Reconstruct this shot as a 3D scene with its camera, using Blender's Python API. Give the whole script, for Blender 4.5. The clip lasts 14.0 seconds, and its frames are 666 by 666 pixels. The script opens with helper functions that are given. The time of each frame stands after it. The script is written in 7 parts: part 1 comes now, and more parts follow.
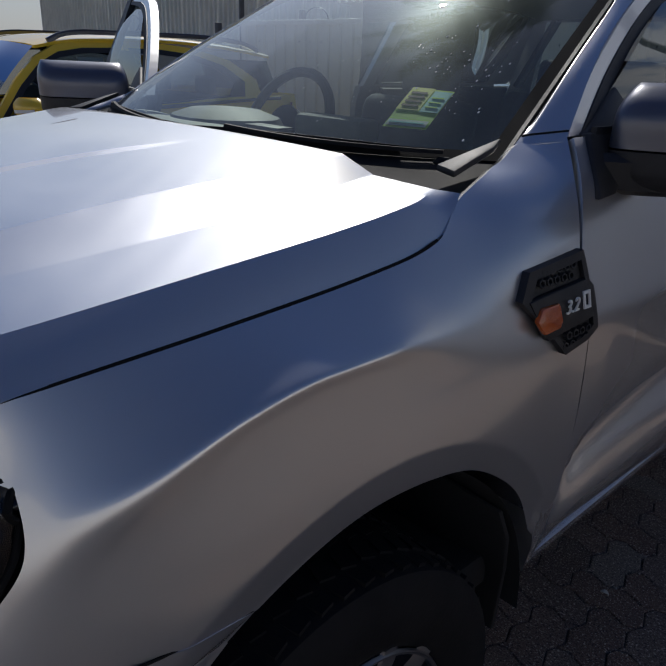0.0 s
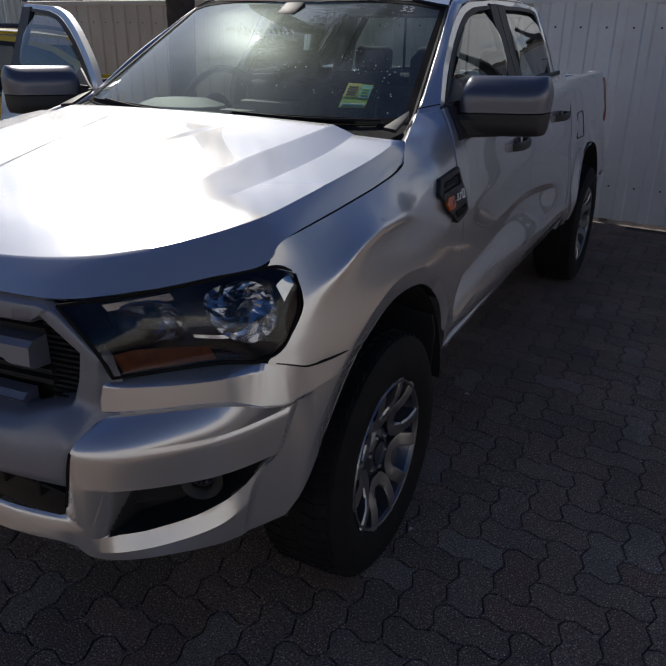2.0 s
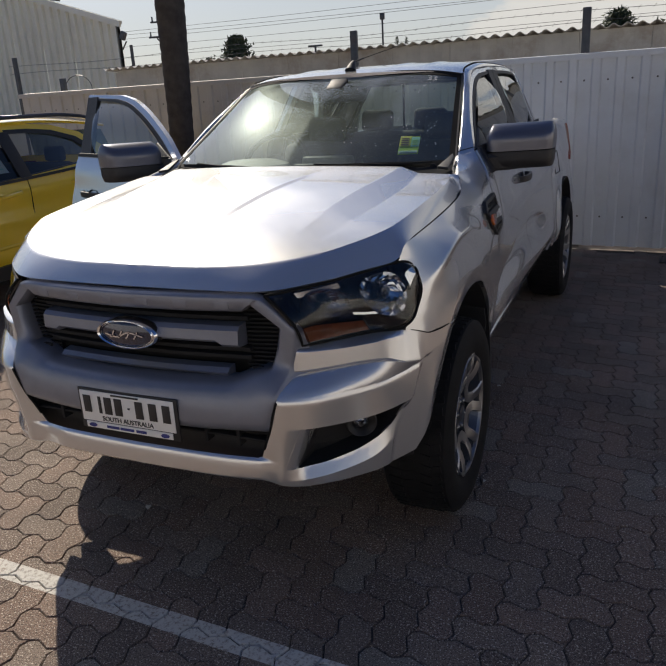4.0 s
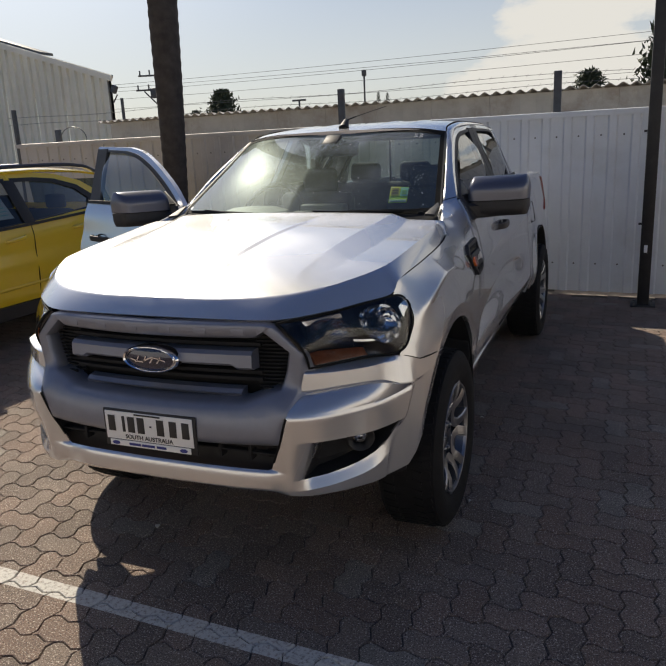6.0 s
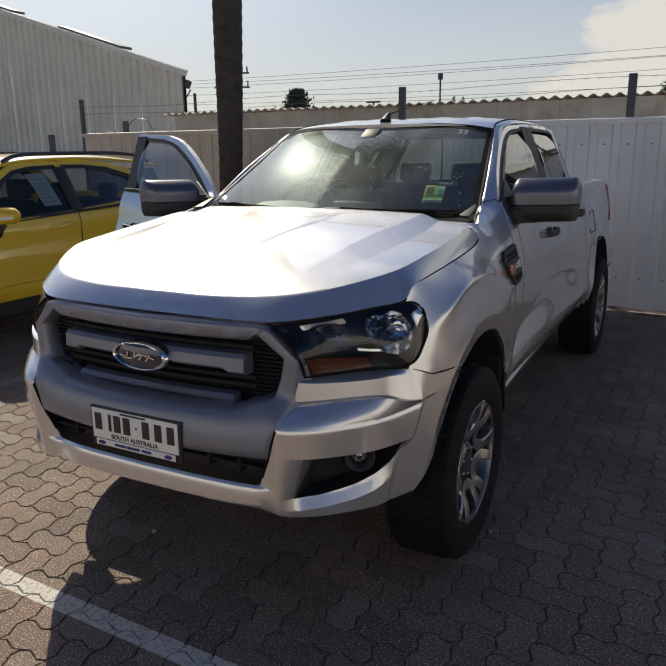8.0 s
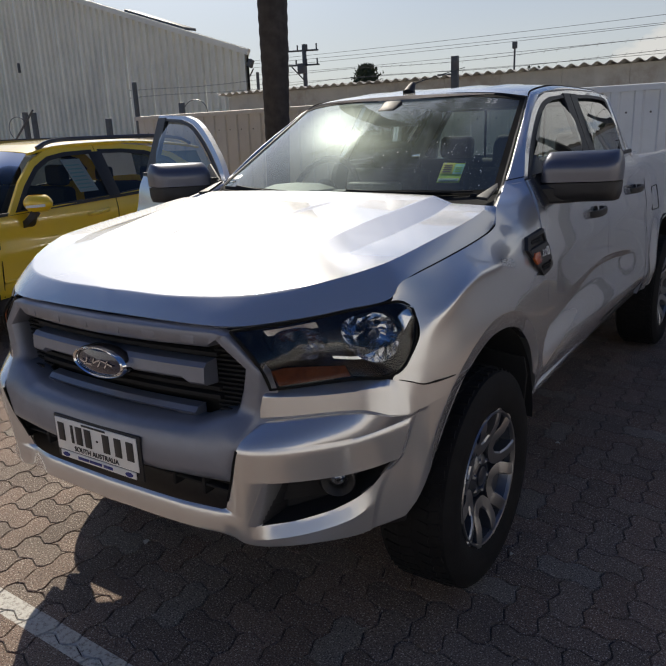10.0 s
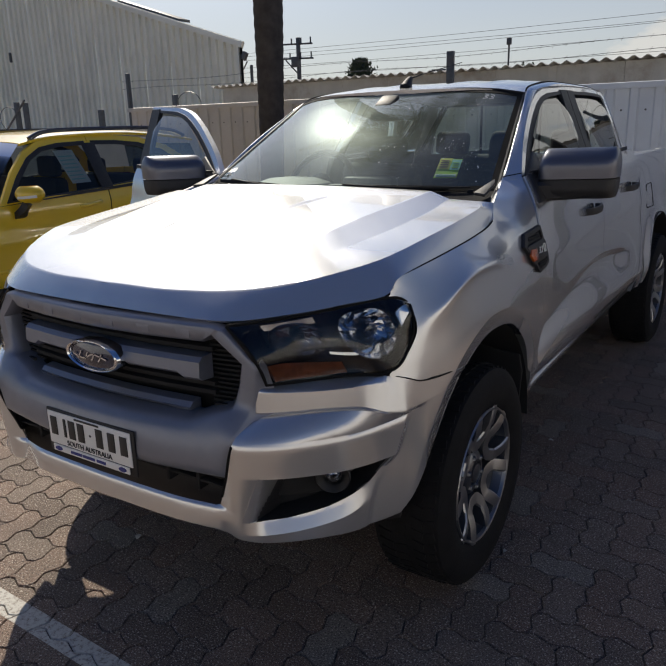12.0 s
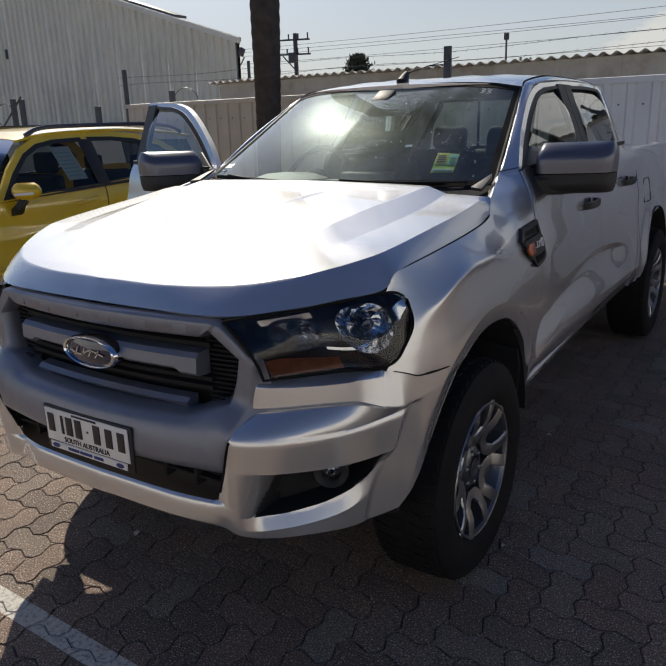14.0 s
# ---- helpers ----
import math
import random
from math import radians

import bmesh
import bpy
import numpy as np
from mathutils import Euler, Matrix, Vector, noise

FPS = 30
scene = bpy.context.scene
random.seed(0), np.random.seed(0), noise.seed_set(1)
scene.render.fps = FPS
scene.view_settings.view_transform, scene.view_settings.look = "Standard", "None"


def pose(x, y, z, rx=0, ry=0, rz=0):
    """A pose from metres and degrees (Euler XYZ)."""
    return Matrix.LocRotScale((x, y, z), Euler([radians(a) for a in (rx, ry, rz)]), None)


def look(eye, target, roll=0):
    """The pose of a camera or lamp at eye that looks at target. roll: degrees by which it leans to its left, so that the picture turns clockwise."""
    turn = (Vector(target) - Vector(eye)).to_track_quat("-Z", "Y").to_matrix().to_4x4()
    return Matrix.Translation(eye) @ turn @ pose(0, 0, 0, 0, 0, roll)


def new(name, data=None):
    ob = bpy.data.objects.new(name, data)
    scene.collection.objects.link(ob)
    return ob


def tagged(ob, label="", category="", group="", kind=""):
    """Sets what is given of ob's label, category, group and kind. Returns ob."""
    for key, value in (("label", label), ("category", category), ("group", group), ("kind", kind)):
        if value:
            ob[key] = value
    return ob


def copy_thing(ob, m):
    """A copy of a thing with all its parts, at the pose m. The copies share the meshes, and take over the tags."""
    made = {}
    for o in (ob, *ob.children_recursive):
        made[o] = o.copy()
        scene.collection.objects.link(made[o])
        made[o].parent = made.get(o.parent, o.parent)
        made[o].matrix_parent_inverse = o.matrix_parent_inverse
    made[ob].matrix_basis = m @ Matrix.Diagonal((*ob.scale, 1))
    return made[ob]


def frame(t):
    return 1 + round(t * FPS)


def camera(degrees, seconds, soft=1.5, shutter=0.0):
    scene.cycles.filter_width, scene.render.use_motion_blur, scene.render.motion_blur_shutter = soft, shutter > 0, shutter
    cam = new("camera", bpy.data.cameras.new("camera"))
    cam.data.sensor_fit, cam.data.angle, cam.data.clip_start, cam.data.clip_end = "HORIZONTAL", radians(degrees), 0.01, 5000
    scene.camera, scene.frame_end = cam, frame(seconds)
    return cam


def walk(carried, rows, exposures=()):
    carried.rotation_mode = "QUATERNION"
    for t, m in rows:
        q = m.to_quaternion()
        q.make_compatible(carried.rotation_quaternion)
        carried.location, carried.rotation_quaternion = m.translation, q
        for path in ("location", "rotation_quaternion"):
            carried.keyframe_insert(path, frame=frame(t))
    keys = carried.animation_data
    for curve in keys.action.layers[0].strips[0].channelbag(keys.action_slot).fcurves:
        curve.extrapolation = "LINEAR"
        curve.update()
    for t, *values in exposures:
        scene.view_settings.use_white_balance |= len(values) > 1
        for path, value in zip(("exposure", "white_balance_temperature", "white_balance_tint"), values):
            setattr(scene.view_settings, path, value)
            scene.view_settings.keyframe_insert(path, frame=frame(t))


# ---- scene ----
cam = camera(49.8, 14.0)
PATH = [
    (0, (1.449, 0.323, 1.473), (0.105, 1.615, 0.749), 1.9),
    (0.5, (1.579, 0.047, 1.531), (0.346, 1.447, 0.811), 0.1),
    (1, (1.541, -0.305, 1.563), (0.48, 1.222, 0.827), -2.8),
    (1.5, (1.577, -0.581, 1.587), (0.647, 1.029, 0.849), 1.4),
    (2, (1.622, -0.829, 1.598), (0.766, 0.797, 0.809), 0.6),
    (2.5, (1.49, -1.054, 1.589), (0.751, 0.679, 0.917), -0.2),
    (3, (1.417, -1.259, 1.608), (0.731, 0.5, 0.945), 0.4),
    (3.5, (1.489, -1.488, 1.602), (0.703, 0.239, 0.971), -2.3),
    (3.7, (1.494, -1.553, 1.606), (0.695, 0.165, 0.966), -3.1),
    (5.8, (1.55, -1.928, 1.623), (0.82, -0.138, 1.11), -2.3),
    (6, (1.548, -1.933, 1.628), (0.798, -0.15, 1.121), -2.7),
    (6.5, (1.542, -1.926, 1.618), (0.75, -0.157, 1.127), -2.0),
    (7, (1.622, -1.89, 1.608), (0.731, -0.16, 1.147), -1.9),
    (7.5, (1.637, -1.805, 1.592), (0.748, -0.078, 1.116), -1.5),
    (7.7, (1.627, -1.742, 1.581), (0.738, -0.017, 1.096), -0.9),
    (9.8, (1.739, -1.236, 1.57), (0.66, 0.356, 1.021), -2.3),
    (10, (1.729, -1.231, 1.568), (0.647, 0.359, 1.019), -2.3),
    (10.5, (1.717, -1.233, 1.57), (0.635, 0.353, 1.011), -1.9),
    (11, (1.712, -1.234, 1.57), (0.635, 0.355, 1.01), -1.9),
    (11.5, (1.714, -1.231, 1.568), (0.643, 0.363, 1.01), -1.6),
    (12, (1.709, -1.227, 1.567), (0.649, 0.372, 1.003), -1.6),
    (12.5, (1.713, -1.22, 1.565), (0.66, 0.383, 0.997), -1.9),
    (13, (1.709, -1.22, 1.563), (0.655, 0.379, 0.986), -1.8),
    (13.5, (1.709, -1.218, 1.562), (0.657, 0.38, 0.98), -1.8),
    (14, (1.711, -1.224, 1.563), (0.656, 0.375, 0.989), -1.8),
]
walk(cam, [(t, look(eye, target, roll)) for t, eye, target, roll in PATH], exposures=[(0, -0.38, 6150, 10), (1, -0.37, 6250, 10), (2, -0.28, 6400, 10), (3, 0.0, 6700, 10), (6, 0.35, 7150, 8), (7.5, 0.29, 7150, 8), (10, 0.21, 6800, 8), (14, 0.18, 6800, 8)])

# ---- world, sun ----
SUN_AZ, SUN_EL = radians(49), radians(41)
sun_dir = Vector((-math.sin(SUN_AZ) * math.cos(SUN_EL), math.cos(SUN_AZ) * math.cos(SUN_EL), math.sin(SUN_EL)))
scene.view_settings.exposure = 0.0


def nodes_of(tree):
    return tree.nodes, tree.links


world = bpy.data.worlds.new("sky")
scene.world = world
world.use_nodes = True
wn, wl = nodes_of(world.node_tree)
wn.clear()
w_out, w_bg = wn.new("ShaderNodeOutputWorld"), wn.new("ShaderNodeBackground")
w_sky = wn.new("ShaderNodeTexSky")
w_sky.sky_type, w_sky.sun_disc = "NISHITA", False
w_sky.sun_elevation, w_sky.sun_rotation = SUN_EL, -SUN_AZ
w_sky.air_density, w_sky.dust_density, w_sky.ozone_density = 1.0, 1.2, 4.0
w_co, w_map = wn.new("ShaderNodeTexCoord"), wn.new("ShaderNodeMapping")
w_map.inputs["Scale"].default_value = (1.0, 1.0, 2.4)
w_map.inputs["Location"].default_value = (0.35, 0.2, 0.15)
w_noise = wn.new("ShaderNodeTexNoise")
w_noise.inputs["Scale"].default_value, w_noise.inputs["Detail"].default_value = 6.0, 9.0
w_noise.inputs["Roughness"].default_value = 0.58
w_mix = wn.new("ShaderNodeMix")
w_mix.data_type = "RGBA"
w_mix.inputs["B"].default_value = (10.0, 10.0, 10.0, 1)
wl.new(w_co.outputs["Generated"], w_map.inputs["Vector"])
wl.new(w_map.outputs["Vector"], w_noise.inputs["Vector"])


def w_math(kind, a, b=None):
    n = wn.new("ShaderNodeMath")
    n.operation = kind
    for k, v in enumerate((a, b)):
        if isinstance(v, (int, float)):
            n.inputs[k].default_value = v
        elif v is not None:
            wl.new(v, n.inputs[k])
    return n.outputs[0]


def w_range(v, a, b, lo, hi):
    n = wn.new("ShaderNodeMapRange")
    n.interpolation_type = "SMOOTHSTEP"
    for key, val in (("From Min", a), ("From Max", b), ("To Min", lo), ("To Max", hi)):
        n.inputs[key].default_value = val
    wl.new(v, n.inputs["Value"])
    return n.outputs["Result"]


w_sep = wn.new("ShaderNodeSeparateXYZ")
wl.new(w_co.outputs["Generated"], w_sep.inputs[0])
# the bank stands right of north, lower cloud lies along the horizon, the zenith is clear
w_az = w_math("ARCTAN2", w_sep.outputs["X"], w_sep.outputs["Y"])
w_lean = w_math("SUBTRACT", w_az, w_sep.outputs["Z"])
w_bank = w_math("MULTIPLY", w_range(w_lean, -0.40, -0.24, 0, 0.28), w_range(w_az, 0.75, 0.30, 0, 1))
w_low = w_range(w_sep.outputs["Z"], 0.13, 0.06, 0, 0.13)
w_sum = w_math("ADD", w_math("ADD", w_noise.outputs["Fac"], w_bank), w_low)
w_veil = w_math("MULTIPLY", w_range(w_sep.outputs["Z"], 0.42, 0.02, 0, 0.60), w_range(w_az, 1.1, 0.35, 0, 1))
w_cover = w_math("MAXIMUM", w_veil, w_math("MULTIPLY", w_range(w_sum, 0.58, 0.80, 0, 0.95), w_range(w_sep.outputs["Z"], 0.60, 0.28, 0, 1)))
wl.new(w_math("MULTIPLY", w_cover, w_range(w_sep.outputs["Y"], 0.0, 0.4, 0, 1)), w_mix.inputs["Factor"])
w_tint = wn.new("ShaderNodeMix")
w_tint.data_type, w_tint.blend_type = "RGBA", "MULTIPLY"
w_tint.inputs["Factor"].default_value, w_tint.inputs["B"].default_value = 1.0, (0.86, 0.97, 1.14, 1)
wl.new(w_sky.outputs["Color"], w_tint.inputs["A"])
w_deep = wn.new("ShaderNodeMix")
w_deep.data_type, w_deep.blend_type = "RGBA", "MULTIPLY"
w_deep.inputs["B"].default_value = (0.54, 0.67, 0.88, 1)
wl.new(w_range(w_sep.outputs["Z"], 0.25, 0.80, 0, 1), w_deep.inputs["Factor"])
wl.new(w_tint.outputs["Result"], w_deep.inputs["A"])
wl.new(w_deep.outputs["Result"], w_mix.inputs["A"])
# pale haze round the sun
w_dot = wn.new("ShaderNodeVectorMath")
w_dot.operation = "DOT_PRODUCT"
wl.new(w_co.outputs["Generated"], w_dot.inputs[0])
w_dot.inputs[1].default_value = sun_dir
w_halo = wn.new("ShaderNodeMix")
w_halo.data_type, w_halo.blend_type = "RGBA", "ADD"
w_halo.inputs["B"].default_value = (7.0, 6.7, 6.3, 1)
wl.new(w_math("POWER", w_range(w_dot.outputs["Value"], 0.74, 1.0, 0, 1), 1.5), w_halo.inputs["Factor"])
wl.new(w_mix.outputs["Result"], w_halo.inputs["A"])
wl.new(w_halo.outputs["Result"], w_bg.inputs["Color"])
w_bg.inputs["Strength"].default_value = 0.061
wl.new(w_bg.outputs["Background"], w_out.inputs["Surface"])

sun = new("sun", bpy.data.lights.new("sun", "SUN"))
sun.data.energy, sun.data.angle, sun.data.color = 4.4, radians(0.6), (1.0, 0.93, 0.83)
sun.matrix_world = look((0, 0, 30), Vector((0, 0, 30)) - sun_dir)


# ---- materials ----
def mat(name, color, rough=0.5, metal=0.0, coat=0.0, var=0.0, scale=8.0, bump=0.0, bump_scale=60.0, stain=0.0, stain_color=(0.1, 0.08, 0.06), stain_scale=1.5, spec=0.5, random_value=0.0, flake=0.0, rough_var=0.0):
    m = bpy.data.materials.new(name)
    m.use_nodes = True
    n, l = nodes_of(m.node_tree)
    b = n["Principled BSDF"]
    b.inputs["Base Color"].default_value = (*color, 1)
    b.inputs["Roughness"].default_value, b.inputs["Metallic"].default_value = rough, metal
    b.inputs["Coat Weight"].default_value, b.inputs["Coat Roughness"].default_value = coat, 0.03
    b.inputs["Specular IOR Level"].default_value = spec
    co = n.new("ShaderNodeTexCoord")
    last = None

    def mixed(fac, a, bcol, mode="MIX"):
        x = n.new("ShaderNodeMix")
        x.data_type, x.blend_type = "RGBA", mode
        if isinstance(fac, float):
            x.inputs["Factor"].default_value = fac
        else:
            l.new(fac, x.inputs["Factor"])
        for key, v in (("A", a), ("B", bcol)):
            if isinstance(v, tuple):
                x.inputs[key].default_value = (*v, 1)
            else:
                l.new(v, x.inputs[key])
        return x.outputs["Result"]

    def tex(s, detail=6.0, r=0.6):
        t = n.new("ShaderNodeTexNoise")
        t.inputs["Scale"].default_value, t.inputs["Detail"].default_value, t.inputs["Roughness"].default_value = s, detail, r
        l.new(co.outputs["Object"], t.inputs["Vector"])
        return t.outputs["Fac"]

    def ranged(v, a, b2, lo, hi):
        r = n.new("ShaderNodeMapRange")
        r.inputs["From Min"].default_value, r.inputs["From Max"].default_value = a, b2
        r.inputs["To Min"].default_value, r.inputs["To Max"].default_value = lo, hi
        l.new(v, r.inputs["Value"])
        return r.outputs["Result"]

    cur = color
    if var:
        dark = tuple(c * (1 - var) for c in color)
        light = tuple(min(1, c * (1 + var)) for c in color)
        cur = mixed(ranged(tex(scale), 0.3, 0.7, 0, 1), dark, light)
    if random_value:
        geo = n.new("ShaderNodeNewGeometry")
        info = n.new("ShaderNodeObjectInfo")
        add = n.new("ShaderNodeMath")
        add.operation = "ADD"
        l.new(geo.outputs["Random Per Island"], add.inputs[0])
        l.new(info.outputs["Random"], add.inputs[1])
        fr = n.new("ShaderNodeMath")
        fr.operation = "FRACT"
        l.new(add.outputs[0], fr.inputs[0])
        hsv = n.new("ShaderNodeHueSaturation")
        l.new(ranged(fr.outputs[0], 0, 1, 1 - random_value, 1 + random_value), hsv.inputs["Value"])
        if isinstance(cur, tuple):
            hsv.inputs["Color"].default_value = (*cur, 1)
        else:
            l.new(cur, hsv.inputs["Color"])
        cur = hsv.outputs["Color"]
    if stain:
        cur = mixed(ranged(tex(stain_scale, 8.0, 0.7), 0.48, 0.72, 0, stain), cur, stain_color)
    if not isinstance(cur, tuple):
        l.new(cur, b.inputs["Base Color"])
    if rough_var:
        l.new(ranged(tex(scale * 2.3), 0.3, 0.7, max(0.02, rough - rough_var), rough + rough_var), b.inputs["Roughness"])
    if bump:
        bp = n.new("ShaderNodeBump")
        bp.inputs["Strength"].default_value, bp.inputs["Distance"].default_value = bump, 0.004
        l.new(tex(bump_scale, 5.0), bp.inputs["Height"])
        l.new(bp.outputs["Normal"], b.inputs["Normal"])
    if flake:
        bp = n.new("ShaderNodeBump")
        bp.inputs["Strength"].default_value, bp.inputs["Distance"].default_value = flake, 0.0006
        l.new(tex(1400.0, 2.0), bp.inputs["Height"])
        l.new(bp.outputs["Normal"], b.inputs["Normal"])
    return m


def glass_mat(name, tint, gloss=1.0, rough=0.0, ior=1.52, dirt=0.0):
    m = bpy.data.materials.new(name)
    m.use_nodes = True
    n, l = nodes_of(m.node_tree)
    n.clear()
    out, mix = n.new("ShaderNodeOutputMaterial"), n.new("ShaderNodeMixShader")
    tr, gl, fr = n.new("ShaderNodeBsdfTransparent"), n.new("ShaderNodeBsdfGlossy"), n.new("ShaderNodeFresnel")
    tr.inputs["Color"].default_value = (*tint, 1)
    gl.inputs["Roughness"].default_value = rough
    gl.inputs["Color"].default_value = (gloss, gloss, gloss, 1)
    fr.inputs["IOR"].default_value = ior
    l.new(fr.outputs[0], mix.inputs[0])
    if dirt:
        df, mx, co, tx, rg = (n.new(k) for k in ("ShaderNodeBsdfDiffuse", "ShaderNodeMixShader", "ShaderNodeTexCoord", "ShaderNodeTexNoise", "ShaderNodeMapRange"))
        df.inputs["Color"].default_value = (0.56, 0.64, 0.58, 1)
        tx.inputs["Scale"].default_value, tx.inputs["Detail"].default_value = 7.0, 9.0
        rg.inputs["From Min"].default_value, rg.inputs["From Max"].default_value = 0.35, 0.75
        rg.inputs["To Min"].default_value, rg.inputs["To Max"].default_value = dirt * 0.5, dirt
        l.new(co.outputs["Object"], tx.inputs["Vector"])
        l.new(tx.outputs["Fac"], rg.inputs["Value"])
        l.new(rg.outputs["Result"], mx.inputs[0])
        l.new(tr.outputs[0], mx.inputs[1])
        l.new(df.outputs[0], mx.inputs[2])
        l.new(mx.outputs[0], mix.inputs[1])
    else:
        l.new(tr.outputs[0], mix.inputs[1])
    l.new(gl.outputs[0], mix.inputs[2])
    last = mix.outputs[0]
    if dirt:
        haze, mz = n.new("ShaderNodeBsdfGlossy"), n.new("ShaderNodeMixShader")
        haze.inputs["Roughness"].default_value = 0.34
        haze.inputs["Color"].default_value = (0.82, 0.96, 0.92, 1)
        mz.inputs[0].default_value = 0.018
        l.new(last, mz.inputs[1])
        l.new(haze.outputs[0], mz.inputs[2])
        last = mz.outputs[0]
    l.new(last, out.inputs["Surface"])
    return m


def metallic_paint(name, color):
    """Metallic paint: a sharp flake lobe, a broad one under it, clear coat on top."""
    m = mat(name, color, 0.24, 1.0, 1.0, var=0.012, scale=3, flake=0.03)
    nodes_of(m.node_tree)[0]["Principled BSDF"].inputs["Coat IOR"].default_value = 1.75
    n, l = nodes_of(m.node_tree)
    a = n["Principled BSDF"]
    b = n.new("ShaderNodeBsdfPrincipled")
    b.inputs["Roughness"].default_value, b.inputs["Metallic"].default_value = 0.58, 0.72
    b.inputs["Base Color"].default_value = (*(c * 0.95 for c in color), 1)
    b.inputs["Coat Weight"].default_value, b.inputs["Coat Roughness"].default_value = 1.0, 0.03
    x = n.new("ShaderNodeMixShader")
    x.inputs[0].default_value = 0.37
    l.new(a.outputs[0], x.inputs[1])
    l.new(b.outputs[0], x.inputs[2])
    l.new(x.outputs[0], n["Material Output"].inputs["Surface"])
    return m


SILVER = metallic_paint("silver_paint", (0.66, 0.66, 0.67))
GREY_PAINT = mat("dark_grey_satin", (0.21, 0.225, 0.275), 0.42, 0.5, 0.2, var=0.05, scale=20, flake=0.15)
MIRROR_GREY = mat("mirror_cap_grey", (0.13, 0.135, 0.165), 0.34, 0.6, 0.3, flake=0.15)
BLACK_PLASTIC = mat("black_plastic", (0.018, 0.018, 0.02), 0.55, var=0.2, scale=40, bump=0.15, bump_scale=400)
SEAM_BLACK = mat("seam_black", (0.01, 0.01, 0.01), 0.8, spec=0.15)
COWL_BLACK = mat("cowl_black", (0.012, 0.012, 0.013), 0.65, var=0.2, scale=40, spec=0.15)
UNDER = mat("underbody", (0.012, 0.012, 0.013), 0.9, var=0.3)
TYRE = mat("tyre_rubber", (0.010, 0.010, 0.011), 0.75, var=0.25, scale=15, bump=0.2, bump_scale=120, stain=0.06, stain_color=(0.05, 0.045, 0.04), stain_scale=6, spec=0.2)
ALLOY = mat("machined_alloy", (0.38, 0.38, 0.39), 0.38, 1.0, 0.3, rough_var=0.06)
ALLOY_DARK = mat("dark_alloy_paint", (0.10, 0.105, 0.12), 0.3, 0.7, 0.5)
CHROME = mat("chrome", (0.85, 0.86, 0.88), 0.06, 1.0)
LAMP_BLACK = mat("lamp_housing_black", (0.012, 0.012, 0.014), 0.25, 0.0, 0.3)
AMBER = mat("amber_plastic", (0.48, 0.09, 0.008), 0.18, 0.0, 0.6, bump=0.5, bump_scale=90)
LAMP_GREY = mat("lamp_reflector_dim", (0.30, 0.31, 0.34), 0.16, 1.0)
LAMP_CHROME = mat("lamp_reflector", (0.62, 0.64, 0.68), 0.10, 1.0)
AMBER_DIM = mat("amber_dim", (0.17, 0.042, 0.012), 0.40, 0.0, 0.0, var=0.3, scale=40, bump=0.5, bump_scale=90, spec=0.2)
CAR_GLASS = glass_mat("car_window", (0.46, 0.51, 0.50), ior=1.22)
RED_LENS = mat("red_lens", (0.16, 0.008, 0.01), 0.12, 0.0, 0.8)
BLUE_BADGE = mat("badge_blue", (0.008, 0.016, 0.05), 0.18, 0.2, 1.0)
WHITE_PLATE = mat("plate_white", (0.78, 0.78, 0.76), 0.4, var=0.03, bump=0.1)
INK = mat("plate_ink", (0.02, 0.02, 0.022), 0.5)
INK_BLUE = mat("plate_blue_ink", (0.03, 0.04, 0.22), 0.5)
INTERIOR = mat("interior_dark", (0.03, 0.03, 0.032), 0.7, var=0.2, scale=30, bump=0.2, bump_scale=300)
DASH = mat("dashboard_plastic", (0.17, 0.18, 0.165), 0.6, var=0.12, scale=25, bump=0.3, bump_scale=350)
SEAT = mat("seat_cloth", (0.05, 0.052, 0.056), 0.9, var=0.2, scale=60, bump=0.4, bump_scale=200)
HEADLINE = mat("headlining", (0.4, 0.4, 0.38), 0.9)
GLASS = glass_mat("clear_glass", (0.60, 0.72, 0.68), dirt=0.08)
SIDE_GLASS = glass_mat("side_glass", (0.50, 0.56, 0.54), ior=2.0)
REAR_GLASS = glass_mat("rear_glass", (0.85, 0.92, 0.88))
LENS = glass_mat("lamp_lens", (0.93, 0.94, 0.95), ior=1.5)
YELLOW = mat("yellow_paint", (0.84, 0.57, 0.022), 0.35, 0.0, 1.0, var=0.03, scale=3)
PAPER = mat("paper_white", (0.8, 0.82, 0.82), 0.7)
PAPER_GREEN = mat("sticker_green", (0.45, 0.72, 0.08), 0.6)
PAPER_YELLOW = mat("sticker_yellow", (0.75, 0.75, 0.12), 0.6)
PAPER_CYAN = mat("sticker_cyan", (0.35, 0.72, 0.70), 0.6)
PAPER_INK = mat("sticker_ink", (0.25, 0.18, 0.10), 0.7)
FENCE_STEEL = mat("fence_steel", (0.66, 0.69, 0.73), 0.42, 0.15, var=0.06, scale=2.0, stain=0.35, stain_color=(0.40, 0.39, 0.36), stain_scale=1.1, rough_var=0.08)
FENCE_TAN = mat("fence_steel_tan", (0.50, 0.475, 0.44), 0.5, 0.1, var=0.07, scale=2.0, stain=0.3, stain_color=(0.25, 0.22, 0.19))
OLD_SHEET = mat("old_sheet", (0.44, 0.42, 0.38), 0.75, var=0.12, scale=3, stain=0.7, stain_color=(0.20, 0.12, 0.07), stain_scale=1.6)
SHED_WALL = mat("shed_cream_steel", (0.88, 0.85, 0.74), 0.5, 0.1, var=0.05, scale=0.6, stain=0.25, stain_color=(0.36, 0.36, 0.34), stain_scale=0.5)
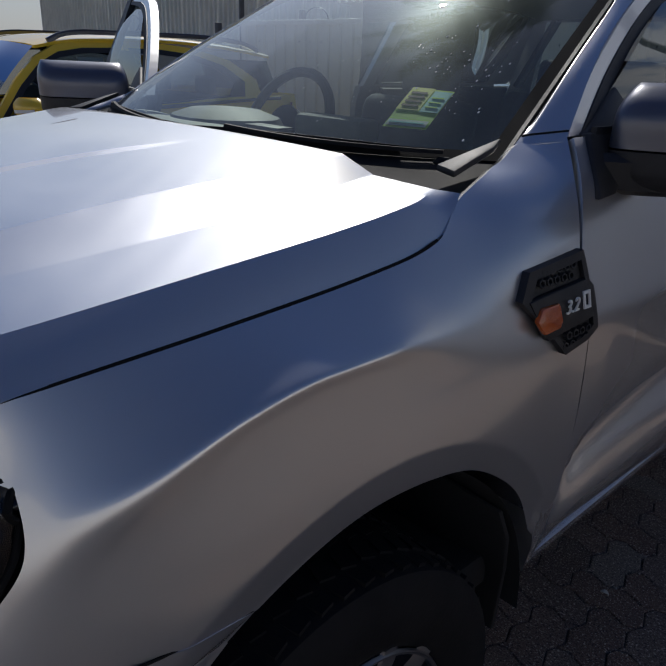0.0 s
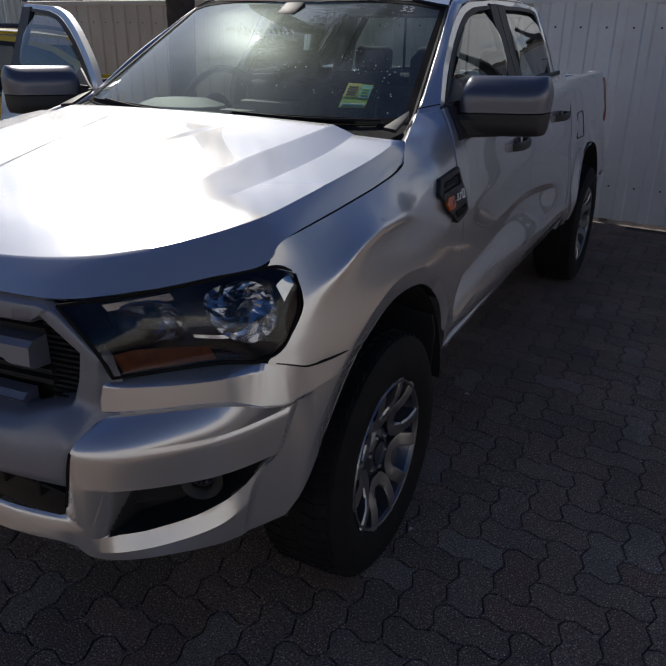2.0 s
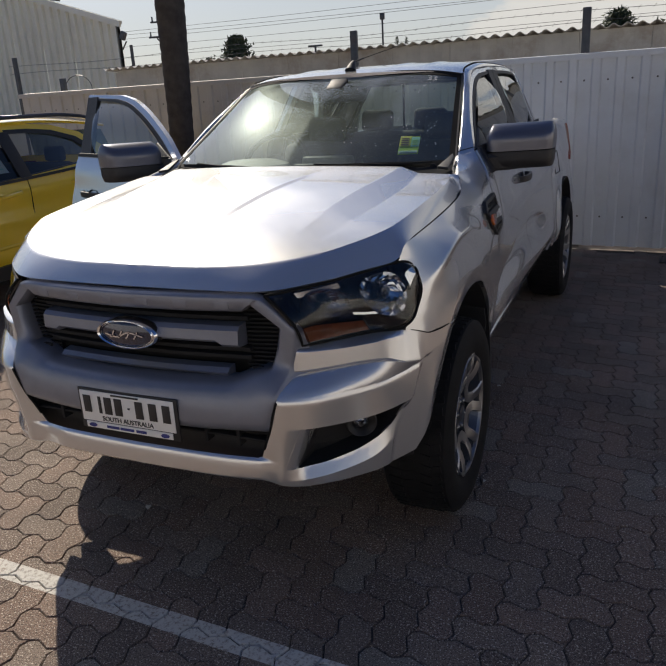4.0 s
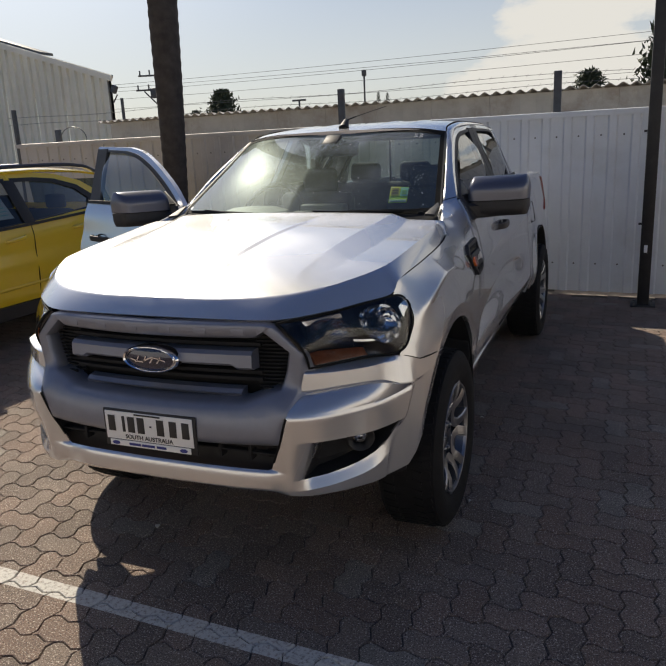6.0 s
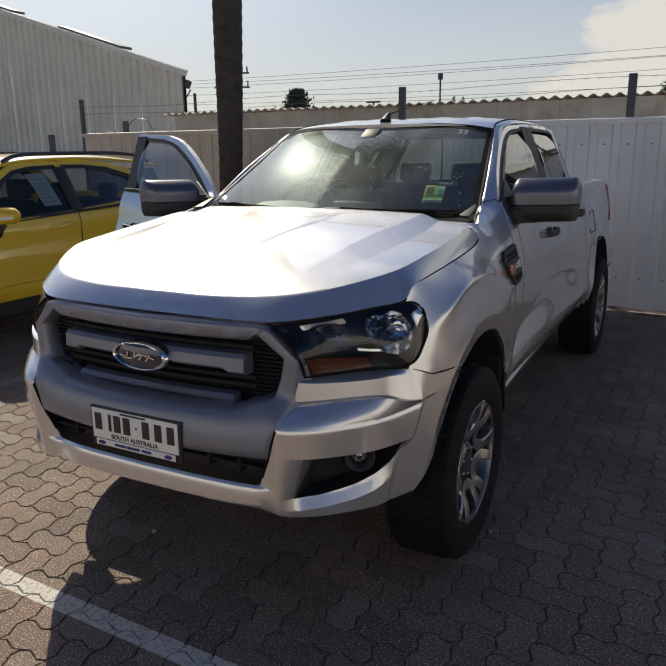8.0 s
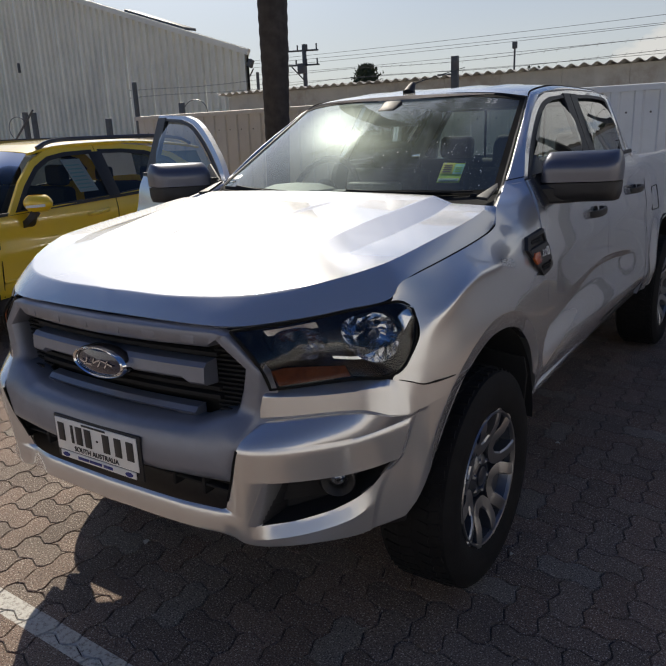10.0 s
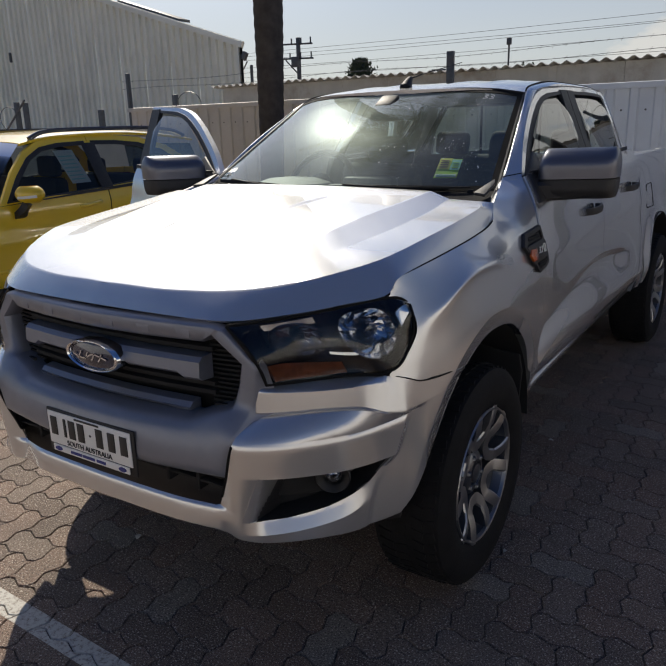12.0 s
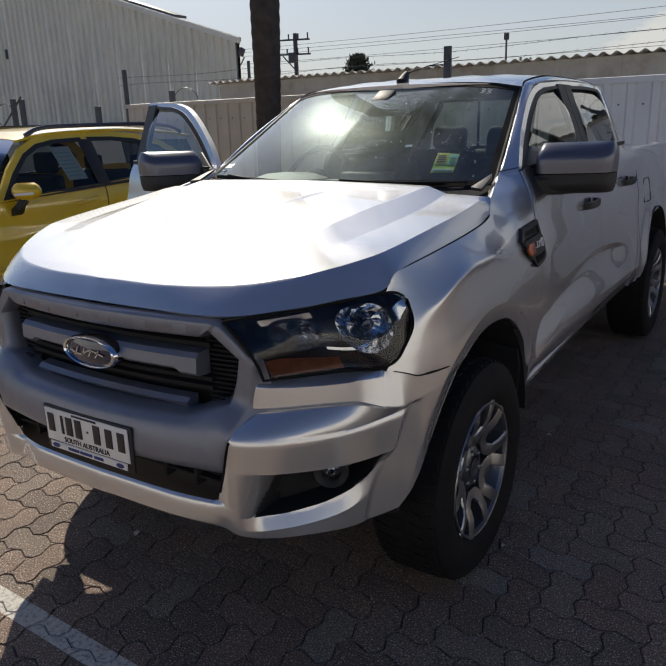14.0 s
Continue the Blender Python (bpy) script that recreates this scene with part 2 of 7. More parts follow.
POST = mat("post_paint", (0.09, 0.095, 0.10), 0.55, 0.2, var=0.2, scale=12, stain=0.3, stain_color=(0.2, 0.12, 0.07), stain_scale=5)
BLACK_POST = mat("black_post", (0.012, 0.012, 0.014), 0.5, var=0.2, stain=0.2, stain_color=(0.1, 0.09, 0.08), stain_scale=9)
WIRE = mat("wire_steel", (0.14, 0.14, 0.14), 0.5, 0.7)
BARK = mat("palm_bark", (0.055, 0.048, 0.045), 0.95, var=0.35, scale=9, bump=1.0, bump_scale=22)
LEAF = mat("palm_leaf", (0.055, 0.085, 0.03), 0.55, var=0.3, scale=4)
FAR_LEAF = mat("far_foliage", (0.05, 0.065, 0.035), 0.8, var=0.4, scale=3)
SAND = mat("joint_sand", (0.075, 0.062, 0.052), 0.95, var=0.4, scale=30, bump=0.6, bump_scale=200)


# ---- mesh helpers ----
def part(name, bm, material, parent=None, label="", smooth=True, angle=35):
    me = bpy.data.meshes.new(name)
    bmesh.ops.recalc_face_normals(bm, faces=bm.faces)
    bm.to_mesh(me)
    bm.free()
    for mt in (material if isinstance(material, (list, tuple)) else [material]):
        me.materials.append(mt)
    if smooth:
        me.shade_smooth()
        me.set_sharp_from_angle(angle=radians(angle))
    ob = new(name, me)
    ob.parent = parent
    if label:
        ob["label"] = label
    return ob


def thing(name, label, category, group="", kind="", at=(0, 0, 0)):
    ob = new(name)
    ob.empty_display_size = 0.1
    ob.location = at
    return tagged(ob, label, category, group, kind)


def ip(pts, x):
    """Smooth interpolation through (x, y) pairs."""
    if x <= pts[0][0]:
        return pts[0][1]
    if x >= pts[-1][0]:
        return pts[-1][1]
    for i in range(len(pts) - 1):
        (x0, y0), (x1, y1) = pts[i], pts[i + 1]
        if x0 <= x <= x1:
            def slope(j):
                if j == 0 or j == len(pts) - 1:
                    a, b = (pts[0], pts[1]) if j == 0 else (pts[-2], pts[-1])
                    return (b[1] - a[1]) / (b[0] - a[0])
                a, c, b = pts[j - 1], pts[j], pts[j + 1]
                d0, d1 = (c[1] - a[1]) / (c[0] - a[0]), (b[1] - c[1]) / (b[0] - c[0])
                if d0 * d1 <= 0:
                    return 0.0
                m = (b[1] - a[1]) / (b[0] - a[0])
                lim = 3 * min(abs(d0), abs(d1))
                return max(-lim, min(lim, m))
            h = x1 - x0
            t = (x - x0) / h
            t2, t3 = t * t, t * t * t
            return (2 * t3 - 3 * t2 + 1) * y0 + (t3 - 2 * t2 + t) * h * slope(i) + (3 * t2 - 2 * t3) * y1 + (t3 - t2) * h * slope(i + 1)


def curve3(pts, s):
    """Catmull-Rom through 3D points, s in 0..1 by chord length."""
    v = [Vector(p) for p in pts]
    d = [0.0]
    for a, b in zip(v, v[1:]):
        d.append(d[-1] + (b - a).length)
    x = s * d[-1]
    return Vector([ip([(d[i], v[i][k]) for i in range(len(v))], x) for k in range(3)])


def sstep(a, b, x):
    t = min(1, max(0, (x - a) / (b - a)))
    return t * t * (3 - 2 * t)


def grid(f, nu, nv, bm=None, skip=None, mi=0):
    bm = bm or bmesh.new()
    vs = [[bm.verts.new(f(i / nu, j / nv)) for j in range(nv + 1)] for i in range(nu + 1)]
    for i in range(nu):
        for j in range(nv):
            if skip and skip((i + 0.5) / nu, (j + 0.5) / nv):
                continue
            try:
                fc = bm.faces.new((vs[i][j], vs[i + 1][j], vs[i + 1][j + 1], vs[i][j + 1]))
                fc.material_index = mi
            except ValueError:
                pass
    return bm


def thicken(bm, d, ref=(0, 2.5, 0.8)):
    """Gives an open sheet a real thickness on the side of a reference point."""
    bmesh.ops.recalc_face_normals(bm, faces=bm.faces)
    bm.normal_update()
    old, faces = bm.verts[:], bm.faces[:]
    edges = [e for e in bm.edges if len(e.link_faces) == 1]
    ref = Vector(ref)
    s = 1 if sum(v.normal.dot(ref - v.co) for v in old) > 0 else -1
    twin = {v: bm.verts.new(v.co + v.normal * (d * s)) for v in old}
    for f in faces:
        bm.faces.new([twin[v] for v in f.verts][::-1]).material_index = f.material_index
    for e in edges:
        a, b = e.verts
        bm.faces.new((a, b, twin[b], twin[a]))
    return bm


def mirrored(bm, keep=True):
    """Adds the x-mirrored half."""
    geo = bmesh.ops.duplicate(bm, geom=bm.verts[:] + bm.edges[:] + bm.faces[:])["geom"] if keep else bm.verts[:]
    vs = [g for g in geo if isinstance(g, bmesh.types.BMVert)]
    for v in vs:
        v.co.x = -v.co.x
    fs = [g for g in geo if isinstance(g, bmesh.types.BMFace)] if keep else bm.faces[:]
    bmesh.ops.reverse_faces(bm, faces=fs)
    bmesh.ops.remove_doubles(bm, verts=bm.verts, dist=0.0004)
    return bm


def box(size, at=(0, 0, 0), bevel=0.0, seg=2, bm=None, rot=None):
    b = bmesh.new()
    bmesh.ops.create_cube(b, size=1)
    for v in b.verts:
        v.co = Vector((v.co.x * size[0], v.co.y * size[1], v.co.z * size[2]))
    if bevel:
        bmesh.ops.bevel(b, geom=b.edges[:], offset=bevel, segments=seg, affect="EDGES", profile=0.5)
    m = Matrix.Translation(at) @ (rot.to_4x4() if rot else Matrix.Identity(4))
    bmesh.ops.transform(b, matrix=m, verts=b.verts)
    return join(bm, b)


def join(bm, b):
    if bm is None:
        return b
    off = {}
    for v in b.verts:
        off[v] = bm.verts.new(v.co)
    for f in b.faces:
        try:
            nf = bm.faces.new([off[v] for v in f.verts])
            nf.material_index = f.material_index
        except ValueError:
            pass
    b.free()
    return bm


def prism(poly, depth, frame_fn, bevel=0.0, seg=2):
    """An extruded polygon: frame_fn(a, b, d) gives the place of the outline point a, b at depth d."""
    bm = bmesh.new()
    v0 = [bm.verts.new((a, b, 0)) for a, b in poly]
    v1 = [bm.verts.new((a, b, depth)) for a, b in poly]
    bm.faces.new(v0)
    bm.faces.new(v1[::-1])
    for i in range(len(poly)):
        j = (i + 1) % len(poly)
        bm.faces.new((v0[i], v1[i], v1[j], v0[j]))
    if bevel:
        bmesh.ops.bevel(bm, geom=bm.edges[:], offset=bevel, segments=seg, affect="EDGES", profile=0.5)
    for v in bm.verts:
        v.co = Vector(frame_fn(*v.co))
    return bm


def ring(outer, inner, depth, frame_fn, sub=1, bm=None):
    """A frame between two outlines with the same number of points, with depth."""
    bm = bm or bmesh.new()

    def dense(p):
        out = []
        for i in range(len(p)):
            a, b = p[i], p[(i + 1) % len(p)]
            out += [(a[0] + (b[0] - a[0]) * k / sub, a[1] + (b[1] - a[1]) * k / sub) for k in range(sub)]
        return out
    o, q = dense(outer), dense(inner)
    loops = [[bm.verts.new(frame_fn(a, b, d)) for a, b in p] for p, d in ((o, 0), (q, 0), (q, depth), (o, depth))]
    n = len(o)
    for k in range(4):
        A, B = loops[k], loops[(k + 1) % 4]
        for i in range(n):
            j = (i + 1) % n
            bm.faces.new((A[i], A[j], B[j], B[i]))
    return bm


def sweep(pts, section, n=24, closed=True, up=(0, 0, 1), taper=None, caps=True, bm=None, straight=False):
    """Sweeps a section (list of (side, up) offsets) along 3D points."""
    bm = bm or bmesh.new()
    rows = []
    P = [Vector(p) for p in pts] if straight else [curve3(pts, i / n) for i in range(n + 1)]
    for i, p in enumerate(P):
        a, b = P[max(i - 1, 0)], P[min(i + 1, len(P) - 1)]
        t = (b - a).normalized()
        s = t.cross(Vector(up))
        s = s.normalized() if s.length > 1e-5 else Vector((1, 0, 0))
        u = s.cross(t).normalized()
        k = taper(i / (len(P) - 1)) if taper else 1
        rows.append([bm.verts.new(p + s * (x * k) + u * (y * k)) for x, y in section])
    m = len(section)
    for A, B in zip(rows, rows[1:]):
        for i in range(m if closed else m - 1):
            j = (i + 1) % m
            bm.faces.new((A[i], A[j], B[j], B[i]))
    if caps and closed:
        bm.faces.new(rows[0][::-1])
        bm.faces.new(rows[-1])
    return bm


def circle(r, n=10, ry=None):
    ry = ry or r
    return [(r * math.cos(2 * math.pi * i / n), ry * math.sin(2 * math.pi * i / n)) for i in range(n)]


def lathe(profile, n=48, axis="x", bm=None):
    """Turns (along, radius) pairs round an axis through the origin."""
    bm = bm or bmesh.new()
    rows = []
    for i in range(n):
        a = 2 * math.pi * i / n
        c, s = math.cos(a), math.sin(a)
        rows.append([bm.verts.new((h, r * c, r * s) if axis == "x" else (r * c, r * s, h) if axis == "z" else (r * c, h, r * s)) for h, r in profile])
    for i in range(n):
        A, B = rows[i], rows[(i + 1) % n]
        for j in range(len(profile) - 1):
            bm.faces.new((A[j], B[j], B[j + 1], A[j + 1]))
    return bm


def lettering(name, text, size, depth, m, material, parent, align="CENTER", wide=1.0):
    cu = bpy.data.curves.new(name, "FONT")
    cu.body, cu.size, cu.extrude, cu.align_x, cu.align_y = text, size, depth, align, "CENTER"
    tmp = bpy.data.objects.new(name, cu)
    me = bpy.data.meshes.new_from_object(tmp)
    bpy.data.objects.remove(tmp)
    me.transform(m @ Matrix.Diagonal((wide, 1, 1, 1)))
    me.materials.append(material)
    ob = new(name, me)
    ob.parent = parent
    return ob


# ---- silver pickup truck ----
truck = thing("pickup_truck", "silver dual-cab pickup truck parked on block paving, one front door open", "pickup truck")

# hood: an outer edge curve, a crest curve inside it and the centre line
H_EDGE = [(0, 0.092, 1.076), (0.25, 0.100, 1.075), (0.465, 0.128, 1.074), (0.62, 0.228, 1.088), (0.71, 0.335, 1.10), (0.782, 0.440, 1.112), (0.793, 0.505, 1.152), (0.802, 0.74, 1.174), (0.806, 1.0, 1.196), (0.80, 1.16, 1.222), (0.775, 1.235, 1.278)]
H_CREST = [(0, 0.134, 1.131), (0.25, 0.146, 1.134), (0.45, 0.194, 1.142), (0.585, 0.282, 1.157), (0.664, 0.378, 1.174), (0.720, 0.474, 1.191), (0.748, 0.56, 1.206), (0.762, 0.77, 1.230), (0.768, 1.0, 1.254), (0.766, 1.13, 1.271), (0.745, 1.205, 1.283)]
H_SPINE = [(0, 0.36), (0, 0.38), (0, 0.42), (0, 0.48), (0, 0.54), (0, 0.62), (0, 0.68), (0, 0.83), (0, 0.99), (0, 1.10), (0, 1.17)]
H_MID = [(0.13, 1.131), (0.20, 1.156), (0.28, 1.178), (0.40, 1.199), (0.56, 1.222), (0.80, 1.252), (1.0, 1.275), (1.17, 1.298)]


def at_index(pts, s):
    x = s * (len(pts) - 1)
    return Vector([ip([(i, p[k]) for i, p in enumerate(pts)], x) for k in range(3)])


def hood_lines(y):
    """Inner crease of the hood, and the inner and outer edge of the sloping step outside it."""
    return (ip([(0.30, 0.105), (0.75, 0.155), (1.1, 0.235), (1.2, 0.25)], y), ip([(0.30, 0.450), (0.76, 0.495), (1.14, 0.545), (1.2, 0.55)], y), ip([(0.30, 0.530), (0.63, 0.605), (1.0, 0.632), (1.2, 0.622)], y))


def ramp_down(a, b, x):
    return 1 - min(1, max(0, (x - a) / (b - a)))


def dome(x, y):
    """The raised middle of the hood: a narrow step and a wide one, both falling outwards and fading towards the nose."""
    x = abs(x)
    c, a, b = hood_lines(y)
    h = 0.024 * sstep(0.22, 0.95, y) * ramp_down(a, b, x)
    return h + 0.0045 * sstep(0.36, 0.62, y) * (1 - sstep(0.95, 1.12, y)) * ramp_down(c, c + 0.020, x)


CREST_TAB = [at_index(H_CREST, i / 240) for i in range(241)]
CREST_Y, CREST_X, CREST_Z = [p.y for p in CREST_TAB], [p.x for p in CREST_TAB], [p.z for p in CREST_TAB]


def hood_z(x, y):
    half, ze = float(np.interp(y, CREST_Y, CREST_X)), float(np.interp(y, CREST_Y, CREST_Z))
    zc = ip(H_MID, y)
    w = min(1, x / max(half, 1e-4))
    return zc + (ze - zc) * w ** 2.2 + 0.004 * (1 - w * w) * sstep(0.15, 0.4, y) + dome(x, y)


HOOD_COLS = (12, 2, 3, 2, 16, 2, 8, 2, 14)


def hood_top(u, v):
    """Columns follow the creases."""
    b = at_index(H_CREST, u)
    k = u * (len(H_SPINE) - 1)
    ys = ip([(i, p[1]) for i, p in enumerate(H_SPINE)], k)
    n, band = round(v * sum(HOOD_COLS)), 0
    while band < 8 and n > HOOD_COLS[band]:
        n -= HOOD_COLS[band]
        band += 1
    x = b.x * v
    for _ in range(5):
        y = ys + (b.y - ys) * (x / b.x if b.x > 1e-6 else v)
        c, p, q = hood_lines(y)
        stops = [0, c - 0.004, c + 0.002, c + 0.018, c + 0.024, p - 0.006, p + 0.006, q - 0.004, q + 0.004, b.x]
        if b.x < 0.74:
            stops = [min(e, b.x * (0.2 + 0.08 * i) if i else 0) for i, e in enumerate(stops[:-1])] + [b.x]
        x = stops[band] + (stops[band + 1] - stops[band]) * n / HOOD_COLS[band]
    return Vector((x, y, hood_z(x, y)))


def hood_roll(u, v):
    a, b = at_index(H_CREST, u), at_index(H_EDGE, u)
    k = math.sin(v * math.pi / 2), 1 - math.cos(v * math.pi / 2)
    h = 0.10 * k[0] + 0.90 * v
    z = 0.10 * k[1] + 0.90 * v
    return Vector((a.x + (b.x - a.x) * h, a.y + (b.y - a.y) * h, a.z + (b.z - a.z) * z + dome(a.x, a.y) * (1 - v)))


hb = grid(hood_top, 100, sum(HOOD_COLS))
hb = grid(hood_roll, 100, 10, hb)
bmesh.ops.remove_doubles(hb, verts=hb.verts, dist=0.0006)
mirrored(hb)
hood = part("hood", thicken(hb, 0.012), SILVER, truck, "silver engine hood with a raised centre", angle=28)

# a dark shell under the panels closes every gap
inner = box((1.14, 0.75, 0.40), (0, 0.90, 0.85), 0.03)
part("engine_bay_shell", inner, SEAM_BLACK, truck)

ARCH_F = [(0.31, 0.42), (0.375, 0.48), (0.48, 0.563), (0.555, 0.66), (0.635, 0.752), (0.73, 0.825), (0.86, 0.878), (0.975, 0.893), (1.08, 0.884), (1.18, 0.857), (1.28, 0.797), (1.36, 0.725), (1.42, 0.635), (1.46, 0.55), (1.475, 0.47)]


def arch_r(y):
    return ip([(a + 3.222, b) for a, b in ARCH_F], y)


def arch_f(y):
    return ip(ARCH_F, y)


def green_x(z, y):
    """Half width of the glasshouse at a height."""
    return ip([(1.45, 0.760), (2.0, 0.768), (2.5, 0.772), (3.4, 0.738)], y) - (z - 1.345) * 0.47


def side_x(y, z):
    """Half width of the body side at a height."""
    base = ip([(0.40, 0.82), (0.50, 0.852), (0.60, 0.876), (0.72, 0.884), (0.90, 0.893), (1.02, 0.893), (1.12, 0.877), (1.20, 0.857), (1.27, 0.829), (1.345, green_x(1.345, y) + 0.014)], z)
    # drawn in towards the tail
    base -= ip([(1.6, 0), (2.5, 0.036), (3.5, 0.055), (5.2, 0.060)], y) * sstep(0.60, 1.0, z) * (1 - sstep(1.15, 1.345, z))
    # a scoop along the foot of the doors, undercut below a curved edge
    top = ip([(1.45, 0.62), (1.52, 0.71), (1.583, 0.775), (1.75, 0.822), (1.94, 0.853), (2.46, 0.884), (3.02, 0.845), (3.4, 0.80)], y)
    t = (z - 0.53) / (top - 0.53)
    base += ip([(0, -0.006), (0.25, 0.004), (0.45, -0.006), (0.78, -0.034), (0.90, -0.030), (0.97, -0.010), (1.03, 0.0)], t) * sstep(1.47, 1.60, y) * (1 - sstep(2.9, 3.35, y))
    for c in (0.91, 4.132):
        d = math.hypot(y - c, z - 0.47) - 0.46
        base += 0.026 * math.exp(-(d / 0.07) ** 2)
    return base - 0.02 * sstep(4.6, 5.25, y)


FENDER_TOP = [(0.44, 1.105), (0.47, 1.130), (0.505, 1.149), (0.56, 1.157), (0.76, 1.173), (1.02, 1.197), (1.15, 1.221), (1.22, 1.262), (1.28, 1.283), (1.34, 1.298), (1.40, 1.312), (1.467, 1.335), (1.555, 1.345)]
FENDER_TX = [(0.44, 0.785), (0.55, 0.797), (0.76, 0.806), (1.02, 0.810), (1.15, 0.804), (1.21, 0.784), (1.33, 0.745), (1.467, 0.716)]


def lamp_edge_y(z):
    return ip([(0.866, 0.478), (0.885, 0.428), (0.907, 0.372), (0.94, 0.432), (1.01, 0.502), (1.07, 0.510), (1.105, 0.447)], z)


F_LAMP = [(0.80, 0.878), (0.866, 0.870), (0.907, 0.860), (0.94, 0.851), (1.01, 0.827), (1.06, 0.806), (1.10, 0.789), (1.16, 0.772)]
F_062 = [(0.80, 0.898), (0.86, 0.897), (0.92, 0.893), (0.97, 0.883), (1.02, 0.867), (1.08, 0.843), (1.13, 0.819), (1.165, 0.801), (1.30, 0.74)]
F_090 = [(0.60, 0.900), (0.80, 0.905), (0.92, 0.908), (0.98, 0.905), (1.03, 0.893), (1.08, 0.872), (1.13, 0.845), (1.19, 0.809), (1.30, 0.755)]
F_120 = [(0.45, 0.850), (0.62, 0.880), (0.80, 0.893), (0.92, 0.899), (1.0, 0.896), (1.06, 0.886), (1.12, 0.868), (1.17, 0.848), (1.21, 0.822), (1.25, 0.788), (1.34, 0.70)]
F_133 = [(0.45, 0.850), (0.62, 0.880), (0.92, 0.897), (1.02, 0.893), (1.12, 0.872), (1.18, 0.853), (1.22, 0.832), (1.255, 0.804), (1.28, 0.776), (1.297, 0.748), (1.34, 0.66)]
F_147 = [(0.47, 0.848), (0.60, 0.876), (0.90, 0.893), (1.02, 0.893), (1.12, 0.876), (1.20, 0.853), (1.25, 0.828), (1.287, 0.794), (1.312, 0.760), (1.337, 0.716), (1.36, 0.66)]
F_156 = [(0.47, 0.848), (0.60, 0.876), (0.90, 0.893), (1.02, 0.893), (1.12, 0.877), (1.20, 0.856), (1.27, 0.828), (1.31, 0.804), (1.345, 0.772)]


FLARE = [(0.40, 0.94), (0.508, 0.990), (0.552, 1.025), (0.642, 1.062), (0.744, 1.098), (0.859, 1.116), (0.98, 1.116), (1.093, 1.104), (1.20, 1.085), (1.30, 1.07), (1.45, 1.06)]


def fender_x(y, z):
    """Half width of the front fender, lofted from the lamp's edge through three sections to the door."""
    base = ip([(0.34, ip(F_LAMP, z) - 0.045), (0.455, ip(F_LAMP, z)), (0.62, ip(F_062, z)), (0.90, ip(F_090, z)), (1.20, ip(F_120, z)), (1.33, ip(F_133, z)), (1.467, ip(F_147, z)), (1.56, ip(F_156, z))], y)
    w = sstep(0.42, 0.62, y) * (1 - sstep(0.96, 1.36, y))
    if w > 0:
        # the flare over the wheel: a sloping shoulder above a crisp arc, an upright flank below it
        zc, zt, xt = ip(FLARE, y), ip(FENDER_TOP, y), ip(FENDER_TX, y)
        xc = ip([(0.47, 0.850), (0.56, 0.868), (0.66, 0.880), (0.86, 0.886), (1.20, 0.886)], y)
        up = xc + (xt - xc) * (z - zc) / (zt - zc)
        down = xc + 0.020 * sstep(0.0, 0.22, zc - z)
        k = 0.5 * (1 + math.tanh((z - zc) / ip([(0.50, 0.040), (0.66, 0.012), (0.80, 0.008), (0.98, 0.010), (1.12, 0.034), (1.35, 0.070)], y)))
        base += w * (up * k + down * (1 - k) - base)
    rim_d = math.hypot(y - 0.972, z - 0.40) - 0.493
    if y < 1.44:
        base -= 0.014 * max(0, 1 - max(0, rim_d) / 0.06)
    return base


SEAM = 0.004


def seam_a(z):
    return ip([(0.5, 1.480), (0.77, 1.512), (0.99, 1.507), (1.117, 1.472), (1.24, 1.497), (1.345, 1.556)], z)


def fender_point(u, v):
    zf = 0.866 + 0.239 * v
    yf = lamp_edge_y(zf)
    yr = seam_a(0.47 + 0.875 * v) - SEAM
    y = yf + (yr - yf) * u
    zt = ip(FENDER_TOP, y)
    front = ip([(0.47, 0.866), (0.5, 0.863), (0.62, 0.851), (0.745, 0.834)], y)
    zb = max(arch_f(y), 0.47)
    if y < 0.745:
        zb = max(front, zb)
    k = sstep(0.0, 0.12 * (1 - v) + 0.014, u)
    return y, zf * (1 - k) + k * (zb + (zt - zb) * v)


def fender_surface(u, v):
    y, z = fender_point(u, v)
    return Vector((fender_x(y, z), y, z))


def fender_cap(u, v):
    """Closes the fender inwards, from its top edge behind the hood to the foot of the windscreen."""
    y = 1.165 + 0.387 * u
    z = ip(FENDER_TOP, y)
    a = Vector((fender_x(y, z), y, z))
    b = a + Vector((-0.024, 0.004, -0.016))
    return a.lerp(b, v) + Vector((0, 0, 0.003 * math.sin(math.pi * v)))


def fender_lip(u, v):
    y, z = fender_point(u, 0)
    x = fender_x(y, z)
    return Vector((x - 0.07 * v, y, z + 0.004 * v))


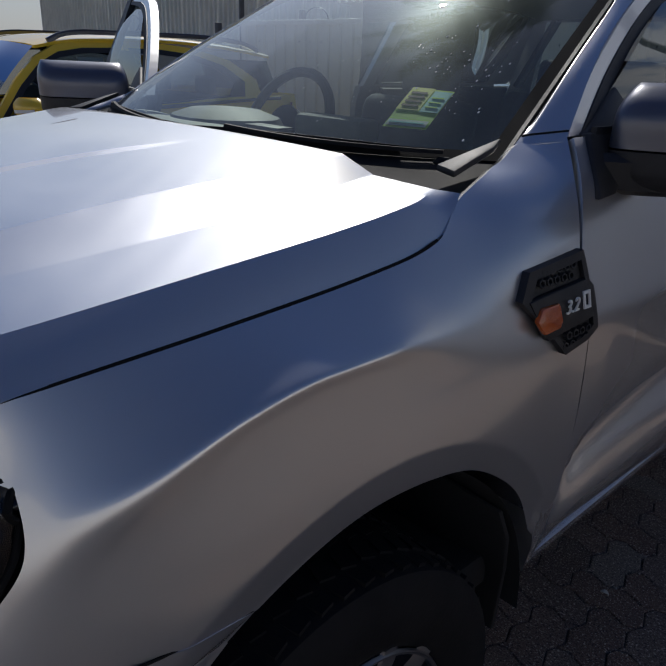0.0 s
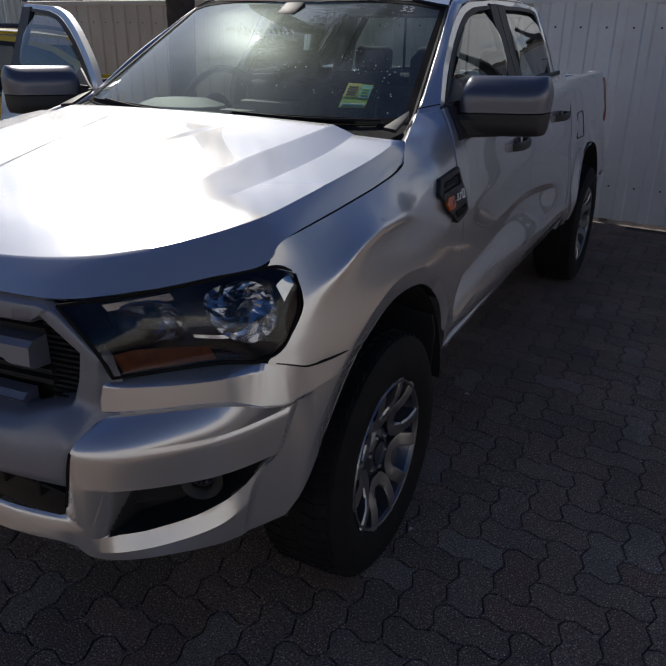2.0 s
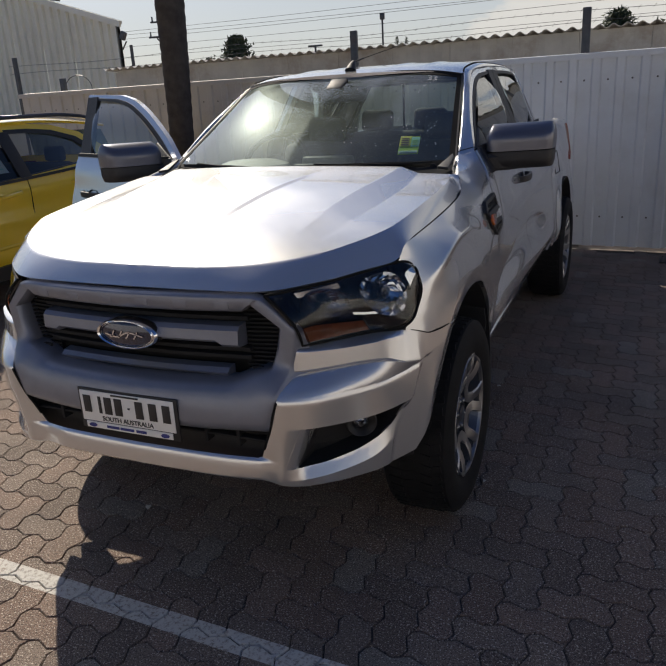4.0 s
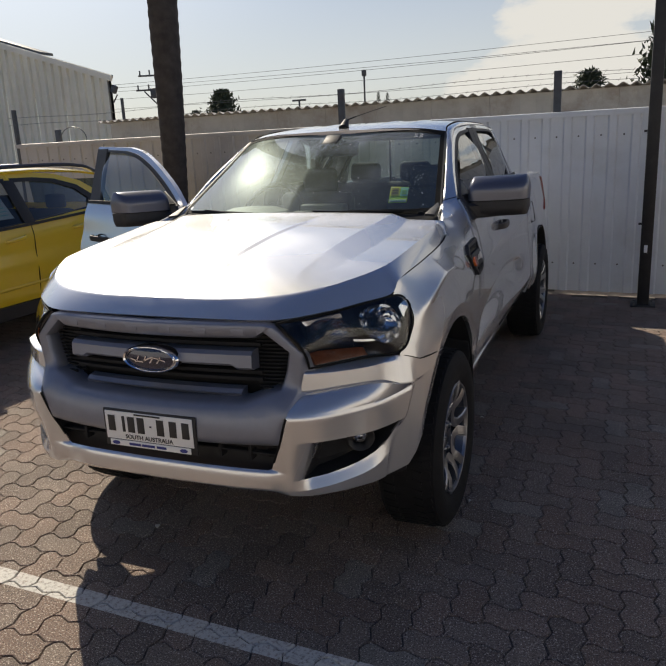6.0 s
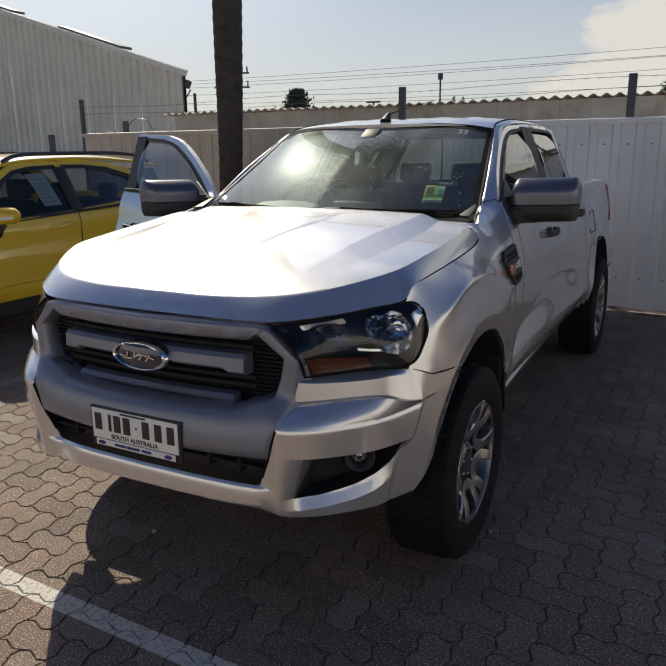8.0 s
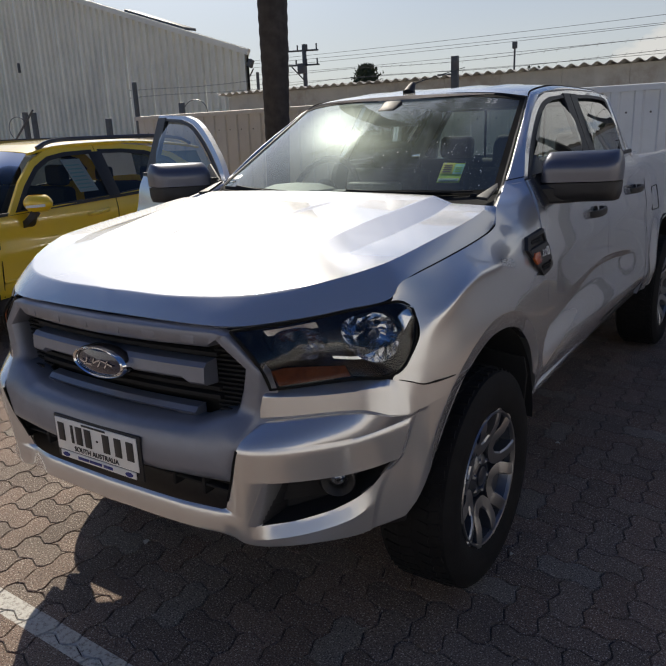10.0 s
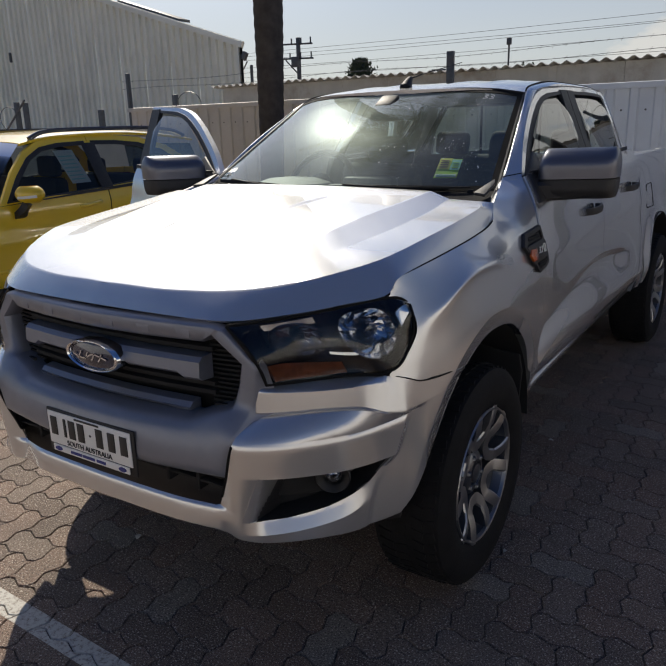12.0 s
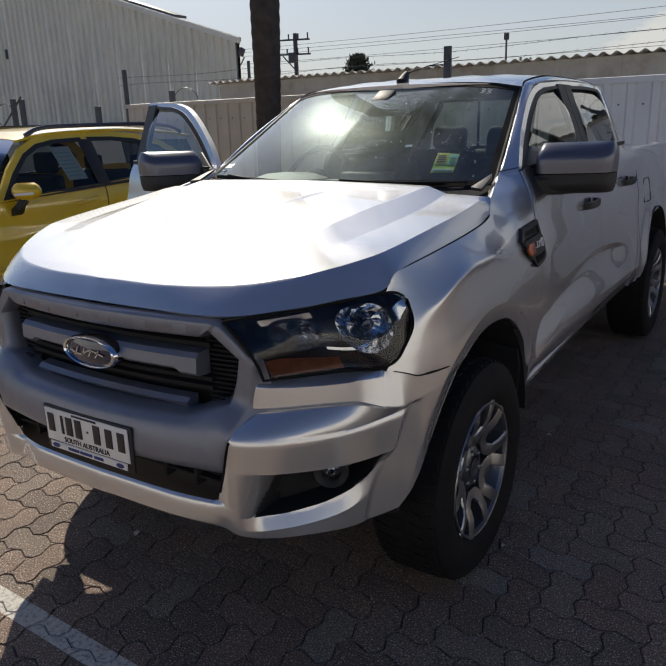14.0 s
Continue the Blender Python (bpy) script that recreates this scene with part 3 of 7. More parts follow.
for side in (1, -1):
    fb = grid(fender_surface, 150, 90)
    fb = grid(fender_lip, 150, 2, fb)
    bmesh.ops.remove_doubles(fb, verts=fb.verts, dist=0.0008)
    if side < 0:
        mirrored(fb, keep=False)
    fender = part("front_fender", fb, SILVER, truck)
    part("hood_seam", sweep([(side * (fender_x(y, ip(FENDER_TOP, y)) - 0.003), y, ip(FENDER_TOP, y) + 0.001) for y in [0.443 + 0.707 * k / 24 for k in range(25)]], circle(0.0024, 6), 48), SEAM_BLACK, fender)
    fcb = grid(fender_cap, 40, 8)
    if side < 0:
        mirrored(fcb, keep=False)
    part("fender_top", thicken(fcb, 0.006), SILVER, fender)
    # wheel well liners
    for c in (0.905, 4.127):
        wl_b = bmesh.new()
        wl_b = grid(lambda u, v: Vector((side * (0.875 - 0.40 * v), c + 0.52 * math.cos(0.66 * math.pi * u), 0.42 + 0.50 * math.sin(0.66 * math.pi * u))), 20, 2, wl_b)
        vs = [wl_b.verts.new((side * 0.50, c + 0.52 * math.cos(0.62 * math.pi * i / 12), 0.42 + 0.50 * math.sin(0.62 * math.pi * i / 12))) for i in range(13)] + [wl_b.verts.new((side * 0.50, c + 0.10, 0.42))]
        wl_b.faces.new(vs)
        part("wheel_well_liner", wl_b, UNDER, truck)
    part("rear_well_liner", prism([(0.52, 0.36), (0.842, 0.36), (0.850, 0.52), (0.868, 0.62), (0.868, 0.70), (0.52, 0.75)], 0.012, lambda a, b, d: (side * a, 1.405 - 0.5 * max(0, b - 0.55) - d, b), 0.003), UNDER, truck)
    # splash guard behind the bumper's end, extended unseen upwards and inwards to block stray sun
    part("splash_guard", prism([(0.714, 0.385), (0.643, 0.56), (0.58, 0.74), (0.45, 0.80), (0.45, 1.04), (0.74, 1.06), (0.79, 0.92), (0.838, 0.80), (0.836, 0.56), (0.815, 0.43)], 0.012, lambda a, b, d: (side * a, 0.455 + d + 0.02 * (b - 0.5), b), 0.003), UNDER, truck)

# bumper
B_PLAN = [(0, 0.010, 0), (0.30, 0.018, 0), (0.50, 0.038, 0), (0.60, 0.062, 0), (0.70, 0.140, 0), (0.79, 0.248, 0), (0.850, 0.372, 0), (0.884, 0.50, 0), (0.8975, 0.62, 0), (0.9005, 0.76, 0)]
B_TAB = [curve3(B_PLAN, i / 300) for i in range(301)]
X_TAB, Y_TAB, S_TAB = [p.x for p in B_TAB], [p.y for p in B_TAB], [i / 300 for i in range(301)]
S_LEN = sum((b - a).length for a, b in zip(B_TAB, B_TAB[1:]))
FOG_EDGE = [(0.552, 0.547), (0.602, 0.690), (0.838, 0.690), (0.828, 0.655), (0.812, 0.625), (0.785, 0.598), (0.74, 0.575), (0.66, 0.556), (0.60, 0.549)]
INTAKE = [(-0.2, 0.568), (0.455, 0.568), (0.472, 0.574), (0.484, 0.604), (0.516, 0.68), (0.545, 0.78), (0.557, 0.85), (0.557, 0.95), (-0.2, 0.95)]
# feature lines by distance from the middle: crease and ridge of the bar, crease of the lower lip, foot of the lamp recess
Z_CREASE = [(0.40, 0.776), (0.50, 0.778), (0.65, 0.783), (0.78, 0.789), (0.858, 0.795), (0.91, 0.798)]
Z_RIDGE = [(0.40, 0.810), (0.51, 0.813), (0.65, 0.823), (0.77, 0.831), (0.81, 0.827), (0.858, 0.803), (0.91, 0.806)]
Z_LIP = [(0.40, 0.494), (0.50, 0.496), (0.58, 0.510), (0.70, 0.526), (0.77, 0.546), (0.82, 0.585), (0.85, 0.620), (0.91, 0.625)]
Z_FOOT = [(0.40, 0.545), (0.58, 0.548), (0.66, 0.556), (0.74, 0.575), (0.785, 0.598), (0.812, 0.625), (0.828, 0.655), (0.91, 0.662)]
Z_BAR = 0.690
RIDGE_OFF = [(0.50, -0.090), (0.60, -0.082), (0.70, -0.062), (0.782, -0.038), (0.83, -0.010), (0.858, 0.008)]
CREASE_OFF = [(0.50, 0.030), (0.75, 0.030), (0.858, 0.014)]


def s_of(x):
    return float(np.interp(x, X_TAB, S_TAB)) if x >= 0 else x


def at_s(s):
    i = min(299, int(s * 300))
    a, b = B_TAB[i], B_TAB[i + 1]
    d = (b - a).normalized()
    return a.lerp(b, s * 300 - i), Vector((d.y, -d.x, 0))


def bar_end(z):
    """Where the bar stops, and below it the outer rim of the lamp recess."""
    return ip([(0.44, 0.800), (0.60, 0.815), (0.66, 0.834), (0.69, 0.844), (0.80, 0.860)], z)


def bump_off(x, z):
    """How far the bumper stands off its plan curve: a creased bar, a lip under the lamp recess, a plain corner."""
    zc, zr, zl, zf = ip(Z_CREASE, x), ip(Z_RIDGE, x), ip(Z_LIP, x), ip(Z_FOOT, x)
    oc = ip(CREASE_OFF, x)
    lo = 0.020 * (1 - sstep(0.55, 0.62, x))
    lip = 0.004 + 0.014 * sstep(0.46, 0.54, x) * (1 - sstep(0.77, 0.84, x))
    if z >= zc:
        k = min(1, (z - zc) / (zr - zc))
        o = oc - 0.005 + (ip(RIDGE_OFF, x) - oc + 0.005) * k * (0.62 + 0.38 * k)
    elif z >= Z_BAR:
        o = oc - 0.005 * max(0, (z - zc + 0.016) / 0.016) ** 2
    elif z >= zf:
        o = lo + (oc - lo) * (z - zf) / (Z_BAR - zf)
    elif z >= zl:
        o = lip + (lo - lip) * (z - zl) / (zf - zl)
    else:
        o = lip - 0.006 * (zl - z) / (zl - 0.45) - 0.055 * max(0, (0.492 - z) / 0.03) ** 1.7
    shell = -0.055 * max(0, (0.492 - z) / 0.03) ** 1.7
    return o + (shell - o) * min(1, max(0, (x - bar_end(z)) / 0.010))


def bumper_at(s, z):
    p, nrm = at_s(s)
    zz = z
    low = max(0, (0.495 - z) / 0.043)
    if low:
        wave = 0.018 * (sstep(0.10, 0.16, p.x) - sstep(0.24, 0.30, p.x) + sstep(0.38, 0.44, p.x) - sstep(0.60, 0.75, p.x) * 0.6)
        zz = z + wave * low + 0.02 * low * (1 - sstep(0.0, 0.5, p.x))
    off = bump_off(p.x, zz)
    if p.x < 0.56:
        k = 1 - sstep(0.44, 0.56, p.x)
        off = off * (1 - k) + k * ip([(0.455, -0.050), (0.484, -0.012), (0.503, 0.003), (0.53, 0.003), (0.560, -0.003), (0.572, -0.014)], zz)
    q = p + nrm * off
    rim_d = math.hypot(q.y - 0.972, zz - 0.40) - 0.493
    q.x -= 0.014 * max(0, 1 - max(0, rim_d) / 0.06) * sstep(0.82, 0.87, q.x)
    # the bar, the recess and the lip sit back from the plan curve below the ridge
    zc, zr = ip(Z_CREASE, p.x), ip(Z_RIDGE, p.x)
    d = ip([(0.45, 0.062), (0.69, 0.056), (0.78, 0.050)], zz) * min(1, max(0, (zr - zz) / (zr - zc))) * ip([(0, 0.5), (0.3, 0.5), (0.5, 1), (0.7, 1), (0.82, 0.80), (0.86, 0.50), (0.882, 0)], p.x)
    return Vector((q.x - 0.47 * d * min(1, p.x / 0.5), q.y + 0.78 * d, zz - 0.41 * d)), nrm


def inside(poly, a, b):
    hit = False
    for (x0, y0), (x1, y1) in zip(poly, poly[1:] + poly[:1]):
        if (y0 > b) != (y1 > b) and a < x0 + (b - y0) * (x1 - x0) / (y1 - y0):
            hit = not hit
    return hit


def nearest(poly, a, b):
    best = None
    for (x0, y0), (x1, y1) in zip(poly, poly[1:] + poly[:1]):
        dx, dy = x1 - x0, y1 - y0
        t = min(1, max(0, ((a - x0) * dx + (b - y0) * dy) / (dx * dx + dy * dy)))
        q = (x0 + dx * t, y0 + dy * t)
        d = (q[0] - a) ** 2 + (q[1] - b) ** 2
        if best is None or d < best[0]:
            best = (d, q)
    return best[1]


def bumper_rear(z):
    """Where the bumper ends at the wheel arch."""
    return ip([(0.44, 0.330), (0.48, 0.375), (0.563, 0.48), (0.66, 0.555), (0.752, 0.635), (0.825, 0.73), (0.84, 0.745)], z)


B_TOP = [(0.546, 0.142, 0.904), (0.66, 0.246, 0.905), (0.74, 0.334, 0.909), (0.785, 0.358, 0.911), (0.822, 0.376, 0.906), (0.854, 0.424, 0.888), (0.873, 0.478, 0.867), (0.895, 0.62, 0.852), (0.888, 0.742, 0.835)]


TOP_TAB = [curve3(B_TOP, k / 200) for k in range(201)]


def make_bumper_half():
    """Skin with rows that follow its creases, black fog lamp recess and its silver ramp, with clean cut openings."""
    NS, BANDS = 240, (5, 9, 8, 34, 12, 18)
    NZ = sum(BANDS)
    polys = [[(s_of(x) * S_LEN, z) for x, z in q] for q in (INTAKE, FOG_EDGE)]
    at = {}
    for j in range(NZ + 1):
        for i in range(NS + 1):
            q, x = i / NS, 0.9 * i / NS
            for _ in range(4):
                lines = [0.485, 0.493, ip(Z_LIP, x), ip(Z_FOOT, x), Z_BAR, ip(Z_CREASE, x), ip(Z_RIDGE, x)]
                k, b = j, 0
                while b < 5 and k > BANDS[b]:
                    k -= BANDS[b]
                    b += 1
                z = lines[b] + (lines[b + 1] - lines[b]) * k / BANDS[b]
                s1 = float(np.interp(bumper_rear(z), Y_TAB, S_TAB))
                se = s_of(bar_end(z))
                sf = se + 0.011 / S_LEN
                s = se * q / 0.80 if q < 0.80 else se + (sf - se) * (q - 0.80) / 0.0125 if q < 0.8125 else sf + (s1 - sf) * (q - 0.8125) / 0.1875
                x = at_s(min(1, s))[0].x
            at[i, j] = (s * S_LEN, z)
    kind = {}
    for i in range(NS):
        for j in range(NZ):
            a = sum(at[i + p, j + q][0] for p in (0, 1) for q in (0, 1)) / 4
            b = sum(at[i + p, j + q][1] for p in (0, 1) for q in (0, 1)) / 4
            kind[i, j] = 1 if inside(polys[0], a, b) else 2 if inside(polys[1], a, b) else 0
    for (i, j), (a, b) in list(at.items()):
        near = {kind[i + p, j + q] for p in (-1, 0) for q in (-1, 0) if (i + p, j + q) in kind}
        if 0 in near and len(near) > 1:
            at[i, j] = nearest(polys[max(near) - 1], a, b)
    skin, black, ramp = bmesh.new(), bmesh.new(), bmesh.new()
    made = {}

    def past(x, z):
        return x - 0.554 - (z - 0.547) * 0.34

    def vert(bm, i, j, deep):
        key = (id(bm), i, j, deep)
        if key not in made:
            s, z = at[i, j]
            p, nrm = bumper_at(s / S_LEN, z)
            if deep:
                p = p - nrm * (0.085 * min(1, max(0, past(p.x, z) / 0.062)))
            made[key] = bm.verts.new(p)
        return made[key]
    for (i, j), k in kind.items():
        ring4 = ((i, j), (i + 1, j), (i + 1, j + 1), (i, j + 1))
        if k == 0:
            skin.faces.new([vert(skin, *c, False) for c in ring4])
        elif k == 2:
            s, z = at[i, j]
            bm = ramp if past(at_s(s / S_LEN)[0].x, z) < 0.030 + 0.022 * (z - 0.547) / 0.142 else black
            bm.faces.new([vert(bm, *c, True) for c in ring4])
            for n, (p, q) in enumerate(((0, -1), (1, 0), (0, 1), (-1, 0))):
                if kind.get((i + p, j + q)) == 0:
                    a, b = ring4[n], ring4[(n + 1) % 4]
                    bm.faces.new([vert(bm, *a, True), vert(bm, *b, True), vert(bm, *b, False), vert(bm, *a, False)])

    def upper(u, v):
        s0, s1 = s_of(0.543), float(np.interp(bumper_rear(0.806), Y_TAB, S_TAB))
        s = s0 + (s1 - s0) * u
        zr = ip(Z_RIDGE, at_s(s)[0].x)
        foot, nrm = bumper_at(s, zr)
        p = at_s(s)[0]
        near = min(range(201), key=lambda k: (TOP_TAB[k].x - p.x) ** 2 + (TOP_TAB[k].y - p.y) ** 2) if u > 0 else 0
        t = curve3(B_TOP, near / 200 + (1 - near / 200) * sstep(0.80, 1.0, u))
        t.x += sstep(0.82, 0.845, t.x) * (fender_x(t.y, t.z) + 0.001 - t.x)
        groove = 1 - sstep(0.78, 0.85, foot.x)
        if v < 0.15:
            return foot - nrm * (0.007 * groove * v / 0.15) + Vector((0, 0, 0.002 * v / 0.15))
        if v < 0.30:
            k = (v - 0.15) / 0.15
            return foot + nrm * (groove * (-0.007 + 0.010 * k)) + Vector((0, 0, 0.002 + (0.010 * groove + 0.001) * k))
        k = (v - 0.30) / 0.70
        a = foot + nrm * (0.003 * groove) + Vector((0, 0, 0.003 + 0.010 * groove))
        c = Vector((a.x, a.y, t.z - 0.014)) - nrm * 0.006
        c = a.lerp(t, 0.8).lerp(c, groove)
        return a.lerp(c, k / 0.8) if k < 0.8 else c.lerp(t, (k - 0.8) / 0.2)
    return skin, black, ramp, grid(upper, 140, 40)


bumper = part("front_bumper", bmesh.new(), SILVER, truck, "silver painted front bumper with dark openings")
for side in (1, -1):
    cb, fogb, rampb, topb = make_bumper_half()
    if side < 0:
        for b in (cb, fogb, rampb, topb):
            mirrored(b, keep=False)
    part("bumper_skin", thicken(cb, 0.006), SILVER, bumper, angle=22)
    part("bumper_ledge", thicken(topb, 0.008), SILVER, bumper, angle=40)
    part("fog_lamp_recess", fogb, BLACK_PLASTIC, bumper)
    part("recess_ramp", thicken(rampb, 0.004), SILVER, bumper)
    # fog lamp: bezel ring, bowl and lens
    fp = Vector((side * 0.710, 0.262, 0.632))
    turn = Matrix.Translation(fp) @ pose(0, 0, 0, 0, 0, side * 28)
    fb = lathe([(-0.012, 0.050), (-0.018, 0.046), (-0.014, 0.040), (0.004, 0.024), (0.004, 0.020), (0.03, 0.018)], 28, "y")
    bmesh.ops.transform(fb, matrix=turn, verts=fb.verts)
    lamp = part("fog_lamp", fb, BLACK_PLASTIC, bumper)
    fb = lathe([(0.004, 0.020), (0.012, 0.016), (0.018, 0.009), (0.020, 0.001)], 24, "y")
    bmesh.ops.transform(fb, matrix=turn, verts=fb.verts)
    part("reflector", fb, LAMP_GREY, lamp)
    fb = lathe([(-0.004, 0.030), (-0.009, 0.020), (-0.012, 0.001)], 24, "y")
    bmesh.ops.transform(fb, matrix=turn, verts=fb.verts)
    part("lens", fb, LENS, lamp)

    part("bumper_seam", sweep([(side * (p.x + 0.0005), p.y - 0.0005, p.z + 0.001) for p in TOP_TAB if p.x > 0.80], circle(0.0022, 6), straight=True), SEAM_BLACK, bumper)
    rim = [bumper_at(s_of(x), z)[0] for x, z in ((0.484, 0.604), (0.500, 0.642), (0.516, 0.68), (0.531, 0.73), (0.545, 0.775))]
    part("grille_seam", sweep([(side * p.x, p.y, p.z) for p in rim], circle(0.0045, 6), 20), SEAM_BLACK, bumper)

# dark lower opening behind the bumper, with slats, and the tray below
lo = box((1.10, 0.02, 0.24), (0, 0.16, 0.58))
part("lower_intake", lo, BLACK_PLASTIC, bumper)


def backing(u, v):
    """Dark inner wall behind the bumper skin."""
    p, nrm = at_s(s_of(0.42) + (s_of(0.80) - s_of(0.42)) * u)
    return Vector((p.x - nrm.x * 0.11, p.y - nrm.y * 0.11, 0.57 + 0.26 * v))


for sg in (1, -1):
    part("bumper_backing", thicken(grid(lambda u, v: Vector((sg * backing(u, v).x, backing(u, v).y, backing(u, v).z)), 16, 3), 0.01), UNDER, bumper)
for sg in (-1, 1):
    part("intake_side", box((0.02, 0.10, 0.12), (sg * 0.49, 0.14, 0.63), 0.004), UNDER, bumper)
for i in range(3):
    part("intake_slat", box((0.96, 0.03, 0.008), (0, 0.110, 0.60 + 0.03 * i), 0.003), UNDER, bumper)
for x in (-0.36, -0.24, 0.24, 0.36):
    part("intake_rib", box((0.012, 0.04, 0.11), (x, 0.110, 0.625), 0.003), UNDER, bumper)
part("under_tray", prism([(-0.30, 0.20), (0.30, 0.20), (0.32, 0.42), (-0.32, 0.42)], 0.05, lambda a, b, d: (a, b, 0.39 + d + 0.1 * max(0, 0.3 - b)), 0.01), UNDER, bumper)

# grille
grille = part("grille", bmesh.new(), GREY_PAINT, truck, "dark grey hexagonal grille surround")


def gy(x, z=1.0):
    return 0.082 + 0.17 * x * x - 0.060 * sstep(0.86, 0.75, z)


def sym(half):
    """A closed outline from its right half, given from the top centre to the bottom centre."""
    return half + [(-a, b) for a, b in half[::-1] if abs(a) > 1e-6]


G_OUT = [(0.0, 1.066), (0.22, 1.067), (0.435, 1.067), (0.478, 1.056), (0.576, 0.960), (0.566, 0.88), (0.556, 0.82), (0.532, 0.735), (0.499, 0.648), (0.25, 0.642), (0.0, 0.642)]
G_IN = [(0.0, 1.002), (0.20, 1.004), (0.40, 1.008), (0.425, 1.032), (0.512, 0.965), (0.50, 0.90), (0.478, 0.838), (0.42, 0.825), (0.355, 0.80), (0.18, 0.795), (0.0, 0.793)]


def blend(p, q, t):
    return [(a[0] + (b[0] - a[0]) * t, a[1] + (b[1] - a[1]) * t) for a, b in zip(p, q)]


rings = [(sym([(a * (1.15 if b < 0.80 else 1.06 if b < 0.90 else 1.0), b) for a, b in G_OUT]), 0.024), (sym(G_OUT), 0.012), (sym(blend(G_OUT, G_IN, 0.10)), -0.004), (sym(blend(G_OUT, G_IN, 0.22)), -0.008), (sym(blend(G_OUT, G_IN, 0.80)), -0.004), (sym(blend(G_OUT, G_IN, 0.93)), 0.006), (sym(G_IN), 0.045), (sym(G_IN), 0.08)]
gb = bmesh.new()
loops = []
for outline, d in rings:
    dense = []
    for i in range(len(outline)):
        a, b = outline[i], outline[(i + 1) % len(outline)]
        dense += [(a[0] + (b[0] - a[0]) * k / 6, a[1] + (b[1] - a[1]) * k / 6) for k in range(6)]
    loops.append([gb.verts.new((a, gy(a, b) + d, b)) for a, b in dense])
for A, B in zip(loops, loops[1:]):
    for i in range(len(A)):
        j = (i + 1) % len(A)
        gb.faces.new((A[i], A[j], B[j], B[i]))
part("grille_frame", gb, GREY_PAINT, grille, angle=48)

# embossed plain bars along the top of the frame
for bar_x in (-0.355, -0.215, -0.075, 0.065, 0.205, 0.345):
    part("name_bar", prism([(bar_x - 0.023, 1.022), (bar_x + 0.023, 1.022), (bar_x + 0.023, 1.046), (bar_x - 0.023, 1.046)], 0.006, lambda a, b, d: (a, gy(a, b) - 0.0070 + d, b), 0.0008), GREY_PAINT, grille)


def grille_bar(top, bottom, x1, proud, chamfer):
    b = bmesh.new()
    prof = [(0.055, bottom), (proud + 0.012, bottom + 0.004), (proud, bottom + 0.014), (proud + 0.004, top - 0.012), (proud + 0.018, top), (0.055, top + 0.004)]
    n = 40
    rows = []
    for i in range(n + 1):
        x = -x1 + 2 * x1 * i / n
        shrink = sstep(x1 - 0.075, x1 - 0.06, abs(x)) * chamfer
        rows.append([b.verts.new((x, gy(x) + d, (z if z > (top + bottom) / 2 else z - shrink))) for d, z in prof])
    for A, B in zip(rows, rows[1:]):
        for j in range(len(prof)):
            k = (j + 1) % len(prof)
            b.faces.new((A[j], A[k], B[k], B[j]))
    b.faces.new(rows[0])
    b.faces.new(rows[-1][::-1])
    return b


part("upper_bar", grille_bar(0.962, 0.905, 0.385, -0.002, 0.012), GREY_PAINT, grille, angle=25)
part("lower_bar", grille_bar(0.822, 0.796, 0.335, 0.006, 0.006), GREY_PAINT, grille, angle=25)
back = grid(lambda u, v: Vector((-0.55 + 1.1 * u, gy(0.55 - 1.1 * u) + 0.075, 0.77 + 0.28 * v)), 30, 4)
part("grille_backing", back, SEAM_BLACK, grille)
for i in range(16):
    z = 0.80 + 0.0135 * i
    for side in (-1, 1):
        part("grille_slat", sweep([(side * (0.38 + 0.045 * k), gy(0.38 + 0.045 * k) + 0.058, z) for k in range(4)], [(-0.004, -0.003), (0.004, -0.003), (0.004, 0.003), (-0.004, 0.003)], straight=True), UNDER, grille)
for z in (0.855, 0.88, 0.98):
    part("grille_slat", sweep([(x * 0.05 - 0.4, gy(x * 0.05 - 0.4) + 0.05, z) for x in range(17)], [(-0.012, -0.006), (0.012, -0.006), (0.012, 0.006), (-0.012, 0.006)], straight=True), UNDER, grille)
# badge: chrome rim, blue oval, plain silver strokes
bd = lathe([(-0.012, 1.0), (-0.022, 0.955), (-0.018, 0.90), (0.02, 0.90), (0.02, 1.0), (-0.012, 1.0)], 56, "y")
BADGE_M = Matrix.Translation((0.004, gy(0) - 0.006, 0.926)) @ Matrix.Diagonal((0.118, 1, 0.049, 1))
bmesh.ops.transform(bd, matrix=BADGE_M, verts=bd.verts)
badge = part("badge", bd, CHROME, grille, "oval badge with chrome rim")
bd = lathe([(-0.012, 0.92), (-0.020, 0.6), (-0.024, 0.001)], 56, "y")
bmesh.ops.transform(bd, matrix=BADGE_M, verts=bd.verts)
part("oval", bd, BLUE_BADGE, badge, "dark blue oval")
bd = lathe([(-0.0165, 0.875), (-0.0195, 0.84), (-0.0165, 0.83)], 56, "y")
bmesh.ops.transform(bd, matrix=BADGE_M, verts=bd.verts)
part("inner_line", bd, CHROME, badge)
STROKE = [(-0.001, -0.0022), (0.001, -0.0022), (0.001, 0.0022), (-0.001, 0.0022)]
by = gy(0) - 0.0305
for k in range(4):
    cx = -0.045 + 0.03 * k
    part("badge_stroke", sweep([(cx - 0.008, by, 0.914), (cx, by, 0.922), (cx + 0.009, by, 0.938)], STROKE, 10), CHROME, badge)
part("badge_stroke", sweep([(-0.072, by, 0.926), (-0.03, by, 0.917), (0.02, by, 0.934), (0.074, by, 0.924)], STROKE, 30), CHROME, badge)
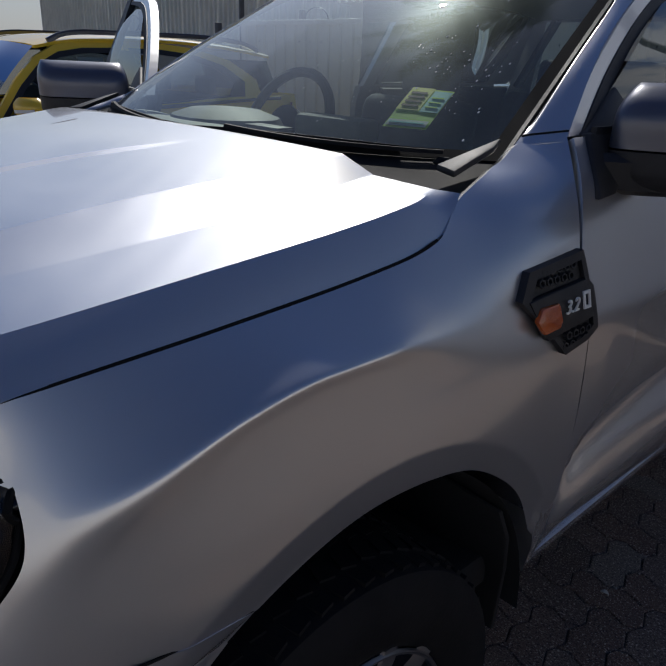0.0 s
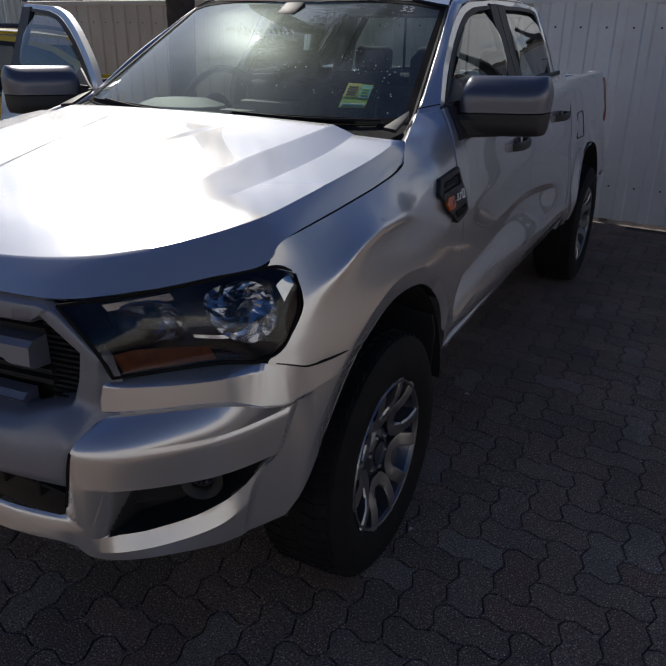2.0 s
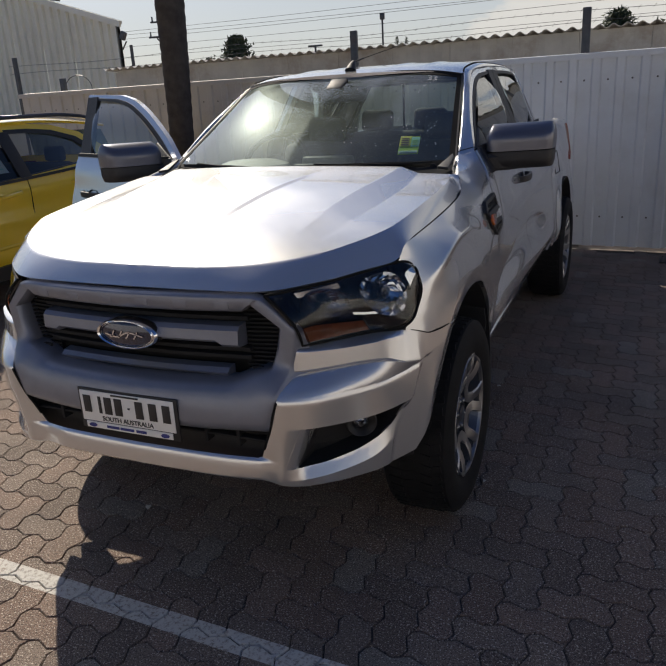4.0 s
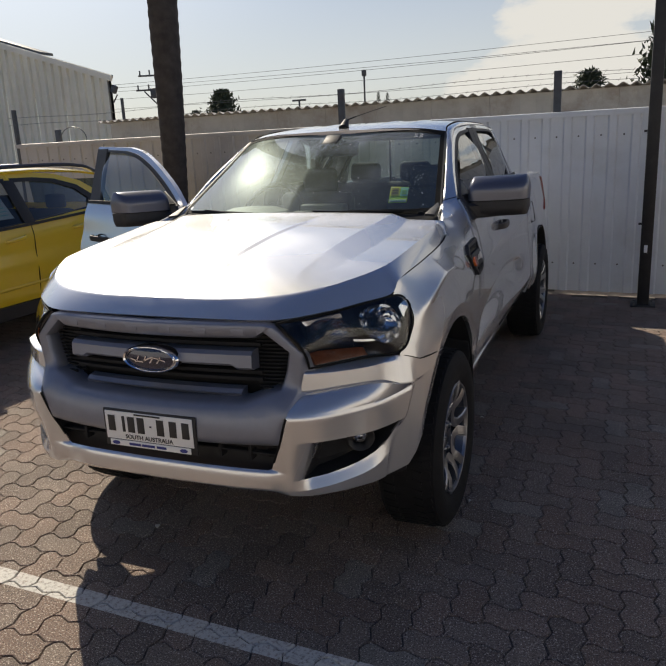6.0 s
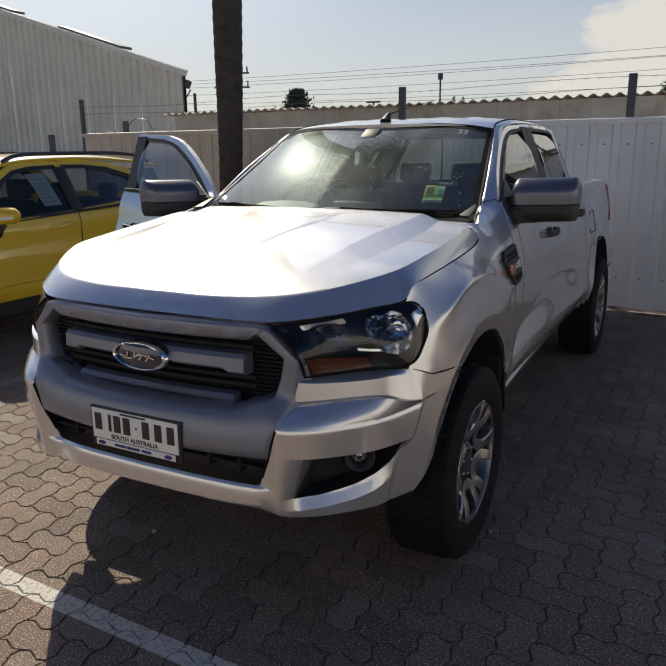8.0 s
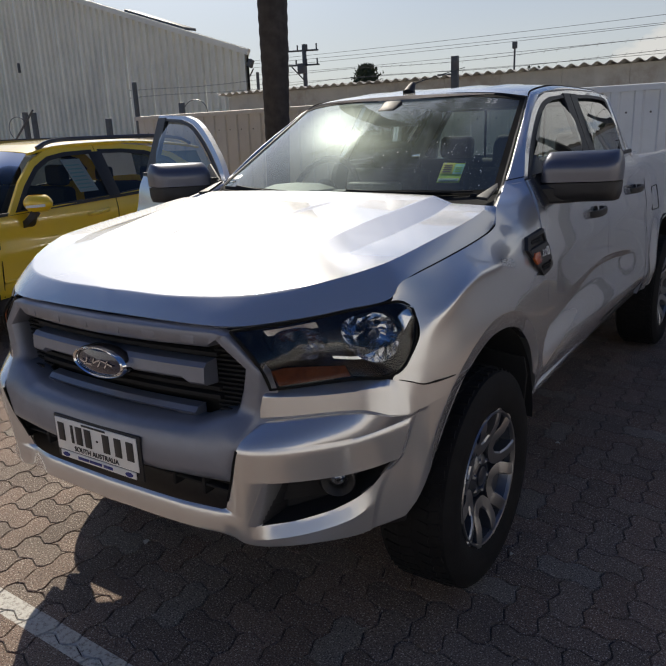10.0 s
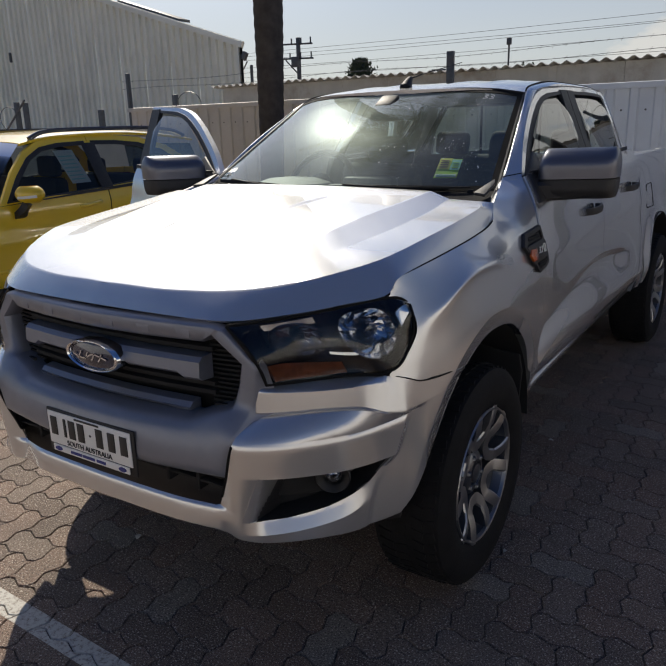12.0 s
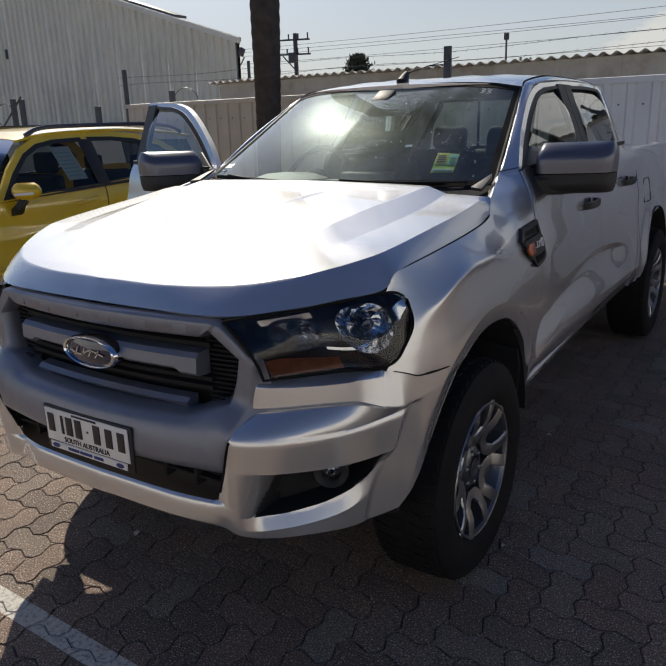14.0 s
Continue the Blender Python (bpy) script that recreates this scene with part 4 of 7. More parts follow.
# number plate
plate = part("number_plate", box((0.372, 0.004, 0.107), (0, 0.012, 0.681), 0.0015), WHITE_PLATE, truck, "white number plate in a black holder")
part("plate_holder", box((0.394, 0.008, 0.144), (0, 0.019, 0.669), 0.003), BLACK_PLASTIC, plate)
part("plate_strip", box((0.345, 0.004, 0.022), (0, 0.010, 0.6145), 0.001), WHITE_PLATE, plate, "narrow white dealer strip")
for x in (-0.165, -0.113, -0.080, -0.038, 0.045, 0.098, 0.150):
    w = 0.012 if x == -0.113 else 0.030
    part("plate_bar", box((w, 0.002, 0.060), (x + 0.008, 0.0085, 0.689), 0.0008), INK, plate)
part("plate_dot", box((0.008, 0.002, 0.006), (0.012, 0.0085, 0.689), 0.0008), INK, plate)
lettering("plate_text", "SOUTH AUSTRALIA", 0.0235, 0.0008, Matrix.Translation((0, 0.0085, 0.641)) @ pose(0, 0, 0, 90), INK, plate)
for x, w in ((-0.062, 0.05), (-0.005, 0.055), (0.052, 0.04)):
    part("strip_bar", box((w, 0.002, 0.009), (x, 0.0065, 0.6145), 0.0005), INK_BLUE, plate)
for x in (-0.145, 0.145):
    o = lathe([(-0.001, 0.001), (-0.001, 1.0), (0.001, 1.0)], 20, "y")
    bmesh.ops.transform(o, matrix=Matrix.Translation((x, 0.0065, 0.6145)) @ Matrix.Diagonal((0.016, 1, 0.007, 1)), verts=o.verts)
    part("strip_oval", o, INK_BLUE, plate)
part("plate_top_bar", box((0.11, 0.002, 0.006), (0, 0.0085, 0.7285), 0.0005), INK, plate)

# headlamps
L_TOP = [(0.484, 0.118, 1.064), (0.60, 0.212, 1.078), (0.70, 0.330, 1.092), (0.772, 0.432, 1.102), (0.798, 0.476, 1.098), (0.814, 0.512, 1.076)]


def lamp_bottom(s):
    return curve3([(0.578, 0.155, 0.906), (0.66, 0.244, 0.907), (0.740, 0.320, 0.911), (0.812, 0.366, 0.912), (0.842, 0.430, 0.942), (0.838, 0.490, 1.000), (0.826, 0.510, 1.040)], s)


def lamp_top(s):
    return curve3(L_TOP, s)


def lamp_skin(u, v, inset=0.0):
    a, b = lamp_top(u), lamp_bottom(u)
    p = a.lerp(b, v)
    if u < 0.25:
        p.x += 0.03 * (1 - u / 0.25) * math.sin(v * math.pi) * 0.8
    out = Vector((0.62, -0.78, 0.05))
    return p + out * (0.016 * math.sin(math.pi * v) - inset * (0.25 + 0.75 * math.sin(math.pi * min(1, max(0, v)))) * min(1, 8 * u, 8 * (1 - u)))


for side in (1, -1):
    lb = thicken(grid(lambda u, v: lamp_skin(u, v, 0.075) - Vector((0.006, -0.006, 0)), 40, 20), 0.01)
    if side < 0:
        mirrored(lb, keep=False)
    lamp = part("headlamp", lb, LAMP_BLACK, truck, "clear headlamp with dark housing and amber indicator")
    # two round bowls of fluted mirror, a bright strip, the amber block
    fr_rnd = random.Random(3)
    for uc, vc, ru, rv, dp, mt, n1 in ((0.285, 0.36, 0.135, 0.25, 0.030, LAMP_GREY, 18), (0.655, 0.44, 0.150, 0.35, 0.040, LAMP_CHROME, 26)):
        jit = [[fr_rnd.uniform(-0.0022, 0.0022) for _ in range(8)] for _ in range(n1 + 1)]
        jit[n1] = jit[0]

        def bowl(u, v):
            a, r = 2 * math.pi * u, 0.16 + 0.84 * v
            k = abs(math.cos(a)) ** 0.8 * math.copysign(1, math.cos(a)), abs(math.sin(a)) ** 0.8 * math.copysign(1, math.sin(a))
            return lamp_skin(uc + ru * r * k[0], vc + rv * r * k[1], 0.020 + dp * (1 - r * r) + jit[round(u * n1)][round(v * 5)] * (0.3 + v))
        b = grid(bowl, n1, 5)
        if side < 0:
            mirrored(b, keep=False)
        part("reflector", b, mt, lamp, smooth=False)
    for u, v in ((0.285, 0.36), (0.655, 0.44)):
        c = lamp_skin(u, v, 0.035)
        bulb = lathe([(-0.02, 0.001), (-0.018, 0.010), (0.0, 0.014), (0.03, 0.014)], 16, "y")
        bmesh.ops.transform(bulb, matrix=Matrix.Translation(c) @ pose(0, 0, 0, 0, 0, 14), verts=bulb.verts)
        if side < 0:
            mirrored(bulb, keep=False)
        part("bulb_shield", bulb, LAMP_BLACK, lamp)
    ab = thicken(grid(lambda u, v: lamp_skin(0.05 + 0.38 * u, 0.68 + (0.965 - 0.68) * v + 0.13 * u * (1 - v), 0.042 - 0.012 * v), 16, 6), 0.02)
    st = thicken(grid(lambda u, v: lamp_skin(0.40 + 0.22 * u, 0.62 + 0.045 * v + 0.05 * math.sin(3 * u), 0.03), 20, 2), 0.008)
    tp = thicken(grid(lambda u, v: lamp_skin(0.15 + 0.27 * u, 0.07 + 0.09 * v, 0.03), 20, 2), 0.008)
    ov = thicken(grid(lambda u, v: lamp_skin(0.85 + 0.11 * u, 0.34 - 0.16 * u + 0.30 * v, 0.02), 6, 6), 0.008)
    for b, nm, mt in ((ab, "indicator", AMBER_DIM), (st, "trim_strip", LAMP_CHROME), (tp, "upper_reflector", LAMP_CHROME), (ov, "side_reflector", LAMP_CHROME)):
        if side < 0:
            mirrored(b, keep=False)
        part(nm, b, mt, lamp)
    gl = grid(lamp_skin, 40, 16)
    if side < 0:
        mirrored(gl, keep=False)
    lens = part("lens", gl, LENS, lamp, "clear plastic lens")
    lens.visible_shadow = False
    # dark gasket round the lens
    edge = [lamp_skin(i / 30, 0) for i in range(31)] + [lamp_skin(1, j / 8) for j in range(1, 9)] + [lamp_skin(1 - i / 30, 1) for i in range(1, 31)] + [lamp_skin(0, 1 - j / 8) for j in range(1, 9)]
    if side < 0:
        edge = [Vector((-p.x, p.y, p.z)) for p in edge]
    part("gasket", sweep(edge, circle(0.0045, 6), straight=True, caps=False), SEAM_BLACK, lamp)


# ---- cab and doors ----
def belt(y):
    return ip([(1.55, 1.346), (2.0, 1.348), (3.4, 1.365)], y)


def door_low(y0, y1, front, rear):
    """Outer skin of the lower door between two seams."""
    def f(u, v):
        z = 0.53 + v * (belt((y0 + y1) / 2) - 0.53)
        a, b = front(z), rear(z)
        y = a + (b - a) * u
        low = ip([(1.45, 0.508), (2.05, 0.532), (3.4, 0.564)], y)
        zb = max(low, arch_r(y) + 0.02 if y > 3.54 else low)
        z = zb + v * (belt(y) - zb)
        return Vector((side_x(y, z), y, z))
    return f


def seam_b(z):
    return ip([(0.5, 2.57), (0.85, 2.60), (1.05, 2.60), (1.2, 2.565), (1.36, 2.545)], z)


def seam_c(z):
    return ip([(0.5, 3.44), (0.66, 3.52), (0.82, 3.57), (0.99, 3.575), (1.16, 3.53), (1.29, 3.465), (1.36, 3.45)], z)


W_FRONT = [(1.640, 1.352), (1.785, 1.447), (1.920, 1.525), (2.055, 1.589), (2.170, 1.632), (2.295, 1.656), (2.505, 1.671), (2.478, 1.53), (2.425, 1.362)]
O_FRONT = [(1.560, 1.346), (1.690, 1.445), (1.803, 1.514), (1.957, 1.597), (2.108, 1.659), (2.25, 1.689), (2.620, 1.706), (2.585, 1.53), (2.545, 1.352)]
W_REAR = [(2.652, 1.366), (2.690, 1.52), (2.742, 1.672), (3.03, 1.674), (3.30, 1.670), (3.425, 1.652), (3.405, 1.56), (3.36, 1.46), (3.30, 1.375)]
O_REAR = [(2.549, 1.354), (2.588, 1.53), (2.626, 1.706), (3.03, 1.708), (3.34, 1.702), (3.515, 1.675), (3.510, 1.575), (3.475, 1.46), (3.446, 1.364)]


def eased(poly, i, j, n=18):
    """The outline with its run from point i to point j drawn as one smooth curve."""
    run = [curve3([(a, b, 0) for a, b in poly[i:j + 1]], k / n) for k in range(n + 1)]
    return poly[:i] + [(p.x, p.y) for p in run] + poly[j + 1:]


W_FRONT, O_FRONT = eased(W_FRONT, 0, 5), eased(O_FRONT, 0, 5)
W_REAR, O_REAR = eased(W_REAR, 2, 8, 24), eased(O_REAR, 2, 8, 24)


def glass_frame(y, z, d):
    return (green_x(z, y) - d, y, z)


def make_door(name, label, low, outer, window, parent, handle_y, handle_z):
    """A door with its skin, window frame, pane, weather strip, inner card and handle, on the left side."""
    b = thicken(grid(low, 50, 90), 0.03)
    door = part(name, b, SILVER, parent, label)
    part("window_frame", ring(outer, blend(outer, window, 0.62), 0.03, glass_frame, sub=4), SILVER, door)
    part("weather_strip", ring(blend(outer, window, 0.58), blend(outer, window, 1.07), 0.022, lambda y, z, d: (green_x(z, y) + 0.003 - d, y, z), sub=4), BLACK_PLASTIC, door)
    trim = [(2.425, 1.362), (2.541, 1.362), (2.616, 1.690), (2.506, 1.690)] if name == "front_door" else [(2.549, 1.362), (2.650, 1.362), (2.742, 1.690), (2.624, 1.690)]
    part("pillar_trim", prism(trim, 0.01, lambda y, z, d: (green_x(z, y) + 0.006 - d, y, z)), BLACK_PLASTIC, door)
    edge = blend(outer, window, 1.0)
    y0, y1 = min(q[0] for q in edge), max(q[0] for q in edge)

    def bowed(u, v):
        y = y0 + 0.001 + (y1 - y0 - 0.002) * u
        zs = [a[1] + (b[1] - a[1]) * (y - a[0]) / (b[0] - a[0]) for a, b in zip(edge, edge[1:] + edge[:1]) if min(a[0], b[0]) <= y <= max(a[0], b[0]) and abs(a[0] - b[0]) > 1e-9]
        z = min(zs) + (max(zs) - min(zs)) * v
        t = min(1, max(0, (z - 1.352) / 0.315))
        return Vector((green_x(z, y) - 0.014 + 0.030 * math.sin(math.pi * t), y, z))
    pane = part("pane", grid(bowed, 40, 12), SIDE_GLASS, door, "tinted side window")
    pane.visible_shadow = False
    ys = [p[0] for p in window]
    strip = [(side_x(y, belt(y)) + 0.004, y, belt(y) + 0.004) for y in [min(ys) - 0.02 + (max(ys) - min(ys) + 0.04) * k / 6 for k in range(7)]]
    part("belt_strip", sweep(strip, [(-0.006, -0.008), (0.006, -0.008), (0.004, 0.012), (-0.006, 0.012)], 12), BLACK_PLASTIC, door)
    card = grid(lambda u, v: Vector((side_x(2.2, 0.6 + 0.72 * v) - 0.075, low(0.03 + 0.94 * u, 0.5).y, 0.55 + 0.80 * v)), 6, 6)
    part("door_card", thicken(card, 0.02), INTERIOR, door)
    # handle: a scooped cup and a bowed grip
    hx = side_x(handle_y, handle_z)
    cup = lathe([(0.0, 1.0), (-0.006, 0.9), (-0.012, 0.5), (-0.013, 0.01)], 20, "x")
    bmesh.ops.transform(cup, matrix=Matrix.Translation((hx + 0.003, handle_y - 0.01, handle_z)) @ Matrix.Diagonal((1, 0.055, 0.032, 1)), verts=cup.verts)
    part("handle_cup", cup, BLACK_PLASTIC, door)
    grip = sweep([(hx + 0.002, handle_y - 0.085, handle_z - 0.004), (hx + 0.030, handle_y - 0.07, handle_z), (hx + 0.042, handle_y, handle_z + 0.004), (hx + 0.032, handle_y + 0.07, handle_z + 0.006), (hx + 0.002, handle_y + 0.085, handle_z + 0.006)], [(-0.006, -0.016), (0.006, -0.016), (0.009, 0), (0.006, 0.016), (-0.006, 0.016)], 16)
    part("door_handle", grip, BLACK_PLASTIC, door, "black door handle")
    return door


def make_mirror(parent):
    """Door mirror on the left side: grey cap above, black shell and foot below, silvered face behind."""
    def shell(z0, z1, grow):
        b = bmesh.new()
        rows = []
        nz, na = 10, 40
        for i in range(nz + 1):
            t = i / nz
            z = z0 + (z1 - z0) * t
            full = (z - 1.245) / (1.428 - 1.245)
            k = (1 - max(0, (full - 0.62) / 0.42) ** 2.4 * 0.75) * (1 - max(0, (0.20 - full) / 0.24) ** 2 * 0.28)
            row = []
            for j in range(na):
                a = 2 * math.pi * j / na
                ca, sa = math.cos(a), math.sin(a)
                sx = abs(ca) ** 0.38 * (1 if ca > 0 else -1)
                sy = abs(sa) ** 0.55 * (1 if sa > 0 else -1)
                wide = 0.142 * (0.80 + 0.20 * k) + grow
                depth = (0.095 if sa < 0 else 0.055) * k + grow
                row.append(b.verts.new((0.937 + wide * sx + 0.008 * (full - 0.5), 1.745 + depth * sy + 0.035 * sx, z + 0.012 + 0.015 * wide * sx)))
            rows.append(row)
        for A, B in zip(rows, rows[1:]):
            for j in range(na):
                jj = (j + 1) % na
                b.faces.new((A[j], A[jj], B[jj], B[j]))
        b.faces.new(rows[0][::-1])
        b.faces.new(rows[-1])
        return b
    m = part("door_mirror", shell(1.318, 1.432, 0.002), MIRROR_GREY, parent, "dark grey door mirror with black foot", angle=50)
    part("mirror_shell", shell(1.240, 1.314, 0.001), BLACK_PLASTIC, m, angle=50)
    part("mirror_foot", sweep([(0.775, 1.650, 1.285), (0.85, 1.695, 1.285), (0.93, 1.735, 1.290)], [(-0.06, -0.030), (-0.045, -0.040), (0.04, -0.040), (0.055, -0.030), (0.06, 0.020), (0.045, 0.034), (-0.045, 0.034), (-0.06, 0.020)], 10), BLACK_PLASTIC, m)
    part("mirror_sail", prism([(1.60, 1.348), (1.80, 1.352), (1.792, 1.40), (1.765, 1.430), (1.655, 1.372)], 0.02, lambda y, z, d: (green_x(z, y) + 0.012 - d, y, z), 0.003), BLACK_PLASTIC, m)
    part("mirror_sail_lower", prism([(1.545, 1.245), (1.61, 1.25), (1.68, 1.29), (1.78, 1.352), (1.60, 1.352), (1.57, 1.30)], 0.02, lambda y, z, d: (side_x(y, z) + 0.010 - d, y, z), 0.005), BLACK_PLASTIC, m)
    part("mirror_glass", box((0.20, 0.004, 0.11), (0.945, 1.806, 1.340), 0.001), CHROME, m)
    return m


left_front = make_door("front_door", "closed silver front door", door_low(1.47, 2.545, seam_a, lambda z: seam_b(z) - SEAM), O_FRONT, W_FRONT, truck, 2.34, 1.133)
make_mirror(left_front)
left_rear = make_door("rear_door", "closed silver rear door", door_low(2.55, 3.45, lambda z: seam_b(z) + SEAM, lambda z: seam_c(z) - SEAM), O_REAR, W_REAR, truck, 3.31, 1.155)
# the same pair on the driver's side, the front one swung open about its hinge
right_front = copy_thing(left_front, Matrix.Identity(4))
right_rear = copy_thing(left_rear, Matrix.Identity(4))
flip = Matrix.Diagonal((-1, 1, 1, 1))
for d in (right_front, right_rear):
    for o in (d, *d.children_recursive):
        o.data = o.data.copy()
        o.data.transform(flip)
        o.data.flip_normals()
right_front["label"] = "silver front door standing wide open"
DOOR_OPEN = 71.5
hinge = Vector((-0.85, 1.50, 0))
swing = Matrix.Translation(hinge + Vector((0.05, 0, -0.02))) @ Matrix.Rotation(radians(DOOR_OPEN), 4, "Z") @ Matrix.Translation(-hinge)
right_front.matrix_basis = swing

# roof, side rails, pillars
R_EDGE = [(0.599, 2.035, 1.672), (0.578, 2.17, 1.702), (0.570, 2.5, 1.727), (0.566, 2.95, 1.724), (0.560, 3.32, 1.712), (0.548, 3.52, 1.680)]


def roof_skin(u, v):
    e = curve3(R_EDGE, u)
    yc = e.y - 0.10 * (1 - u) ** 3
    zc = ip([(0, 1.702), (0.12, 1.728), (0.4, 1.752), (0.75, 1.742), (1, 1.694)], u)
    x = e.x * v
    z = zc + (e.z - zc) * (0.55 * v ** 2 + 0.45 * v ** 6)
    ribs = 0.004 * sum(math.exp(-((x - c) / 0.02) ** 2) for c in (0.18, 0.36)) * sstep(0.1, 0.2, u) * (1 - sstep(0.85, 0.95, u))
    return Vector((x, yc + (e.y - yc) * v * v, z + ribs))


roof = part("roof", thicken(mirrored(grid(roof_skin, 50, 40)), 0.02), SILVER, truck)
part("roof_lining", mirrored(grid(lambda u, v: roof_skin(0.03 + 0.94 * u, 0.96 * v) - Vector((0, 0, 0.045)), 10, 10)), HEADLINE, truck)
WS_BASE = [(0, 1.215, 1.296), (0.30, 1.250, 1.299), (0.55, 1.325, 1.303), (0.718, 1.428, 1.304)]
WS_TOP = [(0, 1.975, 1.700), (0.30, 1.985, 1.696), (0.48, 2.004, 1.685), (0.598, 2.035, 1.664)]


def ws(u, v, lift=0.0):
    a, b = curve3(WS_BASE, u), curve3(WS_TOP, u)
    p = a.lerp(b, v)
    return p + Vector((0.0, -0.45, 0.89)) * (0.026 * math.sin(math.pi * v) * (1 - u ** 3) + lift) + Vector((0, -0.01 * math.sin(math.pi * v) * (1 - u ** 3), 0))


RAIL_IN = [(0.7165, 1.459, 1.332), (0.677, 1.66, 1.457), (0.641, 1.84, 1.561), (0.601, 2.025, 1.664), (0.578, 2.17, 1.702), (0.570, 2.5, 1.727), (0.566, 2.95, 1.724), (0.560, 3.32, 1.712), (0.548, 3.52, 1.680), (0.62, 3.58, 1.55), (0.72, 3.61, 1.36)]
RAIL_OUT = [(1.545, 1.339), (1.735, 1.481), (1.905, 1.578), (2.09, 1.661), (2.24, 1.695), (2.62, 1.712), (3.03, 1.714), (3.34, 1.708), (3.523, 1.680), (3.518, 1.575), (3.454, 1.364)]


def rail_skin(u, v):
    """Pillar, roof rail and rear pillar in one skin between the glass or roof and the doors."""
    k = u * 10
    a = at_index(RAIL_IN, u)
    y, z = (ip([(i, q[c]) for i, q in enumerate(RAIL_OUT)], k) for c in (0, 1))
    b = Vector((green_x(z, y) + 0.003, y, z))
    # a narrow rolled edge along the glass
    roll = 0.010 * (1 - sstep(0.0, 0.16, v)) * (1 - sstep(0.25, 0.35, u)) * sstep(0.0, 0.04, u)
    return a.lerp(b, v) + Vector((0.75, -0.25, 0.6)) * (0.05 * (a - b).length * math.sin(math.pi * v) * sstep(0.0, 0.10, u)) + Vector((0.1, 0.35, -0.9)) * roll


for side in (1, -1):
    rl = grid(rail_skin, 90, 18)
    if side < 0:
        mirrored(rl, keep=False)
    rail = part("pillar_rail", thicken(rl, 0.012), SILVER, truck, angle=60)
    part("roof_seam", sweep([(side * q.x, q.y, q.z + 0.001) for q in [rail_skin(0.32 + 0.46 * k / 20, 0.0) for k in range(21)]], circle(0.004, 6), 40), SEAM_BLACK, rail)
    part("pillar_seam", sweep([(side * q.x, q.y, q.z) for q in [rail_skin(0.012, 0.02 + 0.96 * k / 8) for k in range(9)]], circle(0.0022, 6), 12), SEAM_BLACK, rail)
    cp = grid(lambda u, v: Vector((side * (0.47 + 0.17 * (1 - v) - 0.012), 3.47 + 0.05 * u, 1.36 + 0.29 * v)), 3, 6)
    part("rear_pillar", thicken(cp, 0.02), INTERIOR, truck)

# windscreen
wb = mirrored(grid(ws, 40, 30))
screen = part("windscreen", wb, GLASS, truck, "raked laminated windscreen")
screen.visible_shadow = False
# black printed border
border = bmesh.new()
border = grid(lambda u, v: ws(u, 0.955 + 0.045 * v, 0.002), 30, 2, border)
border = grid(lambda u, v: ws(0.955 + 0.045 * u, v, 0.002), 3, 30, border)
border = grid(lambda u, v: ws(u, 0.035 * v, 0.002), 30, 3, border)
part("screen_border", thicken(mirrored(border), 0.002), SEAM_BLACK, screen)
for side in (1, -1):
    part("screen_trim", sweep([(side * p.x, p.y, p.z) for p in [ws(0.995, k / 10, 0.001) for k in range(11)]], [(-0.005, -0.004), (0.005, -0.004), (0.004, 0.003), (-0.004, 0.003)], 20), BLACK_PLASTIC, screen)
part("roof_seal", sweep([p for p in [ws(abs(k) / 10, 1.0, 0.002) if k >= 0 else Vector((-ws(-k / 10, 1.0).x, ws(-k / 10, 1.0).y, ws(-k / 10, 1.0).z)) for k in range(-10, 11)]], circle(0.006, 6), 40), BLACK_PLASTIC, screen)
# cowl panel and wipers
cowl = mirrored(grid(lambda u, v: curve3([(0, 1.15, 1.272), (0.4, 1.19, 1.27), (0.62, 1.22, 1.262), (0.735, 1.26, 1.258)], u).lerp(curve3(WS_BASE, u) + Vector((0, 0.03, 0.006)), v), 30, 6))
part("cowl_panel", thicken(cowl, 0.01), COWL_BLACK, truck)
for a, b in (((0.62, 0.004), (0.13, 0.034)), ((0.02, 0.006), (-0.50, 0.032))):
    def on_glass(x, v, h):
        q = ws(abs(x) / 0.718, v, h)
        return Vector((math.copysign(q.x, x), q.y, q.z))
    wiper = part("wiper", sweep([on_glass(a[0] + (b[0] - a[0]) * k / 8, a[1] + (b[1] - a[1]) * k / 8 - 0.006 * math.sin(math.pi * k / 8), 0.012) for k in range(9)], [(-0.006, -0.003), (0.006, -0.003), (0.004, 0.004), (-0.004, 0.004)], 20), COWL_BLACK, truck, "black wiper arm and blade")
    mid = b[0] + (a[0] - b[0]) * 0.28
    part("blade", sweep([on_glass(mid + 0.27 - 0.54 * k / 8, 0.018 + 0.012 * math.sin(math.pi * k / 8), 0.006) for k in range(9)], [(-0.004, -0.006), (0.004, -0.006), (0.002, 0.006), (-0.002, 0.006)], 16), COWL_BLACK, wiper)
    part("pivot", lathe([(0.0, 0.018), (0.02, 0.018), (0.028, 0.010), (0.029, 0.001)], 16, "z"), COWL_BLACK, wiper).matrix_basis = Matrix.Translation(on_glass(a[0], -0.02, -0.018))
# cowl corner pieces
for side in (1, -1):
    part("cowl_corner", prism([(0.672, 1.300), (0.722, 1.285), (0.716, 1.40), (0.700, 1.440)], 0.012, lambda x, y, d: (side * x, y, 1.288 + (y - 1.28) * 0.28 + d), 0.003), BLACK_PLASTIC, truck)

